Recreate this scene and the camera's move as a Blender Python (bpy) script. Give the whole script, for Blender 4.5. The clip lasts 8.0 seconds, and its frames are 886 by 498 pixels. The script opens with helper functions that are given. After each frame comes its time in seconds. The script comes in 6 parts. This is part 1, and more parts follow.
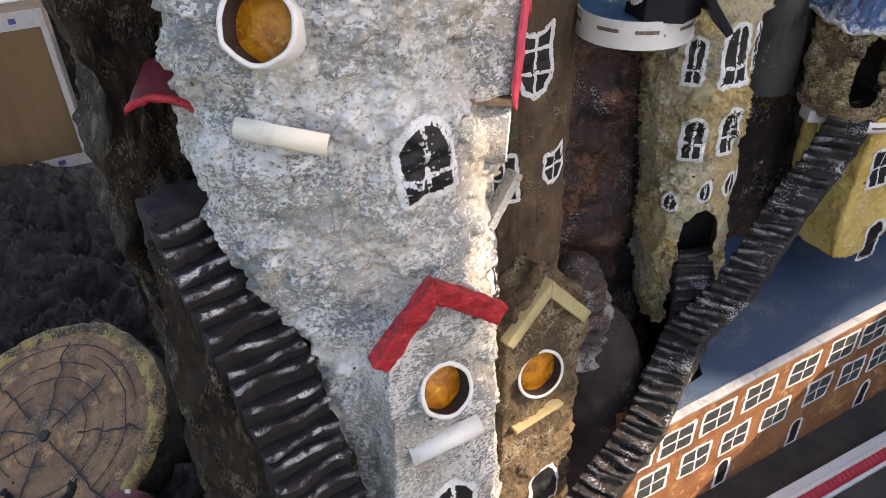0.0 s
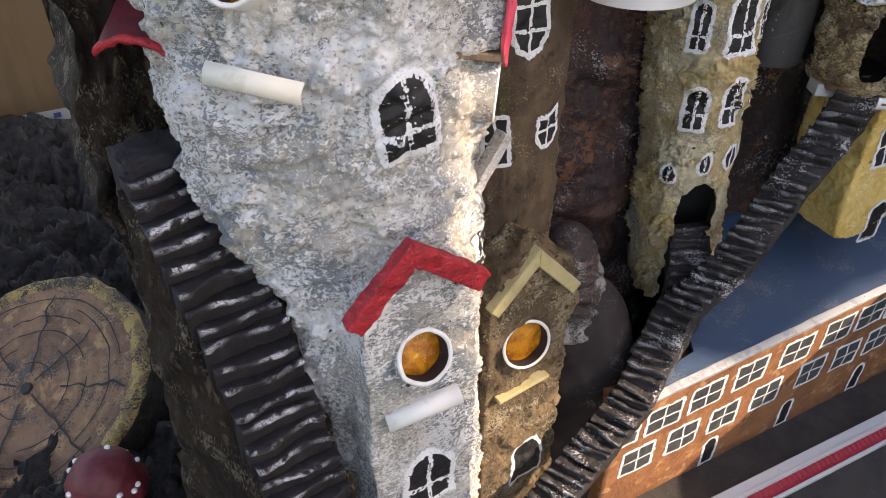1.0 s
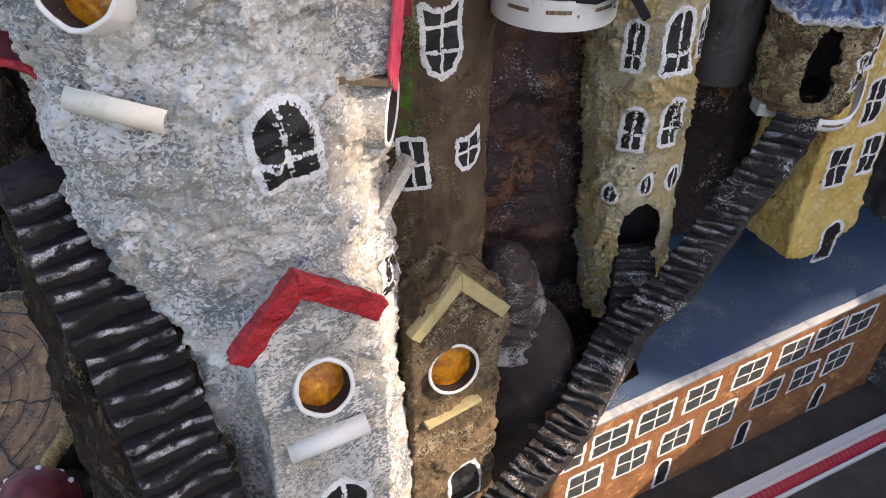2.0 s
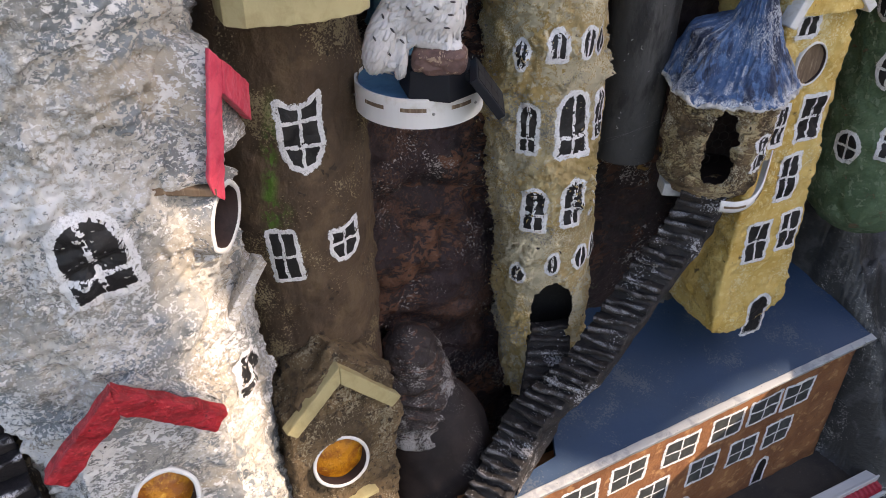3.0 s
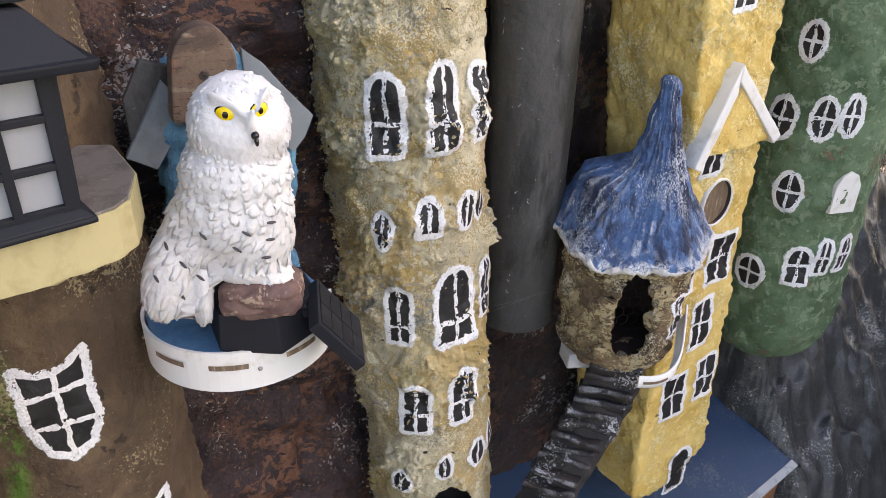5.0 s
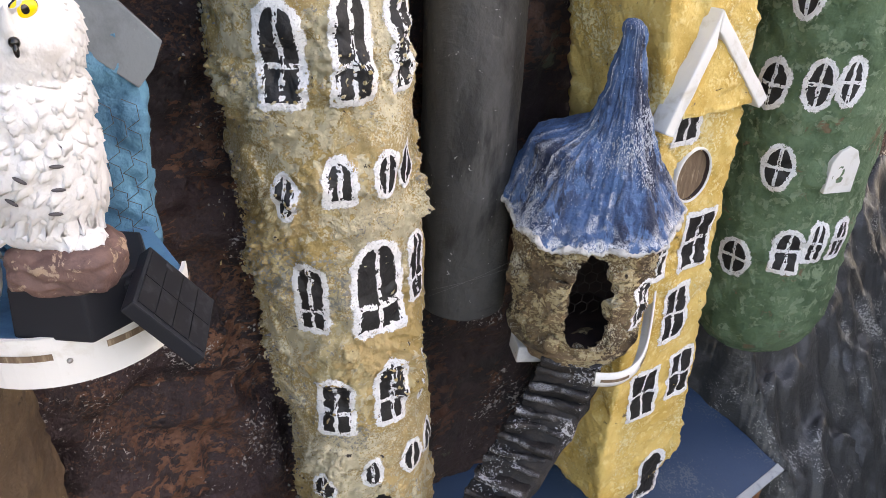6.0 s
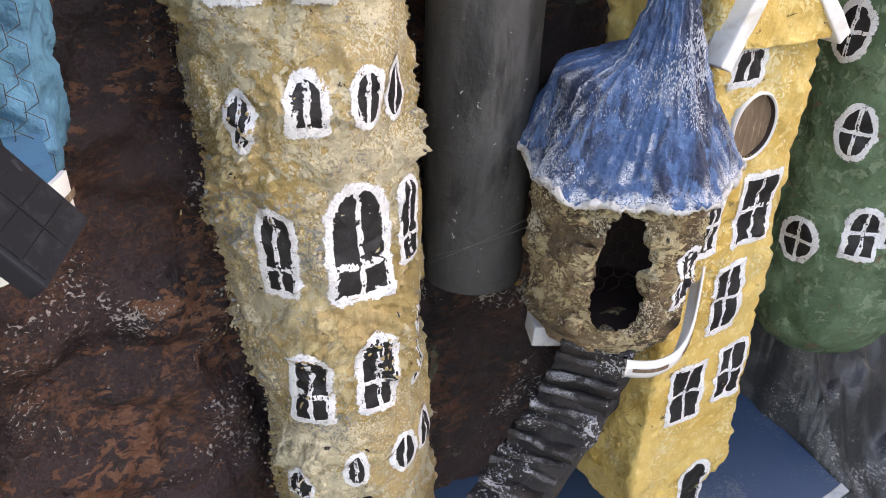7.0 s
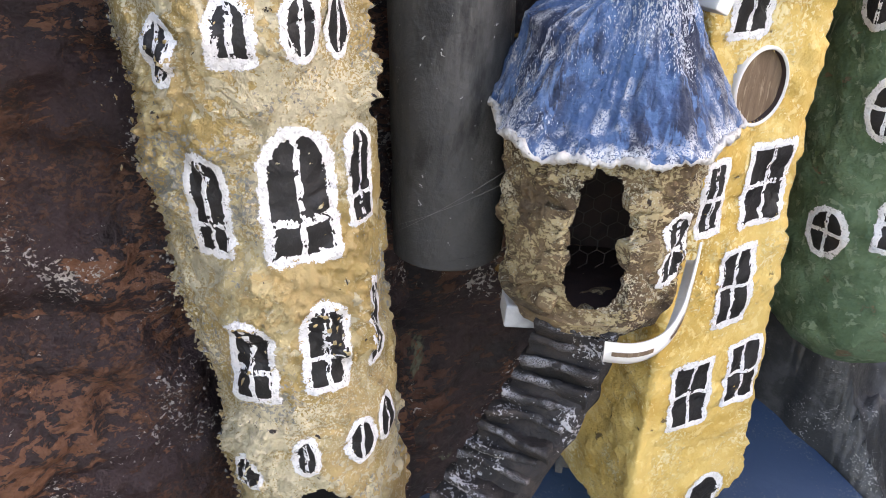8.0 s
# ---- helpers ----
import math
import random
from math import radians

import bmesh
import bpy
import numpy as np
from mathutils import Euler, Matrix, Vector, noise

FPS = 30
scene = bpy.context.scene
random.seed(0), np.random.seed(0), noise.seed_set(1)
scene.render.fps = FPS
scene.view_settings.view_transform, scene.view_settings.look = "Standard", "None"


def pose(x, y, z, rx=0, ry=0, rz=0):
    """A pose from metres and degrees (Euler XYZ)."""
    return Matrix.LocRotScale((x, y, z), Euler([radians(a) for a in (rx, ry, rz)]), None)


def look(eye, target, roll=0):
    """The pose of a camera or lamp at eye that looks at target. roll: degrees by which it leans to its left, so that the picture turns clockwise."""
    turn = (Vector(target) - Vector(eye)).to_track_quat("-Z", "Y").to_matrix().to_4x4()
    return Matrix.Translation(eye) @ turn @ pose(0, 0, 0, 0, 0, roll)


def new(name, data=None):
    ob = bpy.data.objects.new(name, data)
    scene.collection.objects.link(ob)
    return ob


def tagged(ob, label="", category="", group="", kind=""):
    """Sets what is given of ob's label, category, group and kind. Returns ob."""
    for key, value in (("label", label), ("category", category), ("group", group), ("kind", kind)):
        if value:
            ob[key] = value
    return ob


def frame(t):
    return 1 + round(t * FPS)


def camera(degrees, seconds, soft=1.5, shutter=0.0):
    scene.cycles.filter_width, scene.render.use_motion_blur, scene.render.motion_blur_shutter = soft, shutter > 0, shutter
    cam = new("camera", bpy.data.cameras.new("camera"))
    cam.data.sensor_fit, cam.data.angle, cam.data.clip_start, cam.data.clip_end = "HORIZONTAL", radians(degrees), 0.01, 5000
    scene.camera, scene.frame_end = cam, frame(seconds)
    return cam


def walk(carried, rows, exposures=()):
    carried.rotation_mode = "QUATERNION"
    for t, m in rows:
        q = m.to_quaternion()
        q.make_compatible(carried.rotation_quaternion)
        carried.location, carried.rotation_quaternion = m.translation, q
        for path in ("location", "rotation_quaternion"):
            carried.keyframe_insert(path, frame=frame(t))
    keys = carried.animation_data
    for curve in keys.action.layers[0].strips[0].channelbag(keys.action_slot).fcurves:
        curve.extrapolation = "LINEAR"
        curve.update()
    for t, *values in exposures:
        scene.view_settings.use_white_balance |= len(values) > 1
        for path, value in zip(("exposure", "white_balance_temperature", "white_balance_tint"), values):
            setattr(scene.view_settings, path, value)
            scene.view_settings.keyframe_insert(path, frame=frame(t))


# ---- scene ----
cam = camera(62.0, 8.0, soft=0.55)
PATH = [
    (0, (0.19, 0.127, 1.207), (0.034, 1.759, 0.062), -1.7),
    (0.5, (0.192, 0.134, 1.194), (0.033, 1.738, 0.009), -0.8),
    (1, (0.208, 0.147, 1.185), (0.048, 1.73, -0.026), 0.2),
    (2.5, (0.369, 0.217, 1.2), (0.202, 1.831, 0.03), 0.6),
    (3, (0.435, 0.255, 1.226), (0.256, 1.906, 0.112), 0.3),
    (3.5, (0.457, 0.3, 1.232), (0.306, 1.996, 0.183), 0.2),
    (4, (0.459, 0.371, 1.241), (0.392, 2.105, 0.247), 0.2),
    (4.5, (0.43, 0.454, 1.242), (0.488, 2.208, 0.281), 0.4),
    (5, (0.44, 0.512, 1.24), (0.586, 2.264, 0.285), 1.0),
    (5.2, (0.458, 0.529, 1.233), (0.623, 2.277, 0.275), 1.2),
    (6.3, (0.53, 0.624, 1.149), (0.651, 2.357, 0.159), 2.3),
    (6.5, (0.538, 0.643, 1.127), (0.634, 2.378, 0.137), 2.2),
    (7, (0.559, 0.678, 1.089), (0.577, 2.422, 0.109), 1.6),
    (7.5, (0.586, 0.698, 1.049), (0.533, 2.454, 0.093), 1.1),
    (8, (0.624, 0.71, 1.025), (0.509, 2.48, 0.101), 0.9),
]
walk(cam, [(t, look(eye, target, roll)) for t, eye, target, roll in PATH], [(0.0, 1.53, 8200.0, 20.0), (1.0, 1.53, 8200.0, 20.0), (2.5, 1.36, 7700.0, 20.0), (3.5, 1.52, 7900.0, 20.0), (5.0, 2.1, 8400.0, 20.0), (6.5, 2.26, 8500.0, 20.0), (8.0, 2.54, 8400.0, 20.0)])

from mathutils.bvhtree import BVHTree

# ---- light ----
SUN = Vector((0.76, -0.12, 0.62)).normalized()
world = bpy.data.worlds.new("sky")
scene.world = world
world.use_nodes = True
wt = world.node_tree
sky = wt.nodes.new("ShaderNodeTexSky")
sky.sky_type, sky.sun_disc = "NISHITA", False
sky.sun_elevation = math.asin(SUN.z)
sky.sun_rotation = math.atan2(SUN.x, SUN.y)
wt.links.new(sky.outputs[0], wt.nodes["Background"].inputs[0])
wt.nodes["Background"].inputs[1].default_value = 0.15
sun = new("sun", bpy.data.lights.new("sun", "SUN"))
sun.data.energy, sun.data.angle, sun.data.color = 2.6, radians(0.3), (1.0, 0.91, 0.79)
sun.matrix_world = look(SUN * 5, (0, 0, 0))


# ---- materials ----
def nodes_of(name):
    m = bpy.data.materials.new(name)
    m.use_nodes = True
    t = m.node_tree
    return m, t, t.nodes["Principled BSDF"]


def add(t, kind, **values):
    n = t.nodes.new(kind)
    for k, v in values.items():
        n.inputs[k].default_value = v
    return n


def noise_fac(t, co, scale, detail=4.0, rough=0.6, lo=0.4, hi=0.6, distort=0.0, stretch=None):
    if stretch:
        mp = add(t, "ShaderNodeMapping", Scale=stretch)
        t.links.new(co, mp.inputs["Vector"])
        co = mp.outputs[0]
    n = add(t, "ShaderNodeTexNoise", Scale=scale, Detail=detail, Roughness=rough, Distortion=distort)
    t.links.new(co, n.inputs["Vector"])
    r = add(t, "ShaderNodeMapRange")
    r.inputs["From Min"].default_value, r.inputs["From Max"].default_value = lo, hi
    t.links.new(n.outputs[0], r.inputs["Value"])
    return r.outputs[0], n.outputs[0]


def blend(t, fac, a, b):
    m = t.nodes.new("ShaderNodeMix")
    m.data_type = "RGBA"
    if isinstance(fac, float):
        m.inputs[0].default_value = fac
    else:
        t.links.new(fac, m.inputs[0])
    for v, s in ((a, m.inputs[6]), (b, m.inputs[7])):
        if isinstance(v, tuple):
            s.default_value = (*v, 1)
        else:
            t.links.new(v, s)
    return m.outputs[2]


def times(t, a, b):
    m = t.nodes.new("ShaderNodeMath")
    m.operation = "MULTIPLY"
    t.links.new(a, m.inputs[0])
    if isinstance(b, float):
        m.inputs[1].default_value = b
    else:
        t.links.new(b, m.inputs[1])
    return m.outputs[0]


def surface(name, base, layers=(), rough=0.85, metal=0.0, bump=0.3, bump_scale=400.0, bump_dist=0.001, edge=None, tint=0.0, coat=0.0, proud=None):
    """A layered paint: base colour, then (colour, scale, lo, hi[, stretch[, attribute]]) patches, fine relief, and edge: a colour rubbed on the attribute 'edge'."""
    m, t, b = nodes_of(name)
    co = t.nodes.new("ShaderNodeTexCoord").outputs["Object"]
    col = base
    lift = []
    for k, la in enumerate(layers):
        fac, _ = noise_fac(t, co, la[1], 6.0, 0.65, la[2], la[3], 0.4, la[4] if len(la) > 4 else None)
        if len(la) > 6:
            fine, wide = noise_fac(t, co, la[1], 6.0, 0.65, 0, 1, 0.4, la[4])[1], noise_fac(t, co, la[6], 4.0, 0.6)[1]
            drift = add(t, "ShaderNodeMapRange")
            drift.clamp = False
            drift.inputs["To Min"].default_value, drift.inputs["To Max"].default_value = -0.5, 0.5
            t.links.new(wide, drift.inputs["Value"])
            both = t.nodes.new("ShaderNodeMath")
            t.links.new(fine, both.inputs[0])
            t.links.new(drift.outputs[0], both.inputs[1])
            cutoff = add(t, "ShaderNodeMapRange")
            cutoff.inputs["From Min"].default_value, cutoff.inputs["From Max"].default_value = la[2], la[3]
            t.links.new(both.outputs[0], cutoff.inputs["Value"])
            fac = cutoff.outputs[0]
        if len(la) > 5 and la[5]:
            at = t.nodes.new("ShaderNodeAttribute")
            at.attribute_name = la[5]
            fac = times(t, fac, at.outputs["Fac"])
        col = blend(t, fac, col, la[0])
        if proud and k in proud:
            lift.append(times(t, fac, proud[k]))
    if edge:
        at = t.nodes.new("ShaderNodeAttribute")
        at.attribute_name = "edge"
        f1, _ = noise_fac(t, co, 900.0, 3.0, 0.7, 0.44, 0.49)
        f2, _ = noise_fac(t, co, 70.0, 4.0, 0.6, 0.42, 0.52)
        col = blend(t, times(t, times(t, f1, f2), at.outputs["Fac"]), col, edge)
    if tint:
        oi = t.nodes.new("ShaderNodeObjectInfo")
        hs = add(t, "ShaderNodeHueSaturation")
        r = add(t, "ShaderNodeMapRange")
        r.inputs["To Min"].default_value, r.inputs["To Max"].default_value = 1 - tint, 1 + tint
        t.links.new(oi.outputs["Random"], r.inputs["Value"])
        t.links.new(r.outputs[0], hs.inputs["Value"])
        if isinstance(col, tuple):
            hs.inputs["Color"].default_value = (*col, 1)
        else:
            t.links.new(col, hs.inputs["Color"])
        col = hs.outputs[0]
    if isinstance(col, tuple):
        b.inputs["Base Color"].default_value = (*col, 1)
    else:
        t.links.new(col, b.inputs["Base Color"])
    b.inputs["Roughness"].default_value, b.inputs["Metallic"].default_value = rough, metal
    b.inputs["Coat Weight"].default_value = coat
    if bump:
        _, raw = noise_fac(t, co, bump_scale, 5.0, 0.6)
        _, raw2 = noise_fac(t, co, bump_scale * 0.2, 5.0, 0.65)
        sm = t.nodes.new("ShaderNodeMath")
        t.links.new(raw, sm.inputs[0])
        t.links.new(raw2, sm.inputs[1])
        height = sm.outputs[0]
        for up in lift:
            more = t.nodes.new("ShaderNodeMath")
            t.links.new(height, more.inputs[0])
            t.links.new(up, more.inputs[1])
            height = more.outputs[0]
        bp = add(t, "ShaderNodeBump", Strength=bump, Distance=bump_dist)
        t.links.new(height, bp.inputs["Height"])
        t.links.new(bp.outputs[0], b.inputs["Normal"])
    return m


M_WHITE = surface("white_plaster", (0.335, 0.328, 0.302), [((0.215, 0.242, 0.258), 6, 0.465, 0.535), ((0.42, 0.375, 0.308), 6.5, 0.515, 0.575, (1, 1.3, 1)), ((0.20, 0.205, 0.205), 220, 0.615, 0.622, (1, 1, 0.7), "", 15), ((0.53, 0.505, 0.455), 200, 0.560, 0.564, (0.8, 0.8, 1.3), "", 11), ((0.70, 0.70, 0.69), 260, 0.584, 0.587, (1, 1, 1.2), "", 7), ((0.73, 0.725, 0.715), 170, 0.590, 0.594, (1.0, 1.0, 1.7), "", 18), ((0.035, 0.035, 0.033), 70, 0.68, 0.688)], 0.92, bump=0.8, bump_scale=520, bump_dist=0.0018, proud={2: -0.6, 3: 1.0, 4: 1.6, 5: 2.0, 6: -0.9})
M_BROWN = surface("brown_plaster", (0.094, 0.0595, 0.0345), [((0.066, 0.041, 0.0245), 16, 0.42, 0.6), ((0.122, 0.080, 0.044), 22, 0.5, 0.62), ((0.30, 0.235, 0.135), 420, 0.635, 0.65, (1, 1, 1), "", 14), ((0.040, 0.026, 0.015), 40, 0.64, 0.66), ((0.072, 0.162, 0.018), 60, 0.42, 0.5, (1, 1, 0.6), "moss")], 0.80, bump=0.9, bump_scale=260, bump_dist=0.002, proud={2: 0.5, 3: -0.8})
M_BAY = surface("ochre_brown_plaster", (0.188, 0.128, 0.068), [((0.095, 0.065, 0.036), 18, 0.45, 0.56), ((0.34, 0.285, 0.19), 360, 0.60, 0.615, (1, 1, 1), "", 13), ((0.06, 0.042, 0.027), 130, 0.58, 0.61)], 0.9, bump=1.0, bump_scale=320, bump_dist=0.003, proud={1: 0.5, 2: -0.4})
M_OCHRE = surface("ochre_tower_plaster", (0.53, 0.390, 0.185), [((0.43, 0.31, 0.125), 14, 0.48, 0.54), ((0.56, 0.455, 0.245), 22, 0.53, 0.55), ((0.70, 0.62, 0.43), 520, 0.555, 0.575, (1, 1, 1), "", 10), ((0.60, 0.53, 0.36), 90, 0.57, 0.585, (1, 1, 1), "", 12), ((0.06, 0.05, 0.045), 70, 0.68, 0.69), ((0.33, 0.32, 0.28), 300, 0.62, 0.64, (1, 1, 1), "", 9)], 0.9, bump=1.0, bump_scale=480, bump_dist=0.0030, proud={1: 0.5, 2: 0.4, 3: 0.5, 4: -0.8})
M_YELLOW = surface("yellow_house_plaster", (0.69, 0.49, 0.16), [((0.58, 0.37, 0.09), 14, 0.47, 0.60), ((0.74, 0.57, 0.23), 90, 0.54, 0.60), ((0.78, 0.66, 0.36), 300, 0.60, 0.62, (1, 1, 1), "", 12), ((0.20, 0.14, 0.065), 50, 0.665, 0.69)], 0.85, bump=1.0, bump_scale=300, bump_dist=0.002, proud={2: 0.3, 3: -0.7})
M_GREEN = surface("green_plaster", (0.114, 0.186, 0.102), [((0.066, 0.12, 0.06), 18, 0.45, 0.58), ((0.18, 0.252, 0.156), 70, 0.55, 0.58), ((0.18, 0.132, 0.078), 30, 0.63, 0.67)], 0.8, bump=1.0, bump_scale=260, bump_dist=0.003, proud={1: 0.3, 2: -0.4})
M_GREY_EDGE = surface("grey_cement", (0.2, 0.2, 0.195), [((0.36, 0.35, 0.33), 140, 0.5, 0.6), ((0.06, 0.045, 0.04), 60, 0.52, 0.6)], 0.95, bump=0.8, bump_scale=350)
M_ROCK = surface("dark_maroon_rock", (0.0255, 0.0122, 0.0150), [((0.0120, 0.0066, 0.0090), 14, 0.45, 0.6), ((0.140, 0.060, 0.032), 15, 0.635, 0.643, (0.9, 0.9, 1.9)), ((0.125, 0.055, 0.031), 90, 0.612, 0.620, (0.8, 0.8, 1.7), "", 7), ((0.075, 0.033, 0.021), 240, 0.585, 0.595, (1, 1, 1.3), "", 9), ((0.34, 0.33, 0.32), 260, 0.655, 0.665, (1, 1, 1.2), "", 10)], 0.6, bump=1.0, bump_scale=200, bump_dist=0.004, proud={1: 0.7, 2: 0.5, 3: 0.3, 4: 0.5})
M_BARK = surface("dark_brown_bark", (0.034, 0.0235, 0.0160), [((0.015, 0.0110, 0.0085), 20, 0.44, 0.56), ((0.16, 0.135, 0.098), 420, 0.60, 0.62, (1, 1, 0.45), "", 16), ((0.085, 0.062, 0.041), 60, 0.58, 0.61, (1, 1, 0.5))], 0.7, bump=1.0, bump_scale=300, bump_dist=0.005, proud={1: 0.6, 2: 0.4})
M_STAIR = surface("black_stair_paint", (0.0115, 0.0095, 0.0125), [((0.020, 0.016, 0.0185), 40, 0.48, 0.56)], 0.82, bump=1.0, bump_scale=260, bump_dist=0.002, edge=(0.62, 0.62, 0.66))
M_STAIR2 = surface("dark_stair_cement", (0.0187, 0.01705, 0.0176), [((0.0385, 0.0308, 0.0275), 60, 0.5, 0.6), ((0.396, 0.396, 0.407), 330, 0.66, 0.675, (1, 1, 1), "", 22)], 0.75, bump=1.0, bump_scale=300, bump_dist=0.002, edge=(0.44, 0.44, 0.462))
M_MOUND = surface("brown_mound", (0.031, 0.0225, 0.0220), [((0.12, 0.058, 0.037), 40, 0.55, 0.61, (1, 1, 3)), ((0.30, 0.29, 0.28), 420, 0.60, 0.62, (1, 1, 1.4), "", 15)], 0.65, bump=1.0, bump_scale=160, bump_dist=0.003)
M_MOUNDBASE = surface("smooth_dark_brown_paint", (0.0135, 0.0085, 0.0088), [((0.026, 0.017, 0.016), 25, 0.45, 0.6), ((0.20, 0.19, 0.185), 500, 0.66, 0.68, (1, 1, 1), "", 16)], 0.75, bump=0.2, bump_scale=200)
M_PIPE = surface("dark_grey_pipe_paint", (0.042, 0.042, 0.041), [((0.066, 0.0645, 0.061), 22, 0.45, 0.6, (1, 1, 0.3)), ((0.0156, 0.0156, 0.0156), 14, 0.52, 0.6, (1, 1, 0.4)), ((0.312, 0.312, 0.3), 120, 0.67, 0.69)], 0.65, bump=0.6, bump_scale=120, bump_dist=0.003)
# Black that stands in for the shade inside the ochre tower's doorway.
M_HOLE_SHADE = surface("window_black_and_hole_shade", (0.008, 0.008, 0.009), [((0.02, 0.02, 0.022), 200, 0.55, 0.65)], 0.6, bump=0.5, bump_scale=500)
M_BLACK_PAINT = surface("window_black_and_hole_shade", (0.008, 0.008, 0.009), [((0.02, 0.02, 0.022), 200, 0.55, 0.65)], 0.6, bump=0.6, bump_scale=500)
M_LINE = surface("white_window_paint", (0.78, 0.78, 0.785), [((0.56, 0.56, 0.56), 420, 0.55, 0.60)], 0.9, bump=1.0, bump_scale=520, bump_dist=0.0015)
M_RED = surface("red_paint", (0.43, 0.015, 0.026), [((0.26, 0.008, 0.014), 60, 0.47, 0.56, (1, 1, 2.5)), ((0.60, 0.06, 0.06), 240, 0.58, 0.62, (1, 1, 3)), ((0.12, 0.006, 0.01), 110, 0.63, 0.66)], 0.55, bump=1.0, bump_scale=200, bump_dist=0.003)
M_DARKRED = surface("dark_red_paint", (0.13, 0.014, 0.022), [((0.09, 0.010, 0.016), 60, 0.45, 0.6)], 0.55, bump=0.4, bump_scale=300)
M_PINK = surface("pink_red_paint", (0.74, 0.085, 0.13), [((0.6, 0.05, 0.09), 60, 0.45, 0.62)], 0.45, bump=0.25, bump_scale=300)
M_CREAM = surface("cream_yellow_paint", (0.44, 0.38, 0.20), [((0.38, 0.32, 0.16), 60, 0.45, 0.62), ((0.2, 0.16, 0.08), 90, 0.69, 0.72)], 0.65, bump=0.4, bump_scale=200)
M_PLATTOP = surface("grey_brown_board", (0.16, 0.14, 0.125), [((0.1, 0.085, 0.075), 40, 0.45, 0.6), ((0.3, 0.28, 0.25), 250, 0.62, 0.7)], 0.7, bump=0.3)
M_PLASTIC = surface("white_plastic", (0.72, 0.711, 0.684), [((0.558, 0.522, 0.45), 40, 0.55, 0.72)], 0.42, bump=0.15, bump_scale=250)
M_GUTTER = surface("cream_plastic", (0.74, 0.70, 0.60), [((0.56, 0.49, 0.37), 30, 0.55, 0.72)], 0.4, bump=0.15, bump_scale=250)
M_AMBER = surface("amber_film", (0.62, 0.24, 0.01), [((0.35, 0.10, 0.004), 60, 0.45, 0.6), ((0.8, 0.42, 0.05), 120, 0.58, 0.7)], 0.35, bump=0.8, bump_scale=120, bump_dist=0.003)
# Dark brown with the shade inside pipes and turret put into it.
M_DARKIN = surface("dark_inside_shade", (0.040, 0.022, 0.019), [((0.022, 0.013, 0.012), 40, 0.45, 0.6)], 0.7)
M_BLUEROOF = surface("blue_turret_paint", (0.040, 0.100, 0.225), [((0.013, 0.025, 0.062), 22, 0.45, 0.56, (1, 1, 0.2)), ((0.065, 0.145, 0.30), 60, 0.53, 0.58, (1, 1, 0.15)), ((0.52, 0.56, 0.62), 900, 0.635, 0.65, (1, 1, 0.3), "", 14), ((0.242, 0.209, 0.121), 120, 0.725, 0.735), ((0.008, 0.010, 0.018), 110, 0.67, 0.69)], 0.6, bump=1.0, bump_scale=300, bump_dist=0.003, edge=(0.62, 0.64, 0.67), proud={2: 0.3, 4: -0.8})
M_RIM = surface("white_ragged_plaster", (0.62, 0.60, 0.57), [((0.42, 0.40, 0.36), 60, 0.5, 0.58), ((0.06, 0.07, 0.09), 130, 0.63, 0.66)], 0.9, bump=1.0, bump_scale=300, bump_dist=0.003)
M_STONE = surface("turret_stone_plaster", (0.215, 0.148, 0.080), [((0.105, 0.070, 0.040), 26, 0.46, 0.56), ((0.46, 0.365, 0.205), 260, 0.53, 0.55, (1, 1, 1.5), "", 38), ((0.58, 0.52, 0.38), 520, 0.60, 0.62, (1, 1, 1), "", 24), ((0.045, 0.032, 0.024), 60, 0.64, 0.67)], 0.9, bump=1.0, bump_scale=320, bump_dist=0.003, proud={1: 0.5, 2: 0.5, 3: -0.6})
M_SHEET = surface("blue_roof_sheet", (0.017, 0.050, 0.108), [((0.024, 0.055, 0.105), 6, 0.42, 0.62), ((0.07, 0.095, 0.13), 300, 0.62, 0.64, (1, 1, 1), "", 12), ((0.012, 0.018, 0.03), 130, 0.68, 0.70), ((0.3, 0.3, 0.3), 110, 0.71, 0.73)], 0.5, bump=0.3, bump_scale=120)
M_SHEET.node_tree.nodes["Principled BSDF"].inputs["Roughness"].default_value = 0.62
M_EAVE = surface("pale_roof_edge", (0.40, 0.405, 0.40), [((0.28, 0.29, 0.30), 30, 0.5, 0.6), ((0.06, 0.06, 0.06), 110, 0.66, 0.68)], 0.6, bump=0.4, bump_scale=160)
M_BRICK = surface("terracotta_wall_paint", (0.2975, 0.1258, 0.051), [((0.221, 0.08925, 0.0374), 14, 0.45, 0.58), ((0.425, 0.221, 0.09775), 40, 0.56, 0.62), ((0.119, 0.051, 0.02975), 60, 0.67, 0.70)], 0.75, bump=0.8, bump_scale=160, bump_dist=0.003)
M_WIRE = surface("rusty_wire", (0.035, 0.032, 0.03), [((0.06, 0.045, 0.035), 200, 0.45, 0.6)], 0.6, bump=0.0)
M_WEB = surface("dusty_thread", (0.14, 0.14, 0.135), [], 0.7, bump=0.0)
M_GREYPANE = surface("grey_pane_paint", (0.045, 0.05, 0.05), [((0.08, 0.085, 0.08), 60, 0.5, 0.62)], 0.5, bump=0.3)
M_ROAD = surface("dark_road", (0.05, 0.043, 0.037), [((0.033, 0.029, 0.027), 12, 0.45, 0.6), ((0.10, 0.088, 0.075), 220, 0.6, 0.7)], 0.85, bump=0.6, bump_scale=250)
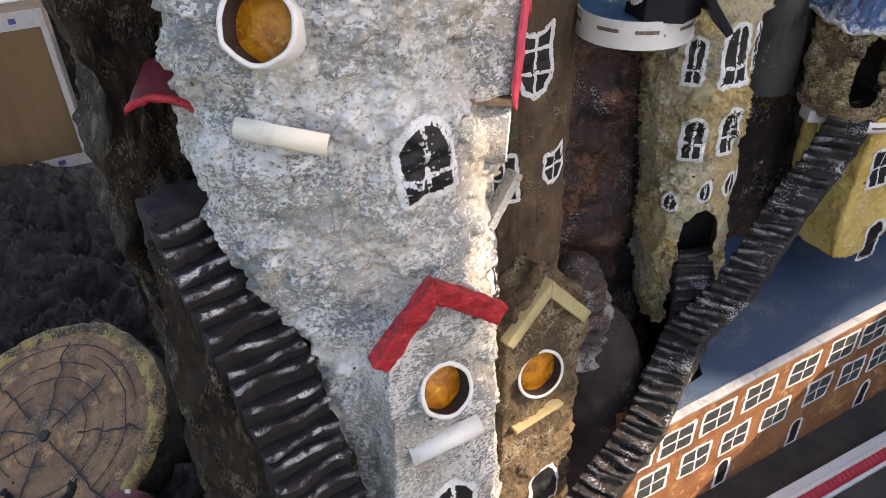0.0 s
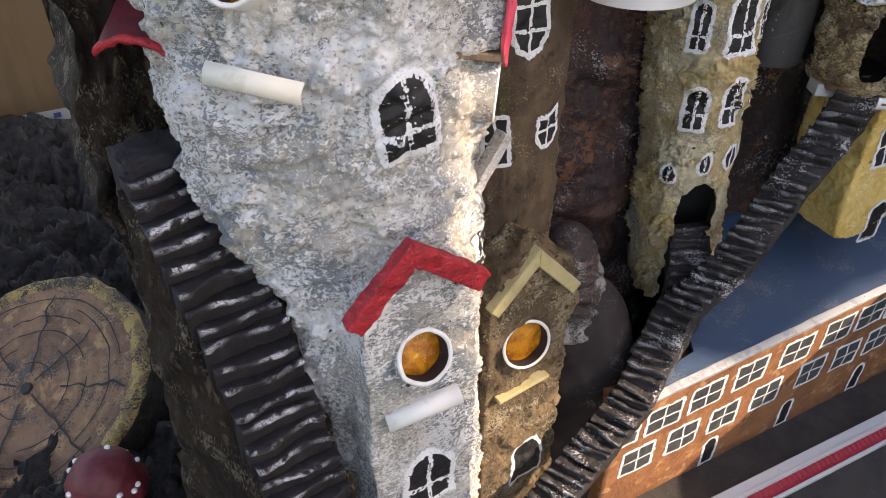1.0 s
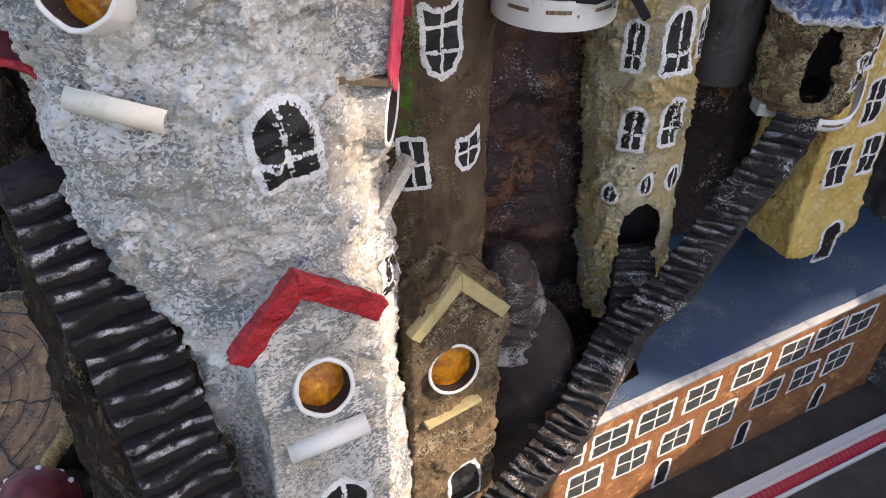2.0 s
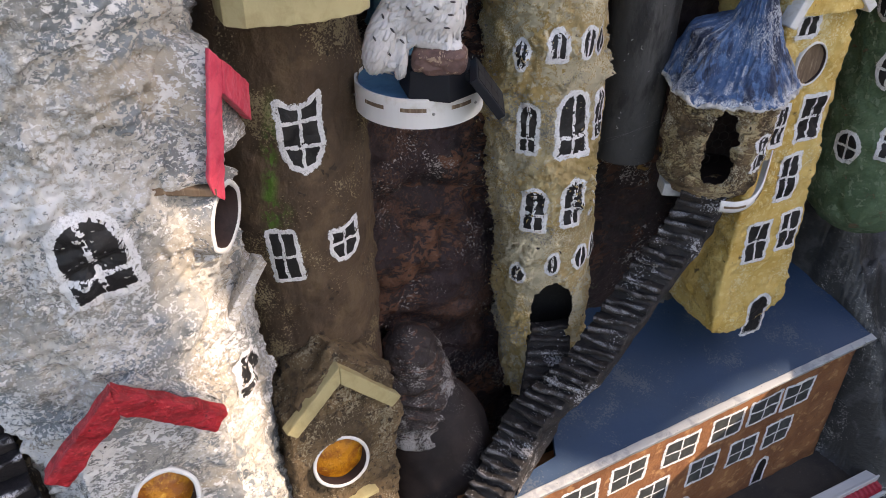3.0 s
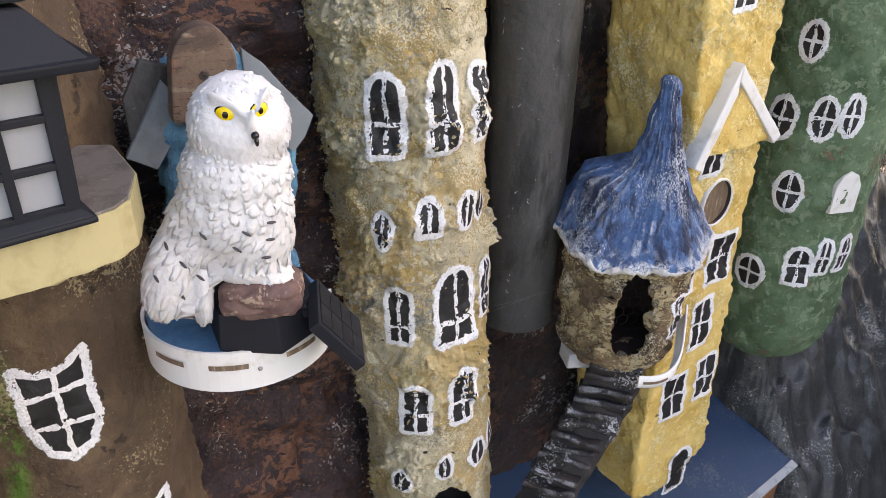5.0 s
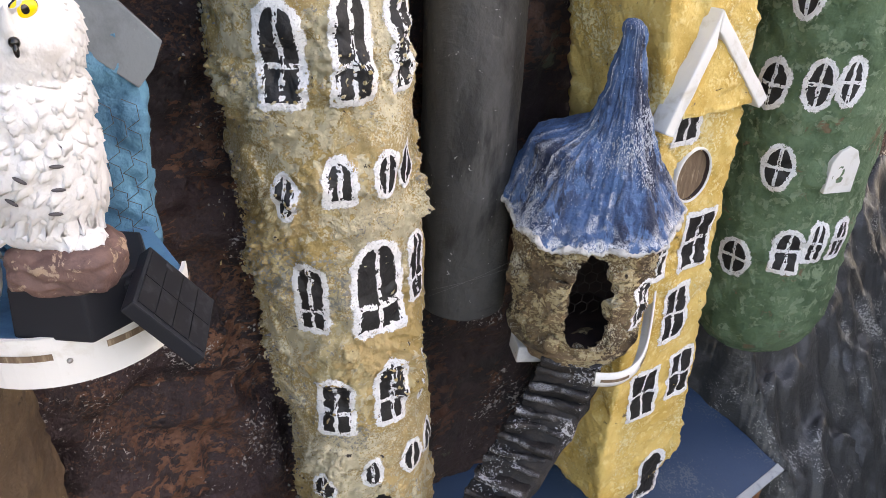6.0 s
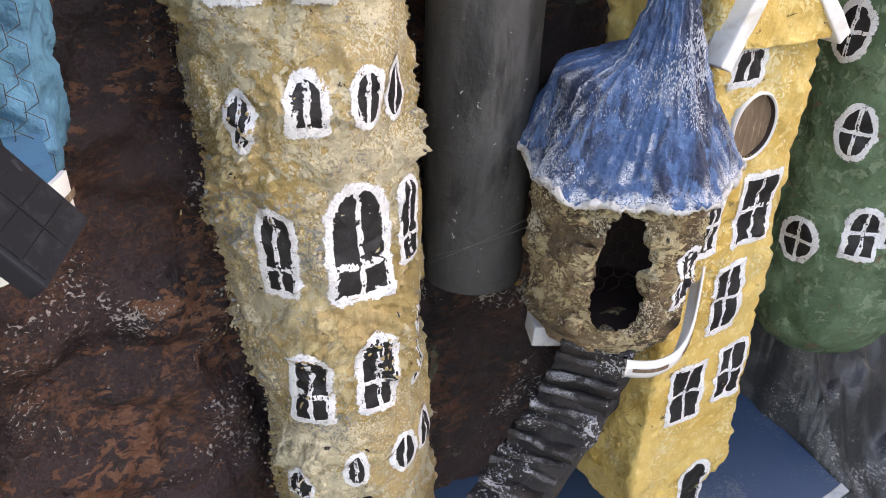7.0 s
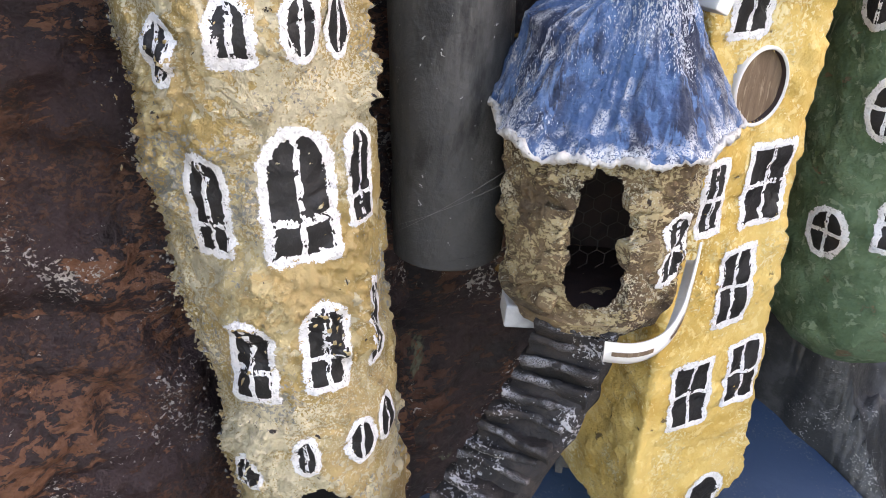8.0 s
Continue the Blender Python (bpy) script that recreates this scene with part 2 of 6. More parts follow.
M_HILL = surface("black_crumpled_film", (0.030, 0.0315, 0.033), [((0.060, 0.062, 0.064), 22, 0.5, 0.6), ((0.28, 0.28, 0.27), 300, 0.65, 0.67, (1, 1, 1), "", 12)], 0.42, bump=0.9, bump_scale=120, bump_dist=0.002)
M_SOIL = surface("dark_crumpled_ground", (0.024, 0.0200, 0.0175), [((0.048, 0.041, 0.035), 25, 0.56, 0.62), ((0.012, 0.0105, 0.0095), 50, 0.5, 0.56)], 0.48, bump=1.0, bump_scale=80, bump_dist=0.006)
M_LANTERN = surface("black_lantern_plastic", (0.0135, 0.0150, 0.0195), [((0.035, 0.037, 0.042), 300, 0.66, 0.74)], 0.55, bump=0.06, bump_scale=300)
M_PANE = surface("frosted_white_panel", (0.30, 0.315, 0.335), [], 0.3, bump=0.0)
M_OWL = surface("white_resin", (0.63, 0.621, 0.6165), [((0.504, 0.486, 0.468), 60, 0.55, 0.68)], 0.6, bump=0.6, bump_scale=260, bump_dist=0.0015)
M_FLECK = surface("dark_fleck", (0.05, 0.045, 0.05), [], 0.6, bump=0.0)
M_EYE = surface("yellow_eye", (0.80, 0.56, 0.01), [], 0.25, bump=0.0)
M_PUPIL = surface("black_gloss", (0.006, 0.006, 0.006), [], 0.2, bump=0.0)
M_OWLROCK = surface("red_brown_rock", (0.15, 0.085, 0.07), [((0.09, 0.05, 0.045), 50, 0.45, 0.6), ((0.34, 0.24, 0.17), 110, 0.56, 0.6)], 0.7, bump=0.6, bump_scale=250)
M_BLUETOP = surface("blue_board_paint", (0.07, 0.20, 0.33), [((0.05, 0.14, 0.25), 40, 0.45, 0.6)], 0.5, bump=0.2)
M_SKYBLUE = surface("sky_blue_foam", (0.085, 0.250, 0.370), [((0.055, 0.175, 0.275), 30, 0.45, 0.58), ((0.22, 0.13, 0.08), 25, 0.66, 0.69)], 0.75, bump=1.0, bump_scale=160, bump_dist=0.003)
M_GREYBOARD = surface("grey_blue_board", (0.1755, 0.2015, 0.2178), [((0.1235, 0.143, 0.156), 30, 0.45, 0.62), ((0.325, 0.325, 0.312), 120, 0.66, 0.72)], 0.65, bump=0.3)
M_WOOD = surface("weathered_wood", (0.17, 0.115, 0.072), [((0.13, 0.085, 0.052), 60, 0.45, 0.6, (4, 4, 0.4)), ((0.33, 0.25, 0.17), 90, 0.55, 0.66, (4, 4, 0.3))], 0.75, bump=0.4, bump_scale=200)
M_PLANK = surface("stained_plank", (0.150, 0.098, 0.066), [((0.075, 0.048, 0.036), 26, 0.47, 0.58, (0.8, 1, 1.6)), ((0.21, 0.095, 0.058), 34, 0.56, 0.66, (0.6, 1, 2.2)), ((0.27, 0.205, 0.145), 60, 0.56, 0.66, (0.5, 1, 2.5)), ((0.045, 0.030, 0.024), 120, 0.60, 0.64, (0.5, 1, 3)), ((0.33, 0.32, 0.30), 45, 0.70, 0.71)], 0.8, bump=0.7, bump_scale=160, bump_dist=0.0015)
M_RUST = surface("rusty_metal", (0.10, 0.075, 0.06), [((0.05, 0.03, 0.022), 300, 0.48, 0.58)], 0.6, metal=0.4, bump=0.3)
M_METAL = surface("grey_metal", (0.35, 0.34, 0.33), [], 0.4, metal=0.9, bump=0.0)
M_SOLAR = surface("solar_cell", (0.010, 0.010, 0.013), [((0.03, 0.03, 0.035), 80, 0.5, 0.65)], 0.5, bump=0.0)
M_CARD = surface("cardboard", (0.165, 0.102, 0.050), [((0.135, 0.083, 0.039), 12, 0.45, 0.6, (1, 1, 0.2))], 0.75, bump=0.2, bump_scale=150)
M_TAPE = surface("white_label_tape", (0.43, 0.43, 0.42), [((0.34, 0.33, 0.31), 30, 0.5, 0.65)], 0.5, bump=0.1)
M_INK = surface("dark_blue_ink", (0.05, 0.07, 0.22), [], 0.6, bump=0.0)
M_LOG = surface("painted_log_face", (0.255, 0.140, 0.072), [((0.165, 0.085, 0.046), 9, 0.45, 0.58), ((0.37, 0.215, 0.095), 22, 0.54, 0.62), ((0.085, 0.062, 0.047), 260, 0.60, 0.62, (1, 1, 1), "", 14)], 0.7, bump=1.0, bump_scale=100, bump_dist=0.004)
M_LOGRIM = surface("yellow_log_rim", (0.36, 0.245, 0.080), [((0.20, 0.125, 0.050), 30, 0.47, 0.54), ((0.035, 0.028, 0.022), 300, 0.58, 0.60, (1, 1, 1), "", 18)], 0.75, bump=1.0, bump_scale=100, bump_dist=0.005)
M_LOGDARK = surface("dark_crack_paint", (0.022, 0.018, 0.016), [], 0.7, bump=0.2)
M_DOT = surface("white_dot_paint", (0.75, 0.73, 0.70), [], 0.6, bump=0.2)
M_RAIL = surface("white_rail_plastic", (0.60, 0.60, 0.60), [((0.4, 0.36, 0.32), 60, 0.62, 0.74)], 0.35, bump=0.1)
M_REDRIB = surface("red_ribbed_rubber", (0.35, 0.014, 0.03), [], 0.45, bump=0.1)
# Plain surfaces of the unseen blockers added to shape the sun.
M_RENDER = surface("sun_blocker_render", (0.5, 0.45, 0.38), [((0.42, 0.37, 0.3), 3, 0.45, 0.6)], 0.85)
M_BLOCKERBOARD = surface("sun_blocker_board", (0.30, 0.24, 0.17), [((0.2, 0.15, 0.1), 8, 0.45, 0.6)], 0.8)
M_WALLBLUE = surface("old_mural_paint", (0.0260, 0.0140, 0.0150), [((0.0130, 0.0095, 0.0110), 12, 0.45, 0.58), ((0.070, 0.030, 0.019), 60, 0.575, 0.59, (0.8, 0.8, 2.0), "", 7), ((0.085, 0.098, 0.066), 9, 0.60, 0.63), ((0.13, 0.055, 0.028), 14, 0.64, 0.66), ((0.30, 0.29, 0.28), 150, 0.665, 0.68, (1, 1, 1.3), "", 8), ((0.24, 0.144, 0.036), 20, 0.68, 0.70)], 0.75, bump=1.0, bump_scale=160, bump_dist=0.004, proud={1: 0.4, 4: 0.4})

for mt in (M_LANTERN, M_SOLAR, M_SOIL, M_BARK):
    mt.node_tree.nodes["Principled BSDF"].inputs["Specular IOR Level"].default_value = 0.2


def brushed(m, gain):
    """Paint that thins out in grains where the attribute 'cover' falls."""
    t = m.node_tree
    co = t.nodes.new("ShaderNodeTexCoord").outputs["Object"]
    at = t.nodes.new("ShaderNodeAttribute")
    at.attribute_name = "cover"
    _, grain = noise_fac(t, co, 720.0, 3.0, 0.7)
    _, wide = noise_fac(t, co, 190.0, 2.0, 0.6)
    both = t.nodes.new("ShaderNodeMath")
    t.links.new(grain, both.inputs[0]), t.links.new(wide, both.inputs[1])
    total = t.nodes.new("ShaderNodeMath")
    t.links.new(both.outputs[0], total.inputs[0]), t.links.new(times(t, at.outputs["Fac"], gain), total.inputs[1])
    step = add(t, "ShaderNodeMapRange")
    step.inputs["From Min"].default_value, step.inputs["From Max"].default_value = 1.20, 1.26
    t.links.new(total.outputs[0], step.inputs["Value"])
    t.links.new(step.outputs[0], t.nodes["Principled BSDF"].inputs["Alpha"])


brushed(M_LINE, 0.62)
brushed(M_BLACK_PAINT, 0.9)

# ---- building tools ----
UP = Vector((0, 0, 1))


def mesh_ob(name, verts, faces, material, parent=None, smooth=True, edge=None, label="", attr="edge"):
    me = bpy.data.meshes.new(name)
    me.from_pydata([tuple(v) for v in verts], [], faces)
    me.materials.append(material)
    if smooth:
        me.polygons.foreach_set("use_smooth", [True] * len(me.polygons))
    if edge is not None:
        a = me.attributes.new(attr, "FLOAT", "POINT")
        a.data.foreach_set("value", edge)
    ob = new(name, me)
    if parent:
        ob.parent = parent
    if label:
        tagged(ob, label)
    return ob


def part(name, bm, material, parent=None, label="", smooth=False):
    me = bpy.data.meshes.new(name)
    bmesh.ops.recalc_face_normals(bm, faces=bm.faces)
    bm.to_mesh(me)
    bm.free()
    me.materials.append(material)
    if smooth:
        me.polygons.foreach_set("use_smooth", [True] * len(me.polygons))
    ob = new(name, me)
    if parent:
        ob.parent = parent
    if label:
        tagged(ob, label)
    return ob


def thing(name, label, category, group="", kind=""):
    return tagged(new(name), label, category, group, kind)


def rough(p, amp, scale, octaves=4):
    return amp * noise.fractal(Vector(p) * scale, 1.0, 2.0, octaves)


def plates(p, amp, scale):
    """Trowelled plaster: patches that stand a little proud with a broken edge."""
    v = noise.noise(Vector(p) * scale) + 0.25 * noise.noise(Vector(p) * scale * 5)
    return amp * max(0.0, min(1.0, v * 9 + 0.5))


def crust(p, amp):
    """Fine broken plaster in patches."""
    m = max(0.0, min(1.0, noise.noise(Vector(p) * 15 + Vector((2, 8, 5))) * 3 + 0.45))
    return amp * m * (0.6 * noise.fractal(Vector(p) * 150, 0.8, 2.0, 3) + 0.5 * abs(noise.noise(Vector(p) * 75)))


def crumbs(p, amp, scale, level=0.25):
    v = noise.noise(Vector(p) * scale * 0.25 + Vector((7, 3, 1)))
    return amp * max(0.0, v - level) * (1 + 1.5 * abs(noise.noise(Vector(p) * scale)))


def slab(bm, frame_m, pts, depth, bevel=0.0):
    """A flat piece: outline pts (a, b) in the frame's x, z; its front on the frame's plane and depth towards +y."""
    front = [bm.verts.new(frame_m @ Vector((a, 0, b))) for a, b in pts]
    back = [bm.verts.new(frame_m @ Vector((a, depth, b))) for a, b in pts]
    n = len(pts)
    f = [bm.faces.new(front), bm.faces.new(back[::-1])]
    for i in range(n):
        f.append(bm.faces.new((front[i], back[i], back[(i + 1) % n], front[(i + 1) % n])))
    bmesh.ops.recalc_face_normals(bm, faces=f)
    if bevel:
        ed = list({e for x in f for e in x.edges})
        bmesh.ops.bevel(bm, geom=ed, offset=bevel, segments=2, affect="EDGES", profile=0.6, clamp_overlap=True)
    return bm


def facing(x, y, z, turn):
    """A frame whose x runs along a facade turned by turn degrees about z; y points into it."""
    return pose(x, y, z, 0, 0, turn)


def box(bm, m, sx, sy, sz, bevel=0.0):
    r = bmesh.ops.create_cube(bm, size=1.0, matrix=m @ Matrix.Diagonal((sx, sy, sz, 1)))
    if bevel:
        ed = list({e for v in r["verts"] for e in v.link_edges})
        bmesh.ops.bevel(bm, geom=ed, offset=bevel, segments=2, affect="EDGES", profile=0.6, clamp_overlap=True)
    return bm


def refine(bm, size, rounds=6):
    bmesh.ops.triangulate(bm, faces=bm.faces)
    for _ in range(rounds):
        long = [e for e in bm.edges if e.calc_length() > size]
        if not long:
            break
        bmesh.ops.subdivide_edges(bm, edges=long, cuts=1)
        bmesh.ops.triangulate(bm, faces=[f for f in bm.faces if len(f.verts) > 3])
    return bm


def displace(bm, fn):
    bm.normal_update()
    moves = [(v, v.normal * fn(v.co)) for v in bm.verts]
    for v, d in moves:
        v.co += d
    return bm


def loft(name, material, parent, z0, z1, nz, na, ring, disp, a0=0.0, a1=360.0, attr=None, label=""):
    """A tower's skin. ring(z) gives cx, cy, rx, ry, power; disp(p) the relief outwards. a0, a1: the arc that is built."""
    closed = a1 - a0 >= 360
    cols = na if closed else na + 1
    verts, marks = [], []
    for i in range(nz + 1):
        z = z0 + (z1 - z0) * i / nz
        cx, cy, rx, ry, pw = ring(z)
        for j in range(cols):
            a = radians(a0 + (a1 - a0) * j / na)
            c, s = math.cos(a), math.sin(a)
            k = (abs(c) ** pw + abs(s) ** pw) ** (-1 / pw)
            n = Vector((c / rx, s / ry, 0)).normalized()
            p = Vector((cx + rx * k * c, cy + ry * k * s, z))
            verts.append(p + n * disp(p))
            if attr:
                marks.append(attr(p))
    faces = []
    for i in range(nz):
        for j in range(na):
            b, d = i * cols + j, i * cols + (j + 1) % cols
            faces.append((b, d, d + cols, b + cols))
    return mesh_ob(name, verts, faces, material, parent, True, marks or None, label, "moss" if attr else "edge")


class Skin:
    """Lays paint on the outside of some meshes."""

    def __init__(self, *obs):
        from_verts, from_faces = [], []
        for ob in obs:
            k = len(from_verts)
            from_verts += [v.co.copy() for v in ob.data.vertices]
            from_faces += [[k + i for i in p.vertices] for p in ob.data.polygons]
        self.tree = BVHTree.FromPolygons(from_verts, from_faces)

    def put(self, m, a, b, lift):
        """The place on the skin before (a, b), evened out over a few millimetres."""
        d = (m.to_3x3() @ Vector((0, 1, 0))).normalized()
        deep = []
        for u, v in ((0, 0), (0.003, 0), (-0.003, 0), (0, 0.003), (0, -0.003)):
            hit = self.tree.ray_cast(m @ Vector((a + u, -0.06, b + v)), d, 0.12)
            if hit[0] is not None:
                deep.append(hit[3])
        if not deep:
            return m @ Vector((a, 0, b))
        mean = 0.55 * sum(deep) / len(deep) + 0.45 * min(deep)
        return m @ Vector((a, -0.06, b)) + d * (mean - lift)


def outline(shape, w, h, n=90):
    """The window's outline, anticlockwise, round (0, 0)."""
    pts = []
    if shape == "oval":
        for i in range(n):
            a = 2 * math.pi * i / n
            pts.append((w / 2 * math.cos(a), h / 2 * math.sin(a)))
        return pts
    hw, hh = w / 2, h / 2
    if shape == "arch":
        top = min(hw * 1.25, h * 0.55)
        corners = [(-hw, -hh), (hw, -hh), (hw, hh - top)]
        arc = [(hw * math.cos(math.pi * i / 14), hh - top + top * math.sin(math.pi * i / 14)) for i in range(1, 14)]
        corners += arc + [(-hw, hh - top)]
    elif shape == "shield":
        corners = [(-hw, hh * 0.86), (-hw * 0.95, -hh * 0.3), (-hw * 0.62, -hh * 0.82), (0, -hh), (hw * 0.66, -hh * 0.84), (hw * 0.98, -hh * 0.3), (hw * 0.92, hh * 0.35), (hw, hh), (hw * 0.45, hh * 0.74), (0, hh * 0.66), (-hw * 0.5, hh * 0.72)]
    elif shape == "leaf":
        corners = [(-hw, hh * 0.2), (-hw * 0.8, -hh * 0.7), (0, -hh), (hw * 0.8, -hh * 0.7), (hw, 0), (hw * 0.5, hh * 0.75), (0, hh), (-hw * 0.6, hh * 0.7)]
    else:
        corners = [(-hw, -hh), (hw, -hh), (hw, hh), (-hw, hh)]
    for i, p in enumerate(corners):
        q = corners[(i + 1) % len(corners)]
        k = max(1, int(math.hypot(q[0] - p[0], q[1] - p[1]) / 0.0014))
        pts += [(p[0] + (q[0] - p[0]) * j / k, p[1] + (q[1] - p[1]) * j / k) for j in range(k)]
    return pts


def stroke(skin, m, pts, width, closed, seed, verts, faces, cover, lift=0.0009):
    """A brush line on the skin; cover is 1 along its middle and falls to 0 at both sides."""
    n, k0 = len(pts), len(verts)
    for i, (a, b) in enumerate(pts):
        p, q = pts[(i - 1) % n if closed else max(0, i - 1)], pts[(i + 1) % n if closed else min(n - 1, i + 1)]
        dx, dy = q[0] - p[0], q[1] - p[1]
        d = math.hypot(dx, dy) or 1
        nx, ny = -dy / d, dx / d
        v = Vector((a * 190 + seed, b * 190, seed * 1.7))
        w1 = width * max(0.4, 0.74 + 0.40 * noise.noise(v * 0.6) + 0.16 * noise.noise(v * 2.0))
        w2 = width * max(0.4, 0.74 + 0.40 * noise.noise(v * 0.6 + Vector((31, 5, 0))) + 0.16 * noise.noise(v * 2.0 + Vector((0, 9, 0))))
        thin = 0.85 + 0.45 * noise.noise(v * 0.5 + Vector((4, 4, 9)))
        for s, c in ((w1, 0.0), (w1 * 0.42, thin), (-w2 * 0.42, thin), (-w2, 0.0)):
            verts.append(skin.put(m, a + nx * s, b + ny * s, lift if c else lift * 0.4))
            cover.append(c)
    for i in range(n if closed else n - 1):
        u, v = k0 + 4 * i, k0 + 4 * ((i + 1) % n)
        faces += [(u + j, v + j, v + j + 1, u + j + 1) for j in range(3)]


def painted_window(skin, parent, x, y, z, turn, w, h, shape="arch", rows=(0.33,), cols=(0.5,), line=0.0045, tilt=0.0, dark=M_BLACK_PAINT, name="window", pale=M_LINE, seed=0):
    """A window painted on plaster: dark panes, white outline and glazing bars with a brushed edge. Width and height are over the outline."""
    m = facing(x, y, z, turn) @ pose(0, 0, 0, 0, tilt, 0)
    line *= 1.15
    w, h = w - line * 0.8, h - line * 0.8
    pts = outline(shape, w, h)
    seed = seed or (x * 91 + z * 57) % 40
    verts, faces, n = [skin.put(m, 0, 0, 0.0008)], [], len(pts)
    for r in range(1, 11):
        verts += [skin.put(m, a * r / 10, b * r / 10, 0.0008 if r < 10 else 0.0003) for a, b in pts]
    faces += [(0, 1 + i, 1 + (i + 1) % n) for i in range(n)]
    for r in range(9):
        faces += [(1 + r * n + i, 1 + (r + 1) * n + i, 1 + (r + 1) * n + (i + 1) % n, 1 + r * n + (i + 1) % n) for i in range(n)]
    pane = mesh_ob(name, verts, faces, dark, parent, True, [1.0] * (1 + 9 * n) + [0.3] * n, attr="cover")
    verts, faces, cover = [], [], []
    stroke(skin, m, pts, line, True, seed, verts, faces, cover)

    def span(axis, at):
        lo, hi = [], []
        xs = []
        for i in range(n):
            p, q = pts[i], pts[(i + 1) % n]
            if (p[axis] - at) * (q[axis] - at) <= 0 and p[axis] != q[axis]:
                f = (at - p[axis]) / (q[axis] - p[axis])
                xs.append(p[1 - axis] + f * (q[1 - axis] - p[1 - axis]))
        return (min(xs), max(xs)) if len(xs) > 1 else (0, 0)
    for f in rows:
        at = -h / 2 + h * f
        lo, hi = span(1, at)
        k = max(4, int((hi - lo) / 0.0022))
        stroke(skin, m, [(lo + (hi - lo) * i / k, at + 0.001 * noise.noise(Vector((i * 0.4, seed, 0)))) for i in range(k + 1)], line * 0.8, False, seed + 3, verts, faces, cover)
    for f in cols:
        at = -w / 2 + w * f
        lo, hi = span(0, at)
        k = max(4, int((hi - lo) / 0.0022))
        stroke(skin, m, [(at + 0.0012 * noise.noise(Vector((i * 0.3, seed, 5))), lo + (hi - lo) * i / k) for i in range(k + 1)], line * 0.72, False, seed + 6, verts, faces, cover)
    mesh_ob("window_frame", verts, faces, pale, pane, True, cover, attr="cover")
    return pane


def tube_ring(m, outer, inner, depth, material, parent, name="ring", segs=40, jag=0.0, shell=None, flare=1.0):
    """A short open pipe, its mouth on the frame's plane, running towards +y."""
    verts, faces = [], []
    prof = [(outer * flare, depth), (outer, 0.0015), (outer - 0.001, 0.0), (inner + 0.001, 0.0), (inner, 0.0015), (inner, depth)]
    for i in range(segs):
        a = 2 * math.pi * i / segs
        for r, d in prof:
            k = 1 + jag * noise.noise(Vector((math.cos(a) * 3, math.sin(a) * 3, r * 60)))
            verts.append(m @ Vector((r * k * math.cos(a), d, r * k * math.sin(a))))
    for i in range(segs):
        for j in range(5):
            u, v = 6 * i + j, 6 * ((i + 1) % segs) + j
            faces.append((u, v, v + 1, u + 1))
    ob = mesh_ob(name, verts, faces, material, parent)
    # Inner faces get the dark brown that carries their shade.
    ob.data.materials.append(M_DARKIN)
    ob.data.materials.append(shell or material)
    for q in ob.data.polygons:
        q.material_index = {4: 1, 0: 2}.get(q.index % 5, 0)
    return ob


def disc(m, radius, depth, material, parent, name, bulge=0.0, segs=32):
    verts, faces = [m @ Vector((0, depth - bulge, 0))], []
    for r in (0.35, 0.7, 1.0):
        for i in range(segs):
            a = 2 * math.pi * i / segs
            verts.append(m @ Vector((radius * r * math.cos(a), depth - bulge * (1 - r * r) + 0.0012 * noise.noise(Vector((a * 2, r * 5, 2))), radius * r * math.sin(a))))
    faces += [(0, 1 + i, 1 + (i + 1) % segs) for i in range(segs)]
    for k in range(2):
        faces += [(1 + k * segs + i, 1 + (k + 1) * segs + i, 1 + (k + 1) * segs + (i + 1) % segs, 1 + k * segs + (i + 1) % segs) for i in range(segs)]
    return mesh_ob(name, verts, faces, material, parent)


def rod(bm, p, q, r):
    d = q - p
    bmesh.ops.create_cone(bm, segments=5, radius1=r, radius2=r, depth=d.length, matrix=Matrix.Translation((p + q) / 2) @ d.to_track_quat("Z", "X").to_matrix().to_4x4())


def lerp_table(table, z):
    for (za, a), (zb, b) in zip(table, table[1:]):
        if z <= zb:
            f = max(0.0, (z - za) / (zb - za))
            return a + (b - a) * f
    return table[-1][1]


def cut(ob, test):
    bm = bmesh.new()
    bm.from_mesh(ob.data)
    bmesh.ops.delete(bm, geom=[f for f in bm.faces if test(f.calc_center_median())], context="FACES")
    bm.to_mesh(ob.data)
    bm.free()


def cut_ring(ob, m, radius):
    """Opens a wall inside a ring that is set in it."""
    inv = m.inverted()

    def inside(p):
        q = inv @ p
        return abs(q.y) < 0.06 and math.hypot(q.x, q.z) < radius
    cut(ob, inside)

# ---- setting ----
ALONG, OUT = Vector((0.8, 0.6, 0)), Vector((0.6, -0.8, 0))
WALL0 = Vector((0.317, 1.128, 0))


def ground():
    bm = bmesh.new()
    bmesh.ops.create_grid(bm, x_segments=40, y_segments=40, size=40)
    return tagged(part("ground", bm, M_ROAD), "dark grey-brown road surface with fine grit", "ground", kind="structure")


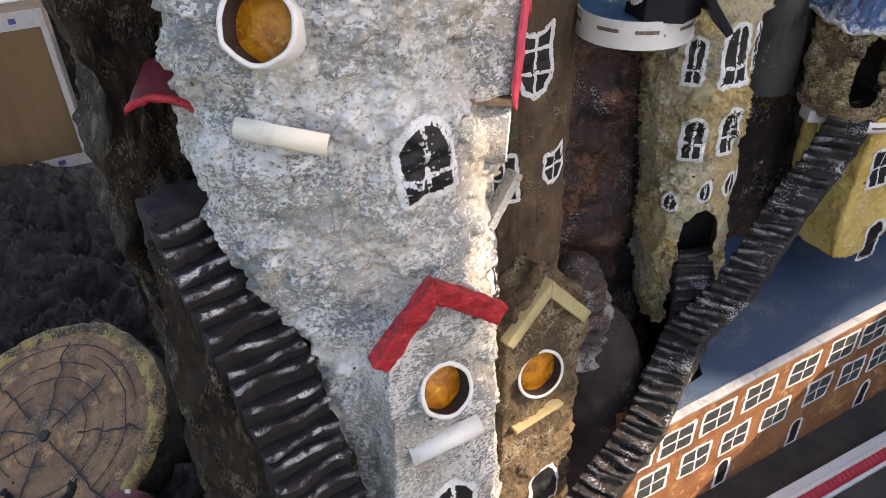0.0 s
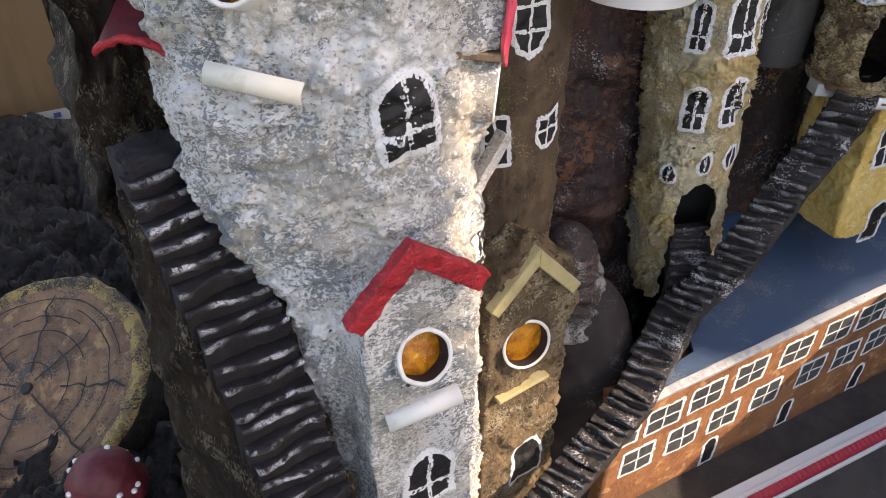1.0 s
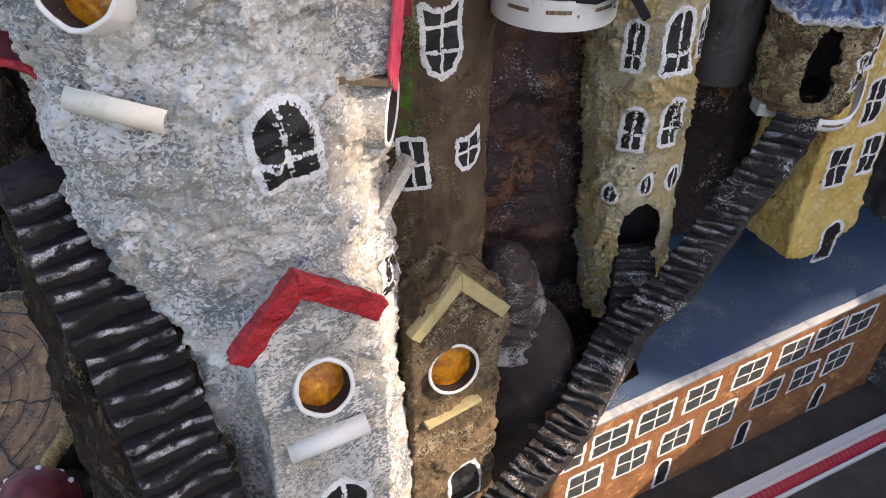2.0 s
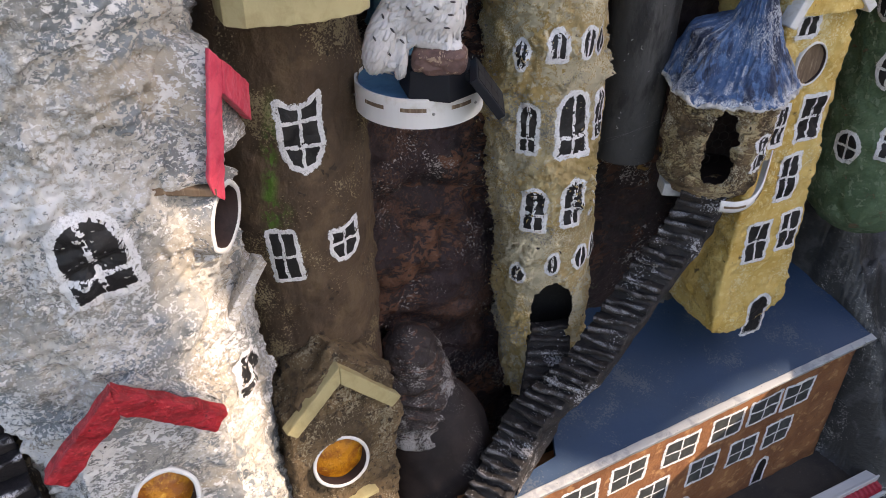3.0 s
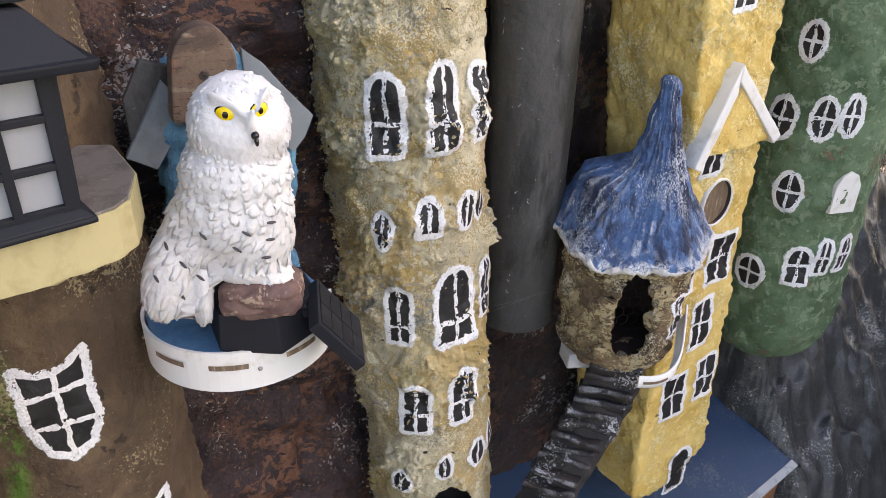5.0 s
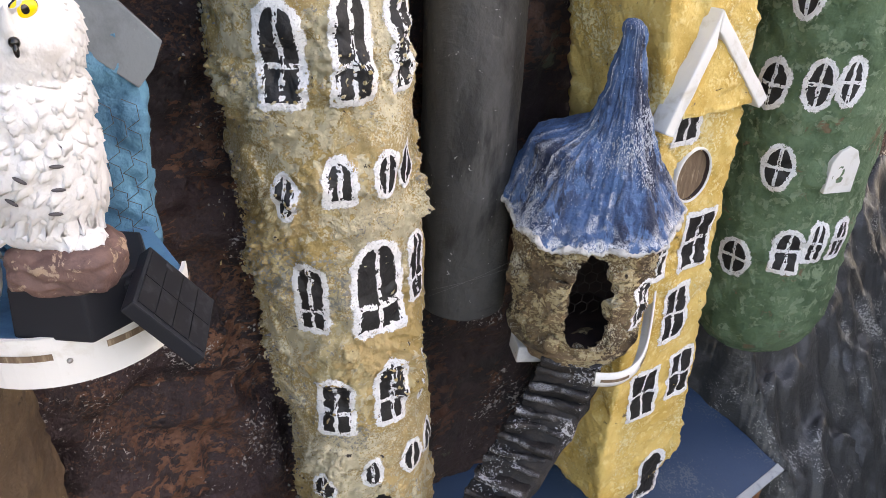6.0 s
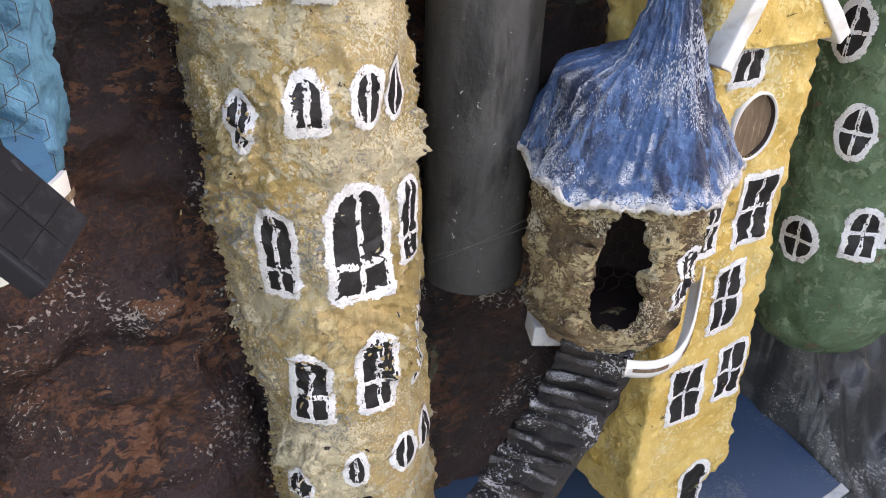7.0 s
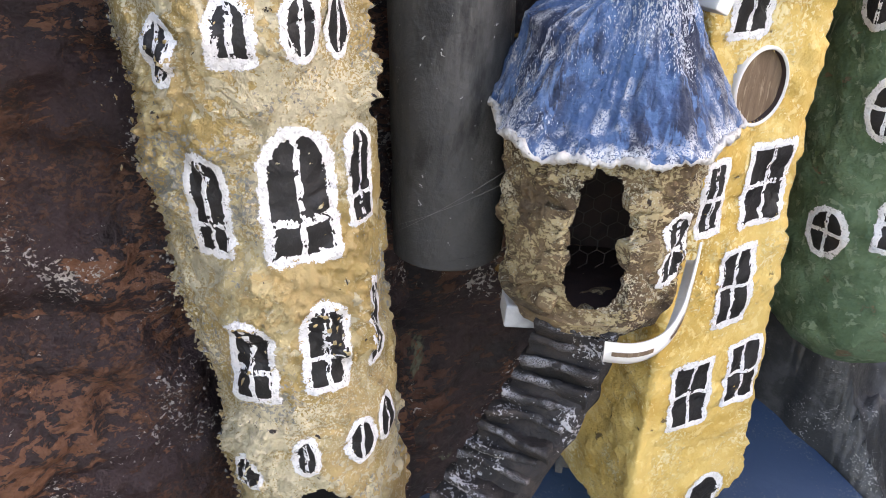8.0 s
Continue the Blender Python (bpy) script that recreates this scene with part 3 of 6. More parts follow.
def rock_wall(name, s0, s1, material, relief, label, left_end=False, z1=1.6):
    """A stretch of the rough trunk-like wall, with its back 0.3 m behind."""
    ds, dz = (0.0045, 0.0045) if left_end else (0.0055, 0.0055)
    ns, nz = int((s1 - s0) / ds), int((z1 + 0.02) / dz)
    verts, faces = [], []
    cols = ns + 1 + (24 if left_end else 0)
    for i in range(nz + 1):
        z = -0.02 + (z1 + 0.02) * i / nz
        row = []
        if left_end:
            for j in range(24):
                d = 0.15 * (1 - j / 24)
                jut = 0.02 * noise.fractal(Vector((z * 9, 0.3, 2)), 1.0, 2.0, 4) + 0.008 * noise.noise(Vector((z * 60, d * 30, 1)))
                row.append(WALL0 + ALONG * (s0 + jut) - OUT * d + UP * z)
        for j in range(ns + 1):
            s = s0 + (s1 - s0) * j / ns
            p = WALL0 + ALONG * s + UP * z
            k = 0.02 * noise.fractal(Vector((z * 9, 0.3, 2)), 1.0, 2.0, 4) * max(0, 1 - (s - s0) / 0.06) if left_end else 0
            row.append(p + OUT * relief(s, z) + ALONG * k)
        verts += row
    for i in range(nz):
        for j in range(cols - 1):
            b = i * cols + j
            faces.append((b, b + 1, b + cols + 1, b + cols))
    k = len(verts)
    for s in (s0 + 0.01, s1):
        for z in (-0.02, z1):
            verts.append(WALL0 + ALONG * s - OUT * 0.3 + UP * z)
    faces.append((k, k + 1, k + 3, k + 2))
    return tagged(mesh_ob(name, verts, faces, material), label, "wall", kind="structure")


def rock_relief(s, z):
    p = Vector((s, z, 0.7))
    ledge = 0.010 * max(0.0, min(1.0, 3.5 * noise.noise(Vector((s * 5, z * 15 + 1.6 * s, 6))) + 0.3)) + 0.004 * max(0.0, min(1.0, 6 * noise.noise(Vector((s * 14, z * 46 + 9 * s, 2)))))
    boulder = 0.035 * math.sqrt(max(0.0, 1 - ((s + 0.02) / 0.13) ** 2 - ((z - 0.60) / 0.13) ** 2))
    lump = 0.020 * noise.fractal(p * 7, 1.0, 2.0, 3) + 0.010 * noise.ridged_multi_fractal(p * 14, 1.0, 2.0, 4, 1.0, 2.0) - 0.012
    return boulder - 0.018 + ledge + lump + 0.005 * noise.fractal(p * 60, 0.9, 2.0, 4) + plates(p, 0.004, 26)


def bark_relief(s, z):
    p = Vector((s * 3.2, z * 0.8, 2.7))
    return 0.020 * noise.fractal(p * 10, 1.0, 2.0, 4) + 0.008 * noise.fractal(Vector((s * 90, z * 25, 1)), 1.0, 2.0, 4) + plates(Vector((s * 1.5, z * 0.7, 1)), 0.006, 30) + 0.004 * noise.fractal(Vector((s * 150, z * 80, 3)), 0.9, 2.0, 3) + 0.006


def mural_relief(s, z):
    p = Vector((s, z, 4.2))
    far = 0.018 * noise.fractal(p * 6, 1.0, 2.0, 3) + 0.004 * noise.fractal(p * 50, 0.9, 2.0, 4) + plates(p, 0.004, 20)
    k = max(0.0, min(1.0, (s - 0.30) / 0.12))
    return rock_relief(s, z) * (1 - k) + far * k


ground()
rock_wall("wall_1", -0.642, -0.22, M_BARK, bark_relief, "dark brown sculpted bark wall with vertical furrows", True)
rock_wall("wall_2", -0.22, 0.30, M_ROCK, rock_relief, "dark maroon sculpted rock wall with orange-brown flakes")
rock_wall("wall_3", 0.30, 1.75, M_WALLBLUE, mural_relief, "dark rough wall with worn grey-green and ochre paint")


def sun_blockers():
    """Unseen, added to shape the sunlight: two flat slabs high beyond the display, a gap between them, and a low wall.
    The sun comes in through the gap.
    """
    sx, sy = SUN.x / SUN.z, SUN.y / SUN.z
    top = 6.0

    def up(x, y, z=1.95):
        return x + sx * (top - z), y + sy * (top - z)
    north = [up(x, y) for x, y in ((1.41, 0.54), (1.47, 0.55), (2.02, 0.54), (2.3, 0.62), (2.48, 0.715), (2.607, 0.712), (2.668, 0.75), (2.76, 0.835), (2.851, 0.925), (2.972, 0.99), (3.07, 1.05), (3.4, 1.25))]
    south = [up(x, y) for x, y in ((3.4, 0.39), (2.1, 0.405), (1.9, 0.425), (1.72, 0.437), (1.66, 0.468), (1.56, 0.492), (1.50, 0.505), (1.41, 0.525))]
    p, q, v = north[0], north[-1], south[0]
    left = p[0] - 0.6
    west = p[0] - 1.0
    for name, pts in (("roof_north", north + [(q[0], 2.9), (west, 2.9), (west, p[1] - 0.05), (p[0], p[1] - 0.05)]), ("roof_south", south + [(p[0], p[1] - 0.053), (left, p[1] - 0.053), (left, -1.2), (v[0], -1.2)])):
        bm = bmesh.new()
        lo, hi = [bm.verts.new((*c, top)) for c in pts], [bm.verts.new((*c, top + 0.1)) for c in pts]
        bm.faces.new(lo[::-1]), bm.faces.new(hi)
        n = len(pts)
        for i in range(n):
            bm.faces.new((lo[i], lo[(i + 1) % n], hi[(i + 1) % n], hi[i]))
        tagged(part(name, bm, M_RENDER), "plain flat unseen slab added to block the sun", "roof", kind="structure")
    # Posts added only to carry the sun-blocking slabs.
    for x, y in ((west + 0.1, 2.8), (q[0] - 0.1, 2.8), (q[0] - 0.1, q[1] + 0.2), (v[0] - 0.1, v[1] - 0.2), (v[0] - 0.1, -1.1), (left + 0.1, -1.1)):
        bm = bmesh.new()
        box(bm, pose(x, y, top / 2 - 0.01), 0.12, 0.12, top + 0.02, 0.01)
        tagged(part("roof_post", bm, M_BLOCKERBOARD), "plain square added post under a sun-blocking slab", "post", kind="structure")
    # Low blocker, added to cut the sun off the long house's lower wall.
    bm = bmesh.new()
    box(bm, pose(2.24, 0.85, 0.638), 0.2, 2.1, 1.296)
    tagged(part("garden_wall", bm, M_BLOCKERBOARD), "plain low unseen wall added to block the sun", "wall", kind="structure")


sun_blockers()


def crumpled(name, x0, x1, y0, y1, step, height, material, label, category):
    nx, ny = int((x1 - x0) / step), int((y1 - y0) / step)
    verts, faces = [], []
    for j in range(ny + 1):
        for i in range(nx + 1):
            x, y = x0 + (x1 - x0) * i / nx, y0 + (y1 - y0) * j / ny
            verts.append((x, y, height(x, y)))
    for j in range(ny):
        for i in range(nx):
            b = j * (nx + 1) + i
            faces.append((b, b + 1, b + nx + 2, b + nx + 1))
    return tagged(mesh_ob(name, verts, faces, material), label, category, kind="structure")


def soil_height(x, y):
    p = Vector((x, y, 0.5))
    q = p + 0.03 * noise.noise_vector(p * 9)
    ridge = noise.ridged_multi_fractal(Vector((q.x * 12, q.y * 7, 1)), 1.0, 2.2, 4, 1.0, 2.0)
    edge = min(1, (x + 1.9) / 0.2, (y - 0.2) / 0.2, (2.3 - y) / 0.2)
    return max(0.0, edge) * (-0.02 + 0.03 * noise.noise(p * 3) + 0.078 * ridge + 0.018 * noise.ridged_multi_fractal(q * 30, 1.0, 2.0, 4, 1.0, 2.0)) - 0.004


crumpled("soil", -1.9, -0.05, 0.2, 2.3, 0.0085, soil_height, M_SOIL, "dark crumpled leathery ground sheet with folds", "ground")


def hill_height(x, y):
    p = Vector((x, y, 3.5))
    q = p + 0.03 * noise.noise_vector(p * 8)
    d = (Vector((x, y, 0)) - WALL0).dot(OUT)
    s = (Vector((x, y, 0)) - WALL0).dot(ALONG)
    past = max(0.0, min(1.0, (s - 0.80) / 0.04))
    top = (0.42 - d) * 1.6 * past + ((0.04 - d) * 1.6 + 0.33 if d < 0.04 else 0.0) * (1 - past)
    top = max(0.0, min(0.56, top))
    r = noise.ridged_multi_fractal(q * 12, 1.0, 2.1, 5, 1.0, 2.0)
    return -0.012 + top + 0.048 * r * min(1.0, top * 6)


crumpled("hill", 0.72, 1.9, 1.0, 2.0, 0.009, hill_height, M_HILL, "black crumpled glossy hillside with grey streaks", "hill")


# ---- white tower ----
W_L = [(0.0, 0.01), (0.43, -0.017), (0.55, -0.036), (0.70, -0.058), (0.80, -0.096), (0.90, -0.110), (1.02, -0.106), (1.6, -0.10)]
W_R = [(0.0, 0.19), (0.38, 0.186), (0.64, 0.176), (0.86, 0.170), (1.02, 0.166), (1.6, 0.16)]


def white_ring(z):
    l, r = lerp_table(W_L, z), lerp_table(W_R, z)
    return (l + r) / 2, 0.785, (r - l) / 2, 0.122 if z > 0.8 else 0.105 + 0.017 * max(0.0, (z - 0.55) / 0.25), 2.4


def white_disp(p):
    q = Vector((p.x + p.z * 0.5, p.y, p.z * 2.2 - p.x))
    hump = 0.014 * math.exp(-((p.y - 0.77) ** 2 + (p.z - 0.9) ** 2) / 0.0018) if p.x > 0.1 else 0.0
    return hump + rough(p, 0.006, 14) + plates(p, 0.0045, 15) + plates(q, 0.0042, 34) + rough(q, 0.0018, 100) + crust(p, 0.0045) + crumbs(p, 0.012, 180, 0.2)


def gable_block(name, material, parent, turn, front, half, z0, eave, peak, depth, disp, size=0.0055):
    m = facing(front[0], front[1], 0, turn)
    bm = bmesh.new()
    slab(bm, m, [(-half, z0), (half, z0), (half, eave), (0, peak), (-half, eave)], depth)
    bmesh.ops.delete(bm, geom=[f for f in bm.faces if f.normal.z < -0.9], context="FACES_ONLY")
    refine(bm, size, 8)
    displace(bm, disp)
    return part(name, bm, material, parent, smooth=True)


def gable_boards(parent, m, left, right, apex, width, depth, material, name="gable_board", bevel=0.0018, wobble=0.0006):
    """Two boards that meet at the apex; points (a, b) on the frame's plane are the outer lower corners and the top."""
    for end, sgn in ((left, -1), (right, 1)):
        d = Vector((end[0] - apex[0], 0, end[1] - apex[1])).normalized()
        inner = Vector((-d.z, 0, d.x)) * (width if sgn < 0 else -width)
        if inner.z > 0:
            inner = -inner
        a, e = Vector((apex[0], 0, apex[1])), Vector((end[0], 0, end[1]))
        mid = a + Vector((0, 0, inner.z - inner.x * d.z / d.x))
        pts = [a, e, e + inner, mid]
        bm = bmesh.new()
        slab(bm, m, [(p.x, p.z) for p in pts], depth, bevel)
        refine(bm, 0.008, 5)
        displace(bm, lambda p: rough(p, wobble, 60))
        part(name, bm, material, parent)


def local(m, p):
    q = m.inverted() @ Vector(p)
    return q.x, q.z


white = thing("white_tower", "white and grey roughly plastered toy tower with painted windows", "tower")
w_body = loft("wall", M_WHITE, white, 0.0, 1.4, 600, 330, white_ring, white_disp, 150, 395)
W_TURN, B_TURN, H_TURN, L_TURN = 35.0, 41.0, 28.0, 33.4
w_bay = gable_block("dormer_wall", M_WHITE, white, W_TURN, (0.136, 0.668), 0.062, 0.0, 0.738, 0.805, 0.10, lambda p: rough(p, 0.004, 22) + rough(p, 0.0014, 140) + plates(p, 0.002, 30))
w_skin = Skin(w_body, w_bay)
m = facing(0.133, 0.640, 0, W_TURN)
gable_boards(white, m, local(m, (0.077, 0.603, 0.741)), local(m, (0.200, 0.687, 0.745)), local(m, (0.133, 0.640, 0.812)), 0.020, 0.015, M_RED, wobble=0.0024)
ring_m = facing(0.140, 0.655, 0.661, W_TURN) @ pose(0, 0, 0, -24, 0, 0)
cut_ring(w_bay, ring_m, 0.027), cut_ring(w_body, ring_m, 0.027)
tube_ring(ring_m, 0.0305, 0.0255, 0.04, M_PLASTIC, white, "round_window_rim", jag=0.05, shell=M_WHITE)
disc(ring_m, 0.0260, 0.022, M_AMBER, white, "round_window_film", 0.004)
top_m = pose(0.009, 0.645, 1.038, -22, 0, -4)
cut_ring(w_body, top_m, 0.028)
tube_ring(top_m, 0.0312, 0.0268, 0.055, M_PLASTIC, white, "round_window_rim", jag=0.06)
disc(top_m, 0.0272, 0.026, M_AMBER, white, "round_window_film", 0.005)
side_m = facing(0.195, 0.768, 0.898, 89) @ pose(0, 0, 0, 4, 0, 0)
cut_ring(w_body, side_m, 0.0315)
tube_ring(side_m, 0.0325, 0.0275, 0.05, M_PLASTIC, white, "round_window_rim", jag=0.06, shell=M_WHITE, flare=1.1)
# Dark sheet closes the side pipe; its colour holds the shade.
disc(side_m, 0.0292, 0.034, M_DARKIN, white, "round_window_back")
painted_window(w_skin, white, 0.1195, 0.688, 0.911, 28, 0.057, 0.081, "arch", (0.3,), (0.5,), 0.0065, tilt=-7)
painted_window(w_skin, white, 0.140, 0.67, 0.450, W_TURN, 0.068, 0.095, "arch", (0.3,), (0.5,), 0.008)
painted_window(w_skin, white, 0.186, 0.776, 0.708, 76, 0.05, 0.064, "oval", (0.45,), (0.5,), 0.006)
painted_window(w_skin, white, 0.163, 0.783, 1.128, 80, 0.05, 0.064, "oval", (0.45,), (0.5,), 0.006)


def gutter_piece(parent, p, q, radius, material, name, drop=0.5, sweep=170, thick=0.002, outward=Vector((0, -1, 0))):
    """A length of half-round plastic channel from p to q."""
    p, q = Vector(p), Vector(q)
    ax = (q - p).normalized()
    v = (UP - ax * UP.dot(ax)).normalized()
    u = outward - ax * outward.dot(ax) - v * outward.dot(v)
    u.normalize()
    verts, faces, n = [], [], 14
    for e in (p, q):
        for r in (radius, radius - thick):
            for i in range(n + 1):
                a = radians(-drop * sweep + sweep * i / n)
                verts.append(e + u * r * math.cos(a) + v * r * math.sin(a))
    k = n + 1
    for i in range(n):
        faces += [(i, i + 1, 2 * k + i + 1, 2 * k + i), (k + i + 1, k + i, 3 * k + i, 3 * k + i + 1), (i + 1, i, k + i, k + i + 1), (2 * k + i, 2 * k + i + 1, 3 * k + i + 1, 3 * k + i)]
    for i in (0, n):
        faces.append((i, 2 * k + i, 3 * k + i, k + i))
    ob = mesh_ob(name, verts, faces, material, parent)
    return ob


gutter_piece(white, (-0.022, 0.650, 0.954), (0.053, 0.645, 0.942), 0.0105, M_GUTTER, "balcony_strip", 0.35, 120)
gutter_piece(white, (0.099, 0.640, 0.576), (0.172, 0.680, 0.586), 0.012, M_PLASTIC, "balcony_strip", 0.2, 150, outward=Vector((0.57, -0.82, 0)))
# pink gable and ledge on the flank


def flat_piece(name, corners, thick, material, parent, wobble=0.0008):
    """A flat piece with its front at the given corners, of real thickness."""
    c = [Vector(p) for p in corners]
    back = (c[1] - c[0]).cross(c[2] - c[0]).normalized() * thick
    if back.x > 0:
        back = -back
    bm = bmesh.new()
    lo, hi = [bm.verts.new(p) for p in c], [bm.verts.new(p + back) for p in c]
    bm.faces.new(lo), bm.faces.new(hi[::-1])
    for i in range(len(c)):
        bm.faces.new((lo[i], hi[i], hi[(i + 1) % len(c)], lo[(i + 1) % len(c)]))
    bmesh.ops.recalc_face_normals(bm, faces=list(bm.faces))
    bmesh.ops.bevel(bm, geom=list(bm.edges), offset=0.0012, segments=2, affect="EDGES", profile=0.6, clamp_overlap=True)
    refine(bm, 0.006, 5)
    displace(bm, lambda p: rough(p, wobble, 60) + rough(p, wobble * 0.5, 240))
    return part(name, bm, material, parent)


flat_piece("gable_board", ((0.208, 0.760, 1.0476), (0.2125, 0.7695, 1.036), (0.2020, 0.7545, 0.9225), (0.1995, 0.742, 0.934), (0.199, 0.7385, 0.9475)), 0.004, M_PINK, white, 0.0008)
flat_piece("gable_board", ((0.2125, 0.7705, 1.0365), (0.2050, 0.828, 0.9985), (0.2035, 0.838, 0.991), (0.2045, 0.830, 0.9600), (0.2115, 0.767, 1.0095)), 0.008, M_PINK, white, 0.0008)
bm = bmesh.new()
slab(bm, facing(0.181, 0.7365, 0.9355, 23), [(-0.026, 0.004), (0.021, -0.004), (0.021, 0.003), (-0.026, 0.0105)], 0.036, 0.0012)
refine(bm, 0.006, 4)
displace(bm, lambda p: rough(p, 0.0008, 90))
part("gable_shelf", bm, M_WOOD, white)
bm = bmesh.new()
slab(bm, facing(0.181, 0.7395, 0.942, 23), [(-0.036, 0.003), (0.016, -0.002), (0.019, 0.02), (0.021, 0.095), (-0.020, 0.118), (-0.040, 0.08)], 0.05, 0.003)
for v in bm.verts:
    v.co += Vector((0.05, 0.20, 0)) * (v.co.z - 0.942)
refine(bm, 0.005, 5)
displace(bm, lambda p: rough(p, 0.004, 24) + rough(p, 0.0022, 90) + crumbs(p, 0.005, 160, 0.25))
part("bay_wall", bm, M_WHITE, white, "grey-white lumpy plaster", smooth=True)
gable_block("hood", M_WHITE, white, 86, (0.192, 0.790), 0.044, 0.945, 0.952, 1.028, 0.08, lambda p: rough(p, 0.004, 30) + rough(p, 0.0015, 140), 0.006)
bm = bmesh.new()
board_way = Vector((0.028, 0.023, 0.052)).normalized()
box(bm, Matrix.Translation((0.189, 0.789, 0.808)) @ board_way.to_track_quat("Z", "X").to_matrix().to_4x4(), 0.011, 0.016, 0.064, 0.001)
refine(bm, 0.008, 4)
displace(bm, lambda p: rough(p, 0.001, 80))
part("balcony_board", bm, M_WHITE, white)
bm = bmesh.new()
bmesh.ops.create_icosphere(bm, subdivisions=5, radius=1.0, matrix=Matrix.Translation((0.064, 0.662, 0.952)) @ Matrix.Diagonal((0.016, 0.012, 0.015, 1)))
displace(bm, lambda p: rough(p, 0.006, 70))
part("plaster_lump", bm, M_WHITE, white, smooth=True)


def awning():
    """A small vault that widens and drops towards its bright front rim."""
    ob = thing("awning", "small dark red curved awning with bright red rim", "awning")
    n, rows = 20, 10
    outer, inner = [], []
    for j in range(rows + 1):
        f = j / rows
        left, right = Vector((-0.139, 0.752, 0.968)).lerp(Vector((-0.139, 0.700, 0.946)), f), Vector((-0.088, 0.752, 0.971)).lerp(Vector((-0.076, 0.700, 0.947)), f)
        rise = 0.007 + 0.004 * f
        for i in range(n + 1):
            u = i / n
            p = left.lerp(right, u) + UP * rise * math.sin(math.pi * u) ** 0.8
            p += Vector((0, 0, 1)) * rough(p, 0.0012, 60)
            outer.append(p)
            inner.append(p - UP * 0.003)
    verts, k = outer + inner, len(outer)
    faces = []
    for j in range(rows):
        for i in range(n):
            b = j * (n + 1) + i
            faces += [(b, b + 1, b + n + 2, b + n + 1), (k + b + 1, k + b, k + b + n + 1, k + b + n + 2)]
    mesh_ob("canopy", verts, faces, M_DARKRED, ob)
    front = outer[-(n + 1):]
    cu, fc = [], []
    for i, p in enumerate(front):
        r = 0.0042 + 0.0012 * noise.noise(p * 130)
        for q in range(8):
            a = 2 * math.pi * q / 8
            cu.append(p + Vector((0, -math.cos(a), math.sin(a) - 0.35)) * r)
    for i in range(n):
        fc += [(8 * i + q, 8 * i + 8 + q, 8 * i + 8 + (q + 1) % 8, 8 * i + (q + 1) % 8) for q in range(8)]
    fc += [tuple(range(8))[::-1], tuple(8 * n + q for q in range(8))]
    mesh_ob("rim", cu, fc, M_RED, ob)
    return ob


awning()


# ---- stairs ----
def step_block(parent, m, width, run, depth, seed, material, worn=1.0):
    """One lumpy step: nose to -y, width along x, top at z = 0."""
    na = 30
    prof = [(run * 1.25, 0.0, 0), (run * 0.5, -0.0005, 0), (0.003, 0.0015, 0.1), (0.0008, 0.0015, 0.9), (-0.0008, -0.0006, 1), (0.0004, -0.004, 0.5), (0.004, -0.009, 0), (0.004, -depth, 0), (run * 1.25, -depth, 0)]
    verts, faces, edge = [], [], []
    for i in range(na + 1):
        x = -width / 2 + width * i / na
        for k, (y, z, e) in enumerate(prof):
            q = Vector((x * 70, k * 0.6, seed * 3.1))
            j = noise.noise(q)
            verts.append(m @ Vector((x + 0.003 * noise.noise(q + Vector((0, 9, 0))) * (i in (0, na)), y + (0.002 * j + 0.010 * noise.noise(Vector((x * 22, seed * 2.3, 4)))) * (k < 7), z + (0.0024 * noise.noise(q + Vector((4, 4, 4))) + 0.0016 * noise.noise(Vector((x * 190, k * 1.3, seed * 7)))) * (k < 7))))
            edge.append(e * worn * max(0.0, min(1.0, 0.5 + 1.6 * noise.noise(Vector((x * 34, seed * 1.9, 8))))))
    c = len(prof)
    for i in range(na):
        for k in range(c):
            a, b = i * c + k, i * c + (k + 1) % c
            faces.append((a, b, b + c, a + c))
    faces += [tuple(range(c))[::-1], tuple(na * c + k for k in range(c))]
    return mesh_ob("step", verts, faces, material, parent, True, edge)


def flight(name, label, nodes, count, width, depth, material, worn, turn_blend=None):
    """Steps along a falling line of nodes (x, y, z, across angle), from the top down."""
    ob = thing(name, label, "stairs")
    seg = [0.0]
    for a, b in zip(nodes, nodes[1:]):
        seg.append(seg[-1] + (Vector(b[:3]) - Vector(a[:3])).length)
    for i in range(count):
        d = seg[-1] * max(0.0, min(1.0, (i + 0.45 * noise.noise(Vector((i * 1.3, 5, 9)))) / (count - 1)))
        k = max(j for j in range(len(nodes) - 1) if seg[j] <= d + 1e-9)
        f = (d - seg[k]) / (seg[k + 1] - seg[k])
        x, y, z, t = (u + (v - u) * f for u, v in zip(nodes[k], nodes[k + 1]))
        run = seg[-1] / (count - 1) * 0.8
        m = pose(x, y, z, 0, 7 * noise.noise(Vector((i * 1.7, 1, 2))), t + 6 * noise.noise(Vector((i * 0.5, 7, 2))))
        step_block(ob, m, width * (1 + 0.06 * noise.noise(Vector((i * 0.9, 3, 3)))), run, depth, i + 0.5, material, worn)
    return ob


S1 = [(-0.098, 0.700, 0.832, 45), (-0.070, 0.668, 0.775, 42), (-0.032, 0.640, 0.705, 40), (0.000, 0.610, 0.610, 38), (0.036, 0.575, 0.50, 38), (0.075, 0.54, 0.39, 38), (0.12, 0.50, 0.25, 38)]
flight("stairs", "black painted toy stairs with white rubbed edges beside the white tower", S1, 31, 0.082, 0.05, M_STAIR, 1.0)


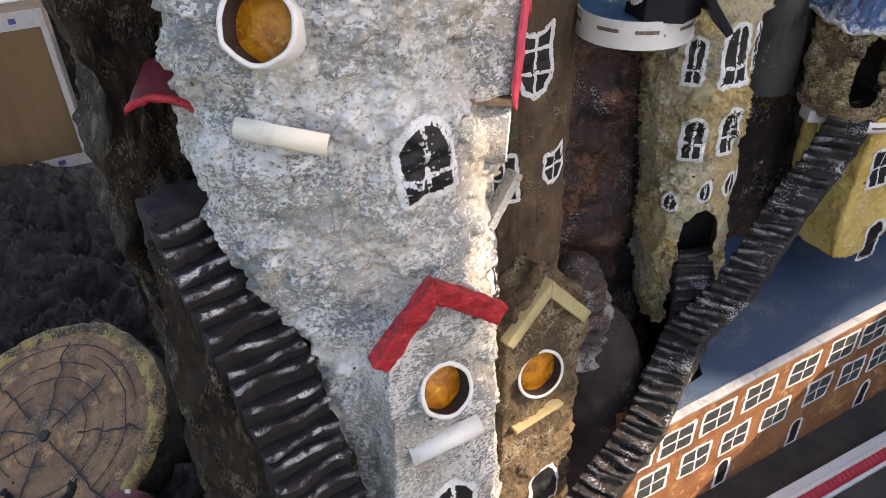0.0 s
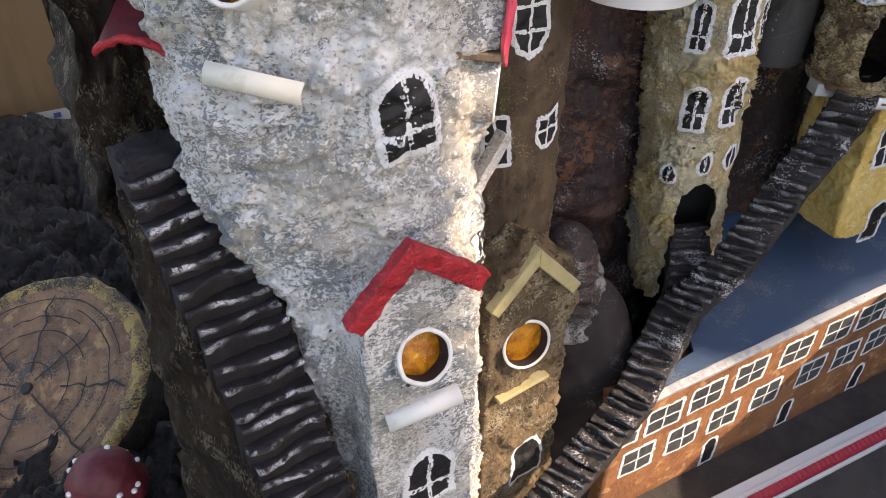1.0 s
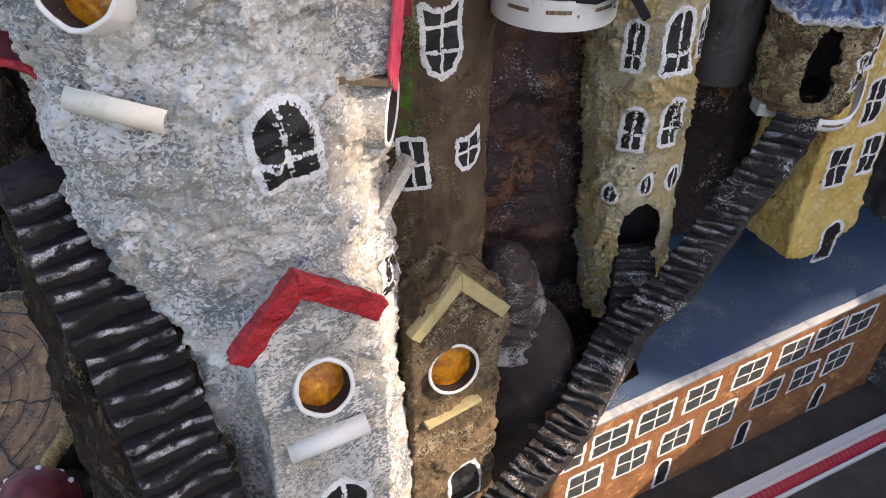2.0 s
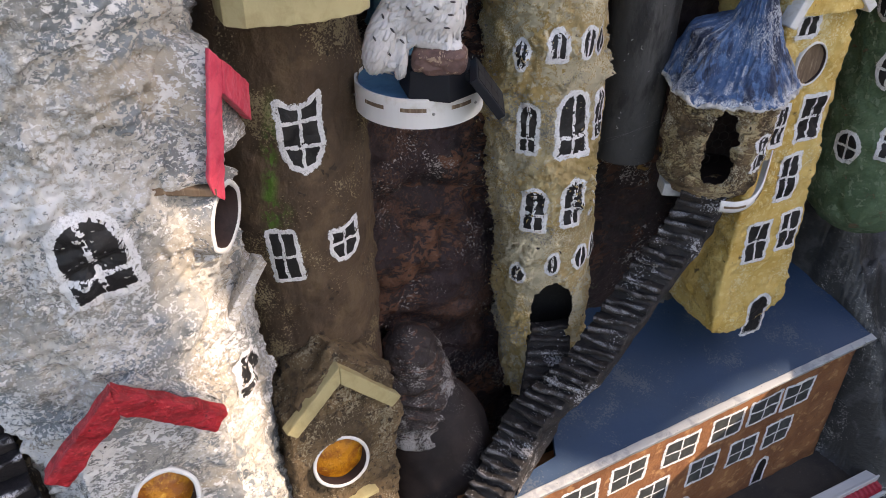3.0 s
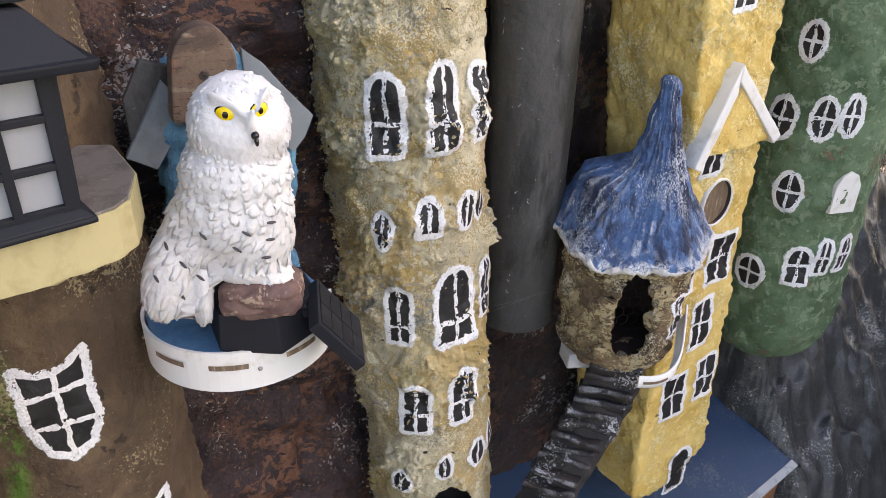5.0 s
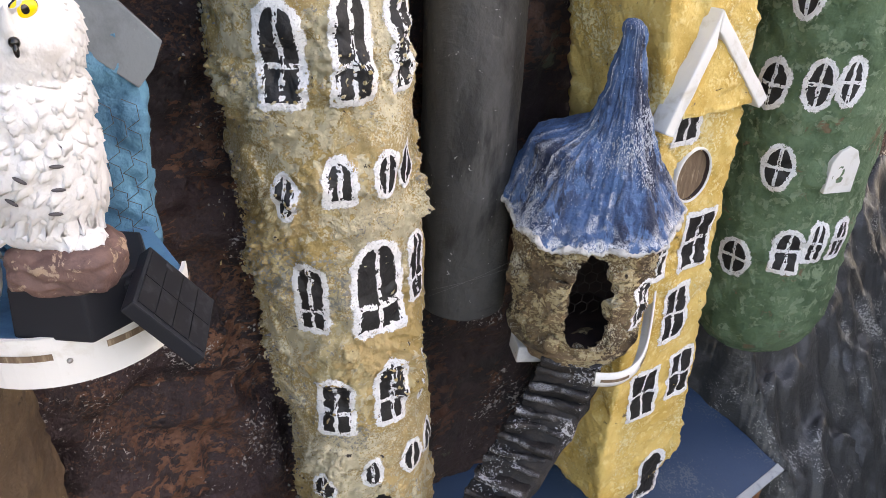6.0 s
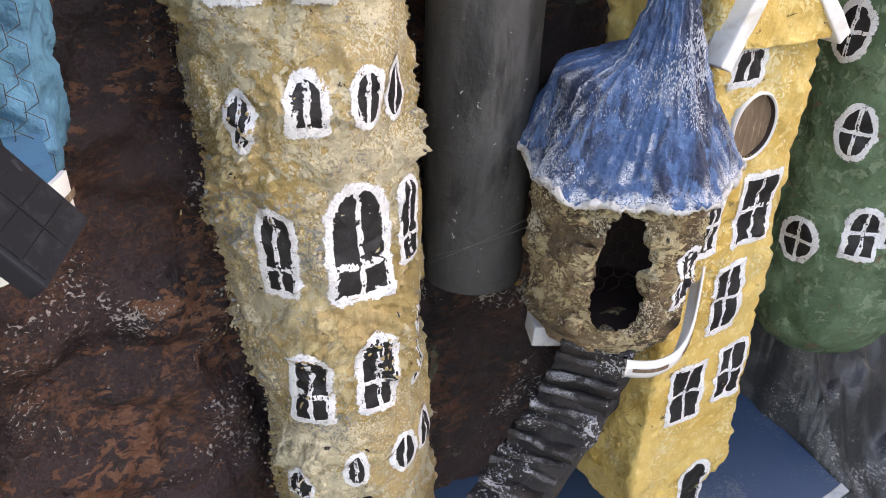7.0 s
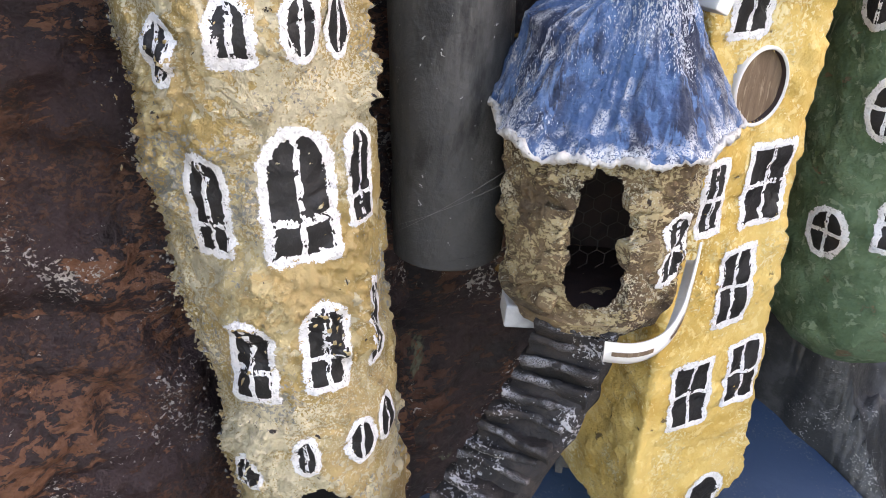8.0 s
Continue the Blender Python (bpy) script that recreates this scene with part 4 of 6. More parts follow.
def landing():
    bm = bmesh.new()
    box(bm, pose(-0.118, 0.725, 0.82, 0, 0, 45), 0.088, 0.05, 0.055, 0.006)
    refine(bm, 0.006, 6)
    displace(bm, lambda p: rough(p, 0.004, 40))
    tagged(part("stair_landing", bm, M_STAIR, smooth=True), "black painted rough landing at the head of the stairs", "landing")


def stair_mass():
    """The brown bank that carries the stairs."""
    verts, faces = [], []
    n, k = 130, 70
    for i in range(n + 1):
        d = i / n * (len(S1) - 1)
        a = min(int(d), len(S1) - 2)
        f = d - a
        x, y, z, t = (u + (v - u) * f for u, v in zip(S1[a], S1[a + 1]))
        ac = Vector((math.cos(radians(t)), math.sin(radians(t)), 0))
        for j in range(k + 1):
            g = j / k
            if g < 0.25:
                p = Vector((x, y, z - 0.012)) + ac * (0.045 - 0.095 * g / 0.25) - UP * 0.0
            else:
                h = (g - 0.25) / 0.75
                p = Vector((x, y, z - 0.012 - (z - 0.0) * h)) - ac * (0.050 + 0.05 * h)
            p = p + noise.noise_vector(p * 22) * 0.010 + noise.noise_vector(p * 60) * 0.006
            verts.append(p + Vector((-0.012, 0.016, 0)))
    for i in range(n):
        for j in range(k):
            b = i * (k + 1) + j
            faces.append((b, b + 1, b + k + 2, b + k + 1))
    return tagged(mesh_ob("stair_bank", verts, faces, M_BARK), "rough dark brown bank that carries the black stairs", "bank")


landing()
stair_mass()
S2 = [(0.688, 1.152, 0.735, -25), (0.678, 1.153, 0.692, -24), (0.630, 1.128, 0.610, -22), (0.553, 1.056, 0.504, -22), (0.471, 1.012, 0.433, -25), (0.446, 0.965, 0.390, -28), (0.418, 0.918, 0.345, -29), (0.385, 0.885, 0.313, -30), (0.30, 0.80, 0.24, -30), (0.21, 0.71, 0.16, -30)]
s2 = flight("stairs", "dark grey cement toy stairs rising to the stone turret", S2, 54, 0.058, 0.016, M_STAIR2, 0.6)


def stair_body(parent, nodes, width, thick):
    """The solid band of cement under the steps."""
    verts, faces = [], []
    n = 130
    for i in range(n + 1):
        d = i / n * (len(nodes) - 1)
        a = min(int(d), len(nodes) - 2)
        x, y, z, t = (u + (v - u) * (d - a) for u, v in zip(nodes[a], nodes[a + 1]))
        ac = Vector((math.cos(radians(t)), math.sin(radians(t)), 0))
        fw = Vector((math.sin(radians(t)), -math.cos(radians(t)), 0))
        c = Vector((x, y, z)) - fw * 0.006
        for u, v in ((-0.5, -0.006), (0.5, -0.006), (0.54, -0.012), (0.53, -thick * 0.7), (0.46, -thick), (-0.46, -thick), (-0.53, -thick * 0.7), (-0.54, -0.012)):
            p = c + ac * width * u + UP * v
            verts.append(p + Vector((noise.noise(p * 70), noise.noise(p * 70 + Vector((9, 0, 0))), noise.noise(p * 70 + Vector((0, 9, 0))))) * 0.003)
    for i in range(n):
        for k in range(8):
            faces.append((i * 8 + k, i * 8 + (k + 1) % 8, (i + 1) * 8 + (k + 1) % 8, (i + 1) * 8 + k))
    mesh_ob("stair_body", verts, faces, M_STAIR2, parent)


stair_body(s2, S2, 0.056, 0.034)


S3 = [(0.506, 1.128, 0.505, 4), (0.501, 1.085, 0.470, 0), (0.496, 1.042, 0.436, -6), (0.468, 1.0, 0.410, -16), (0.440, 0.965, 0.378, -26)]
ramp = flight("ramp", "dark ridged cement ramp below the ochre tower's doorway", S3, 13, 0.060, 0.014, M_STAIR2, 0.15)
stair_body(ramp, S3, 0.060, 0.06)

# ---- brown tower ----
brown = thing("brown_tower", "brown plastered toy tower with white outlined windows and moss", "tower")


def brown_ring(z):
    r = 0.089 - 0.115 * max(0.0, z - 0.97)
    return 0.18, 0.985, max(0.05, r), max(0.055, r), 2.1


def moss_at(p):
    wave = 0.006 * noise.noise(Vector((p.z * 30, 1, 1)))
    line = max(0.0, 1 - abs(p.x - 0.188 - wave - (p.z - 0.87) * 0.12) / 0.010)
    patch = max(0.0, 1 - (Vector((p.x - 0.190, 0, p.z - 0.822)).length / 0.020))
    return min(1.0, (line * 1.2 + patch * 1.3) * max(0.0, min(1.0, (0.97 - p.z) * 12, (p.z - 0.76) * 14)))


b_body = loft("wall", M_BROWN, brown, 0.0, 1.5, 300, 150, brown_ring, lambda p: rough(p, 0.004, 20) + rough(p, 0.0012, 150) + plates(p, 0.0016, 26) + crumbs(p, 0.006, 200, 0.3), 180, 380, moss_at)
b_bay = gable_block("dormer_wall", M_BAY, brown, B_TURN, (0.2515, 0.862), 0.070, 0.0, 0.592, 0.660, 0.10, lambda p: rough(p, 0.005, 24) + rough(p, 0.0018, 140) + plates(p, 0.003, 32) + crumbs(p, 0.01, 160, 0.2))
b_skin = Skin(b_body, b_bay)
m = facing(0.2545, 0.850, 0, B_TURN)
gable_boards(brown, m, local(m, (0.202, 0.801, 0.590)), local(m, (0.307, 0.91, 0.566)), local(m, (0.248, 0.858, 0.656)), 0.018, 0.014, M_CREAM)
ring_m = facing(0.2485, 0.8420, 0.505, 31) @ pose(0, 0, 0, -14, 0, 0)
cut_ring(b_bay, ring_m, 0.033), cut_ring(b_body, ring_m, 0.033)
tube_ring(ring_m, 0.036, 0.0315, 0.045, M_PLASTIC, brown, "round_window_rim", jag=0.015, shell=M_BAY)
disc(ring_m, 0.032, 0.018, M_AMBER, brown, "round_window_film", 0.004)
bm = bmesh.new()
slab(bm, facing(0.2515, 0.8455, 0.417, B_TURN), [(-0.044, -0.003), (0.044, -0.003), (0.044, 0.003), (-0.044, 0.003)], 0.03, 0.0008)
part("balcony_board", bm, M_CREAM, brown)
painted_window(b_skin, brown, 0.262, 0.872, 0.235, B_TURN, 0.062, 0.09, "arch", (), (), 0.0048, name="door")
painted_window(b_skin, brown, 0.2235, 0.904, 0.913, 30, 0.048, 0.088, "shield", (0.33, 0.66), (0.5,), 0.0055)
painted_window(b_skin, brown, 0.1930, 0.894, 0.770, 12, 0.034, 0.067, "rect", (0.5,), (0.48,), 0.0050, tilt=-4)
painted_window(b_skin, brown, 0.2545, 0.926, 0.774, 40, 0.041, 0.051, "shield", (0.5,), (0.48,), 0.005)

# ---- mound between the towers ----
mound = thing("mound", "brown ridged beehive-shaped mound on a smooth dark base", "mound")


def mound_ring(z):
    f = max(0.0, min(1.0, (z - 0.40) / 0.165))
    r = 0.066 * (1 - 0.60 * f ** 1.2) * (1 if f < 0.82 else math.sqrt(max(0.0, 1 - ((f - 0.82) / 0.18) ** 2)))
    return 0.312 - 0.010 * f, 1.040 - 0.004 * f, max(r, 0.001), max(r, 0.001), 2.0


def mound_disp(p):
    swirl = p.z * 210 + 2.5 * noise.noise(p * 22) + 40 * (p.x - 0.31)
    return (0.0045 * abs(math.sin(swirl * 0.5)) + 0.002 * math.sin(swirl * 1.3) + rough(p, 0.004, 45) + rough(p, 0.0012, 190)) * min(1.0, (0.566 - p.z) * 60)


loft("mound_top", M_MOUND, mound, 0.385, 0.565, 130, 130, mound_ring, mound_disp)


def base_ring(z):
    f = max(0.0, z / 0.47)
    r = 0.105 * math.sqrt(max(0.0, 1 - f ** 3.2)) + 0.001
    return 0.345, 1.035, r, r * 0.85, 2.2


loft("mound_base", M_MOUNDBASE, mound, -0.01, 0.47, 70, 90, base_ring, lambda p: rough(p, 0.005, 16))

# ---- ochre tower ----
ochre = thing("ochre_tower", "ochre yellow crusty plastered toy tower with white outlined windows", "tower")


def ochre_ring(z):
    r = 0.0665 + 0.008 * (z - 0.54) / 0.5
    return 0.489 - 0.07 * (z - 0.54), 1.193, r, r, 2.0


HOLE = Vector((0.502, 1.126, 0.0))


def ochre_disp(p):
    side = max(0.0, min(1.0, (0.50 - p.x) / 0.07))
    band = 0.5 + 0.5 * noise.noise(Vector((p.x * 12, p.y * 12, p.z * 14)))
    lump = max(0.0, min(1.0, 5 * noise.noise(Vector((p.x * 17, p.y * 17, p.z * 15 + 3))) - 0.6 + 1.3 * side * band))
    return rough(p, 0.003, 20) + plates(p, 0.0045, 18) + plates(p + Vector((5, 1, 2)), 0.0024, 42) + 0.005 * lump * noise.noise(p * 230) + 0.0075 * lump * (0.6 + noise.fractal(p * 70, 0.9, 2.0, 4)) + rough(p, 0.0008, 160)


o_body = loft("wall", M_OCHRE, ochre, 0.36, 1.30, 540, 250, ochre_ring, ochre_disp, 150, 400)


def in_hole(p):
    if p.y > 1.17:
        return False
    a, b = (p.x - 0.503) / 0.030, (p.z - 0.545) / 0.046
    k = 0.18 * noise.noise(p * 90)
    low = abs(p.x - 0.500) < 0.028 + 0.008 * noise.noise(p * 60) and p.z < 0.53
    return (a * a + b * b < 1 + k) or low


cut(o_body, in_hole)
# Black sheet for the doorway's depth: its shade is put into the colour.
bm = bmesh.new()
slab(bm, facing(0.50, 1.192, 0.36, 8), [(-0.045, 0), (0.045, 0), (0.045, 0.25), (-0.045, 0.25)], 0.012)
part("doorway_back", bm, M_HOLE_SHADE, ochre)
o_skin = Skin(o_body)
for x, y, z, turn, w, h, shape, rows, line in (
        (0.437, 1.125, 0.929, -20, 0.021, 0.041, "oval", (), 0.0042), (0.477, 1.121, 0.942, 8, 0.027, 0.041, "arch", (), 0.006),
        (0.510, 1.138, 0.942, 38, 0.027, 0.043, "oval", (), 0.005), (0.528, 1.162, 0.940, 64, 0.024, 0.043, "oval", (), 0.004),
        (0.449, 1.125, 0.832, -14, 0.029, 0.074, "arch", (0.3,), 0.0052), (0.505, 1.132, 0.838, 28, 0.050, 0.090, "arch", (0.3,), 0.0065),
        (0.535, 1.165, 0.842, 63, 0.024, 0.069, "arch", (0.3,), 0.004), (0.465, 1.124, 0.717, -6, 0.035, 0.073, "arch", (0.36,), 0.0055),
        (0.514, 1.134, 0.725, 30, 0.034, 0.074, "arch", (0.36,), 0.0055), (0.452, 1.133, 0.606, -22, 0.027, 0.038, "leaf", (), 0.0045),
        (0.496, 1.125, 0.627, 11, 0.021, 0.042, "oval", (), 0.0045), (0.532, 1.145, 0.631, 45, 0.027, 0.042, "oval", (), 0.0045),
        (0.547, 1.167, 0.636, 65, 0.026, 0.044, "oval", (), 0.004), (0.440, 1.119, 1.040, -11, 0.034, 0.078, "arch", (0.38,), 0.0055),
        (0.488, 1.126, 1.044, 27, 0.034, 0.083, "arch", (0.34,), 0.0055), (0.519, 1.155, 1.041, 60, 0.022, 0.074, "arch", (0.34,), 0.004),
        (0.545, 1.167, 0.725, 66, 0.022, 0.07, "arch", (0.36,), 0.004)):
    painted_window(o_skin, ochre, x, y, z, turn, w, h, shape, rows, (0.5,), line)


def cement_edge():
    """Grey and ochre crumbs where the tower meets the rock wall."""
    ball = bmesh.new()
    bmesh.ops.create_icosphere(ball, subdivisions=1, radius=1.0)
    shape, tris = [v.co.copy() for v in ball.verts], [[v.index for v in f.verts] for f in ball.faces]
    ball.free()
    rnd = random.Random(4)
    for name, material, label, share in (("plaster_crumbs", M_GREY_EDGE, "grey cement crumbs along the edge of the ochre tower", 0.75), ("plaster_crumbs", M_OCHRE, "ochre plaster crumbs along the edge of the ochre tower", 0.25)):
        verts, faces = [], []
        for _ in range(4200):
            z = rnd.uniform(0.45, 1.3)
            cx, cy, r, _, _ = ochre_ring(z)
            if noise.noise(Vector((z * 22, 1, 4))) < rnd.uniform(-0.6, 0.25):
                continue
            if rnd.random() > share:
                a = radians(rnd.uniform(165, 220))
                p = Vector((cx, cy, z)) + Vector((math.cos(a), math.sin(a), 0)) * (r + 0.002)
                p += Vector((math.cos(a), math.sin(a), 0)) * ochre_disp(p)
            else:
                s = (Vector((cx - r, cy, 0)) - WALL0).dot(ALONG) + 0.035 - rnd.random() ** 3 * 0.07
                p = WALL0 + ALONG * s + UP * z + OUT * rock_relief(s, z)
            size, m = 0.0004 + 0.0016 * rnd.random() ** 2, pose(0, 0, 0, rnd.random() * 360, rnd.random() * 360, 0)
            flat = Vector((rnd.uniform(0.6, 1.5), rnd.uniform(0.5, 1.2), rnd.uniform(0.3, 0.7)))
            k = len(verts)
            verts += [p + (m @ (Vector((v.x * flat.x, v.y * flat.y, v.z * flat.z)) * size * rnd.uniform(0.45, 1.5))) for v in shape]
            faces += [[k + i for i in f] for f in tris]
        tagged(mesh_ob(name, verts, faces, material, None, False), label, "plaster", kind="stuff")


cement_edge()

# ---- pipe ----
pipe = loft("pipe", M_PIPE, None, 0.742, 1.6, 90, 50, lambda z: (0.592, 1.262, 0.046, 0.046, 2.0), lambda p: rough(p, 0.0015, 20))
tagged(pipe, "dark grey painted upright pipe against the wall", "pipe")
bm = bmesh.new()
bmesh.ops.create_cone(bm, cap_ends=True, segments=40, radius1=0.044, radius2=0.046, depth=0.012, matrix=Matrix.Translation((0.592, 1.262, 0.746)))
part("pipe_end", bm, M_PIPE, pipe)

# ---- stone turret ----
turret = thing("turret", "stone-textured toy turret with a blue pointed roof", "turret")
TC = Vector((0.706, 1.214, 0))


def turret_ring(z):
    f = (z - 0.73) / 0.15
    r = 0.057 + 0.010 * min(1.0, f / 0.4) ** 0.6
    return TC.x - 0.002 * (1 - f), TC.y, r, r, 2.0


def stone_disp(p):
    """Carved courses: flat stones with broken edges between deep, irregular joints."""
    a = math.atan2(p.y - TC.y, p.x - TC.x) * 0.065
    q = Vector((a * 62 + 2.0 * noise.noise(p * 18), p.z * 105 + 2.4 * noise.noise(p * 26), 1.7))
    far, _ = noise.voronoi(q)
    joint = max(0.0, min(1.0, (far[1] - far[0]) * 3.2))
    return rough(p, 0.004, 24) + 0.0050 * joint * (0.6 + 0.8 * noise.noise(q * 0.7)) + plates(p, 0.0016, 60) + rough(p, 0.0016, 130) - 0.002


t_body = loft("wall", M_STONE, turret, 0.73, 0.872, 140, 300, turret_ring, stone_disp, 120, 420)
DOOR = Vector((0.697, 1.149, 0.800))


def in_door(p):
    if p.y > 1.19:
        return False
    k = 0.25 * noise.noise(p * 110)
    u = (p - DOOR).dot(Vector((0.97, -0.22, 0)))
    a, b = u / 0.0205, (p.z - 0.804) / 0.051
    return abs(a) ** 2.4 + abs(b) ** (2.0 if b > 0 else 4.0) < 1 + k


cut(t_body, in_door)
# Turret inside is coloured dark for the shade behind the doorway.
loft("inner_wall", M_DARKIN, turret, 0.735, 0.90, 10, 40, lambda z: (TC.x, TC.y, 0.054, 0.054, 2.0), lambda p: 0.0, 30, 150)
bm = bmesh.new()
bmesh.ops.create_cone(bm, cap_ends=True, segments=36, radius1=0.062, radius2=0.068, depth=0.012, matrix=Matrix.Translation((TC.x - 0.004, TC.y - 0.002, 0.737)))
refine(bm, 0.008, 5)
displace(bm, lambda p: rough(p, 0.003, 60))
part("floor_slab", bm, M_STONE, turret)


# Dark disc over the floor, the doorway's shade painted in.
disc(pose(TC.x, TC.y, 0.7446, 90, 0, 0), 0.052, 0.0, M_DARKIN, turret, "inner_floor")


def door_stones():
    rnd = random.Random(9)
    for sgn in (-1, 1):
        z = 0.748
        while z < 0.842:
            h = rnd.uniform(0.010, 0.022)
            if rnd.random() < 0.2:
                z += h * 0.5
            u = sgn * (0.029 if z < 0.82 else 0.026)
            a = math.atan2(DOOR.y - TC.y, DOOR.x - TC.x) + u / 0.066
            p = TC + Vector((math.cos(a) * 0.0655, math.sin(a) * 0.0655, z + h / 2))
            bm = bmesh.new()
            box(bm, Matrix.Translation(p) @ pose(0, 0, 0, rnd.uniform(-10, 10), rnd.uniform(-18, 18), math.degrees(a) + 90), rnd.uniform(0.014, 0.028), rnd.uniform(0.010, 0.016), h * 0.86, 0.002)
            refine(bm, 0.006, 3)
            displace(bm, lambda q: rough(q, 0.0035, 80))
            part("door_stone", bm, M_STONE, turret, smooth=True)
            z += h


door_stones()


def wire_mesh():
    """Hexagonal wire netting inside the doorway."""
    bm, c = bmesh.new(), 0.0075
    base = facing(TC.x - 0.012, TC.y - 0.012, 0.765, 10)
    for i in range(-3, 4):
        for j in range(7):
            x, z = (i + 0.5 * (j % 2)) * c * 1.732, j * c * 1.5
            pts = [base @ Vector((x + c * math.sin(radians(60 * k)) * 0.98, 0.002 * noise.noise(Vector((x * 90, z * 90, k))), z + c * math.cos(radians(60 * k)))) for k in range(4)]
            for p, q in zip(pts, pts[1:]):
                rod(bm, p, q, 0.00035)
    part("wire_netting", bm, M_WIRE, turret, "thin hexagonal wire netting")


wire_mesh()


def cone_roof():
    """A leaning, bell-shaped roof trowelled in long ridges from the tip to a ragged, whitened rim."""
    verts, faces, edge = [], [], []
    na, nz = 300, 120
    base, tip = Vector((0.711, 1.214, 0.871)), Vector((0.715, 1.196, 1.052))
    for i in range(nz + 1):
        f = i / nz
        c = base.lerp(tip, f) + Vector((0.004, 0, 0)) * math.sin(f * math.pi)
        r = 0.066 * (1 - f) ** 2.3 + 0.0145 - 0.005 * f
        if f > 0.95:
            r *= math.sqrt(max(0.0, 1 - ((f - 0.95) / 0.05) ** 2)) * 0.95 + 0.05
        for j in range(na):
            a = 2 * math.pi * j / na
            ring = Vector((math.cos(a), math.sin(a), 0))
            wander = 1.6 * noise.noise(Vector((f * 3, a, 7)))
            fold = 0.0050 * math.sin(a * 5 + 1.2 + 1.5 * f + wander) * (1 - f) ** 0.8
            crease = noise.noise(ring * 9 + Vector((0, 0, f * 2.2))) + 0.6 * noise.noise(ring * 21 + Vector((3, 0, f * 4)))
            fold += 0.0026 * crease * (1 - 0.8 * f)
            lobe = max(0.0, math.cos(a - 2.75)) ** 2.2
            left = lobe * (0.010 + 0.085 * f) * (1 if f < 0.34 else max(0.0, 1 - (f - 0.34) / 0.12))
            sag = (0.016 * max(0.0, math.cos(a - 2.6)) ** 2 + 0.004 * math.cos(a)) * (1 - f) - 0.008 * (1 - f) ** 8 * (0.5 + noise.noise(ring * 3))
            p = c + ring * (r + fold + left) + UP * sag
            q = p * 60
            grain = 0.0022 * noise.fractal(q, 1.0, 2.0, 4) + 0.0011 * noise.noise(Vector((p.x * 420, p.y * 420, p.z * 110))) + 0.0012 * max(0.0, noise.noise(p * 260) - 0.2)
            p += (ring + UP * 0.3) * grain
            if i == 0:
                p += UP * (0.004 * noise.noise(ring * 4) + 0.0022 * noise.noise(ring * 30) + 0.0016 * noise.noise(ring * 80))
            verts.append(p)
            ridge = max(0.0, min(1.0, crease * 1.5)) * max(0.0, min(1.0, 2.2 * noise.noise(ring * 2.6 + Vector((1, 4, f * 1.3))) + 0.25))
            hem = max(0.0, 1 - i / (9 + 9 * noise.noise(ring * 8)))
            edge.append(min(1.0, max(0.95 * ridge, 1.4 * hem)))
    for i in range(nz):
        for j in range(na):
            a, b = i * na + j, i * na + (j + 1) % na
            faces.append((a, b, b + na, a + na))
    lip, lip_faces = [], []
    for j in range(na):
        v = verts[j]
        o = Vector((v.x - base.x, v.y - base.y, 0)).normalized()
        fat = max(0.0006, 0.0020 + 0.0018 * noise.noise(v * 34) + 0.0016 * noise.noise(v * 110))
        for k in range(10):
            b = 2 * math.pi * k / 10
            knob = 1 + 0.45 * noise.noise(v * 200 + Vector((k * 0.8, 0, 0))) + 0.35 * noise.noise(v * 900 + Vector((0, k, 0)))
            lip.append(v + (o * math.cos(b) + UP * (0.25 + 1.3 * math.sin(b))) * fat * knob)
    for j in range(na):
        for k in range(10):
            lip_faces.append((10 * j + k, 10 * ((j + 1) % na) + k, 10 * ((j + 1) % na) + (k + 1) % 10, 10 * j + (k + 1) % 10))
    mesh_ob("roof_rim", lip, lip_faces, M_RIM, turret, True, label="white ragged plaster rim")
    k = len(verts)
    for j in range(na):
        v = verts[j]
        verts.append(base + (v - base) * 0.72 + UP * 0.012)
        edge.append(0.0)
    for j in range(na):
        faces.append((k + j, k + (j + 1) % na, (j + 1) % na, j))
    return mesh_ob("roof", verts, faces, M_BLUEROOF, turret, True, edge, "blue painted pointed roof with a white ragged rim")


cone_roof()
bm = bmesh.new()
box(bm, pose(0.655, 1.192, 0.7265, 0, 4, 6), 0.032, 0.030, 0.019, 0.002)
part("ledge_block", bm, M_EAVE, turret, "white painted block")


def smooth_line(pts, k):
    """More points on a soft curve through pts."""
    out, n = [], len(pts)
    for i in range(n - 1):
        p0, p1, p2, p3 = (Vector(pts[max(0, min(n - 1, i + j))]) for j in (-1, 0, 1, 2))
        for q in range(k):
            f = q / k
            out.append(tuple(0.5 * (2 * p1 + (p2 - p0) * f + (2 * p0 - 5 * p1 + 4 * p2 - p3) * f * f + (3 * p1 - p0 - 3 * p2 + p3) * f ** 3)))
    return out + [tuple(pts[-1])]


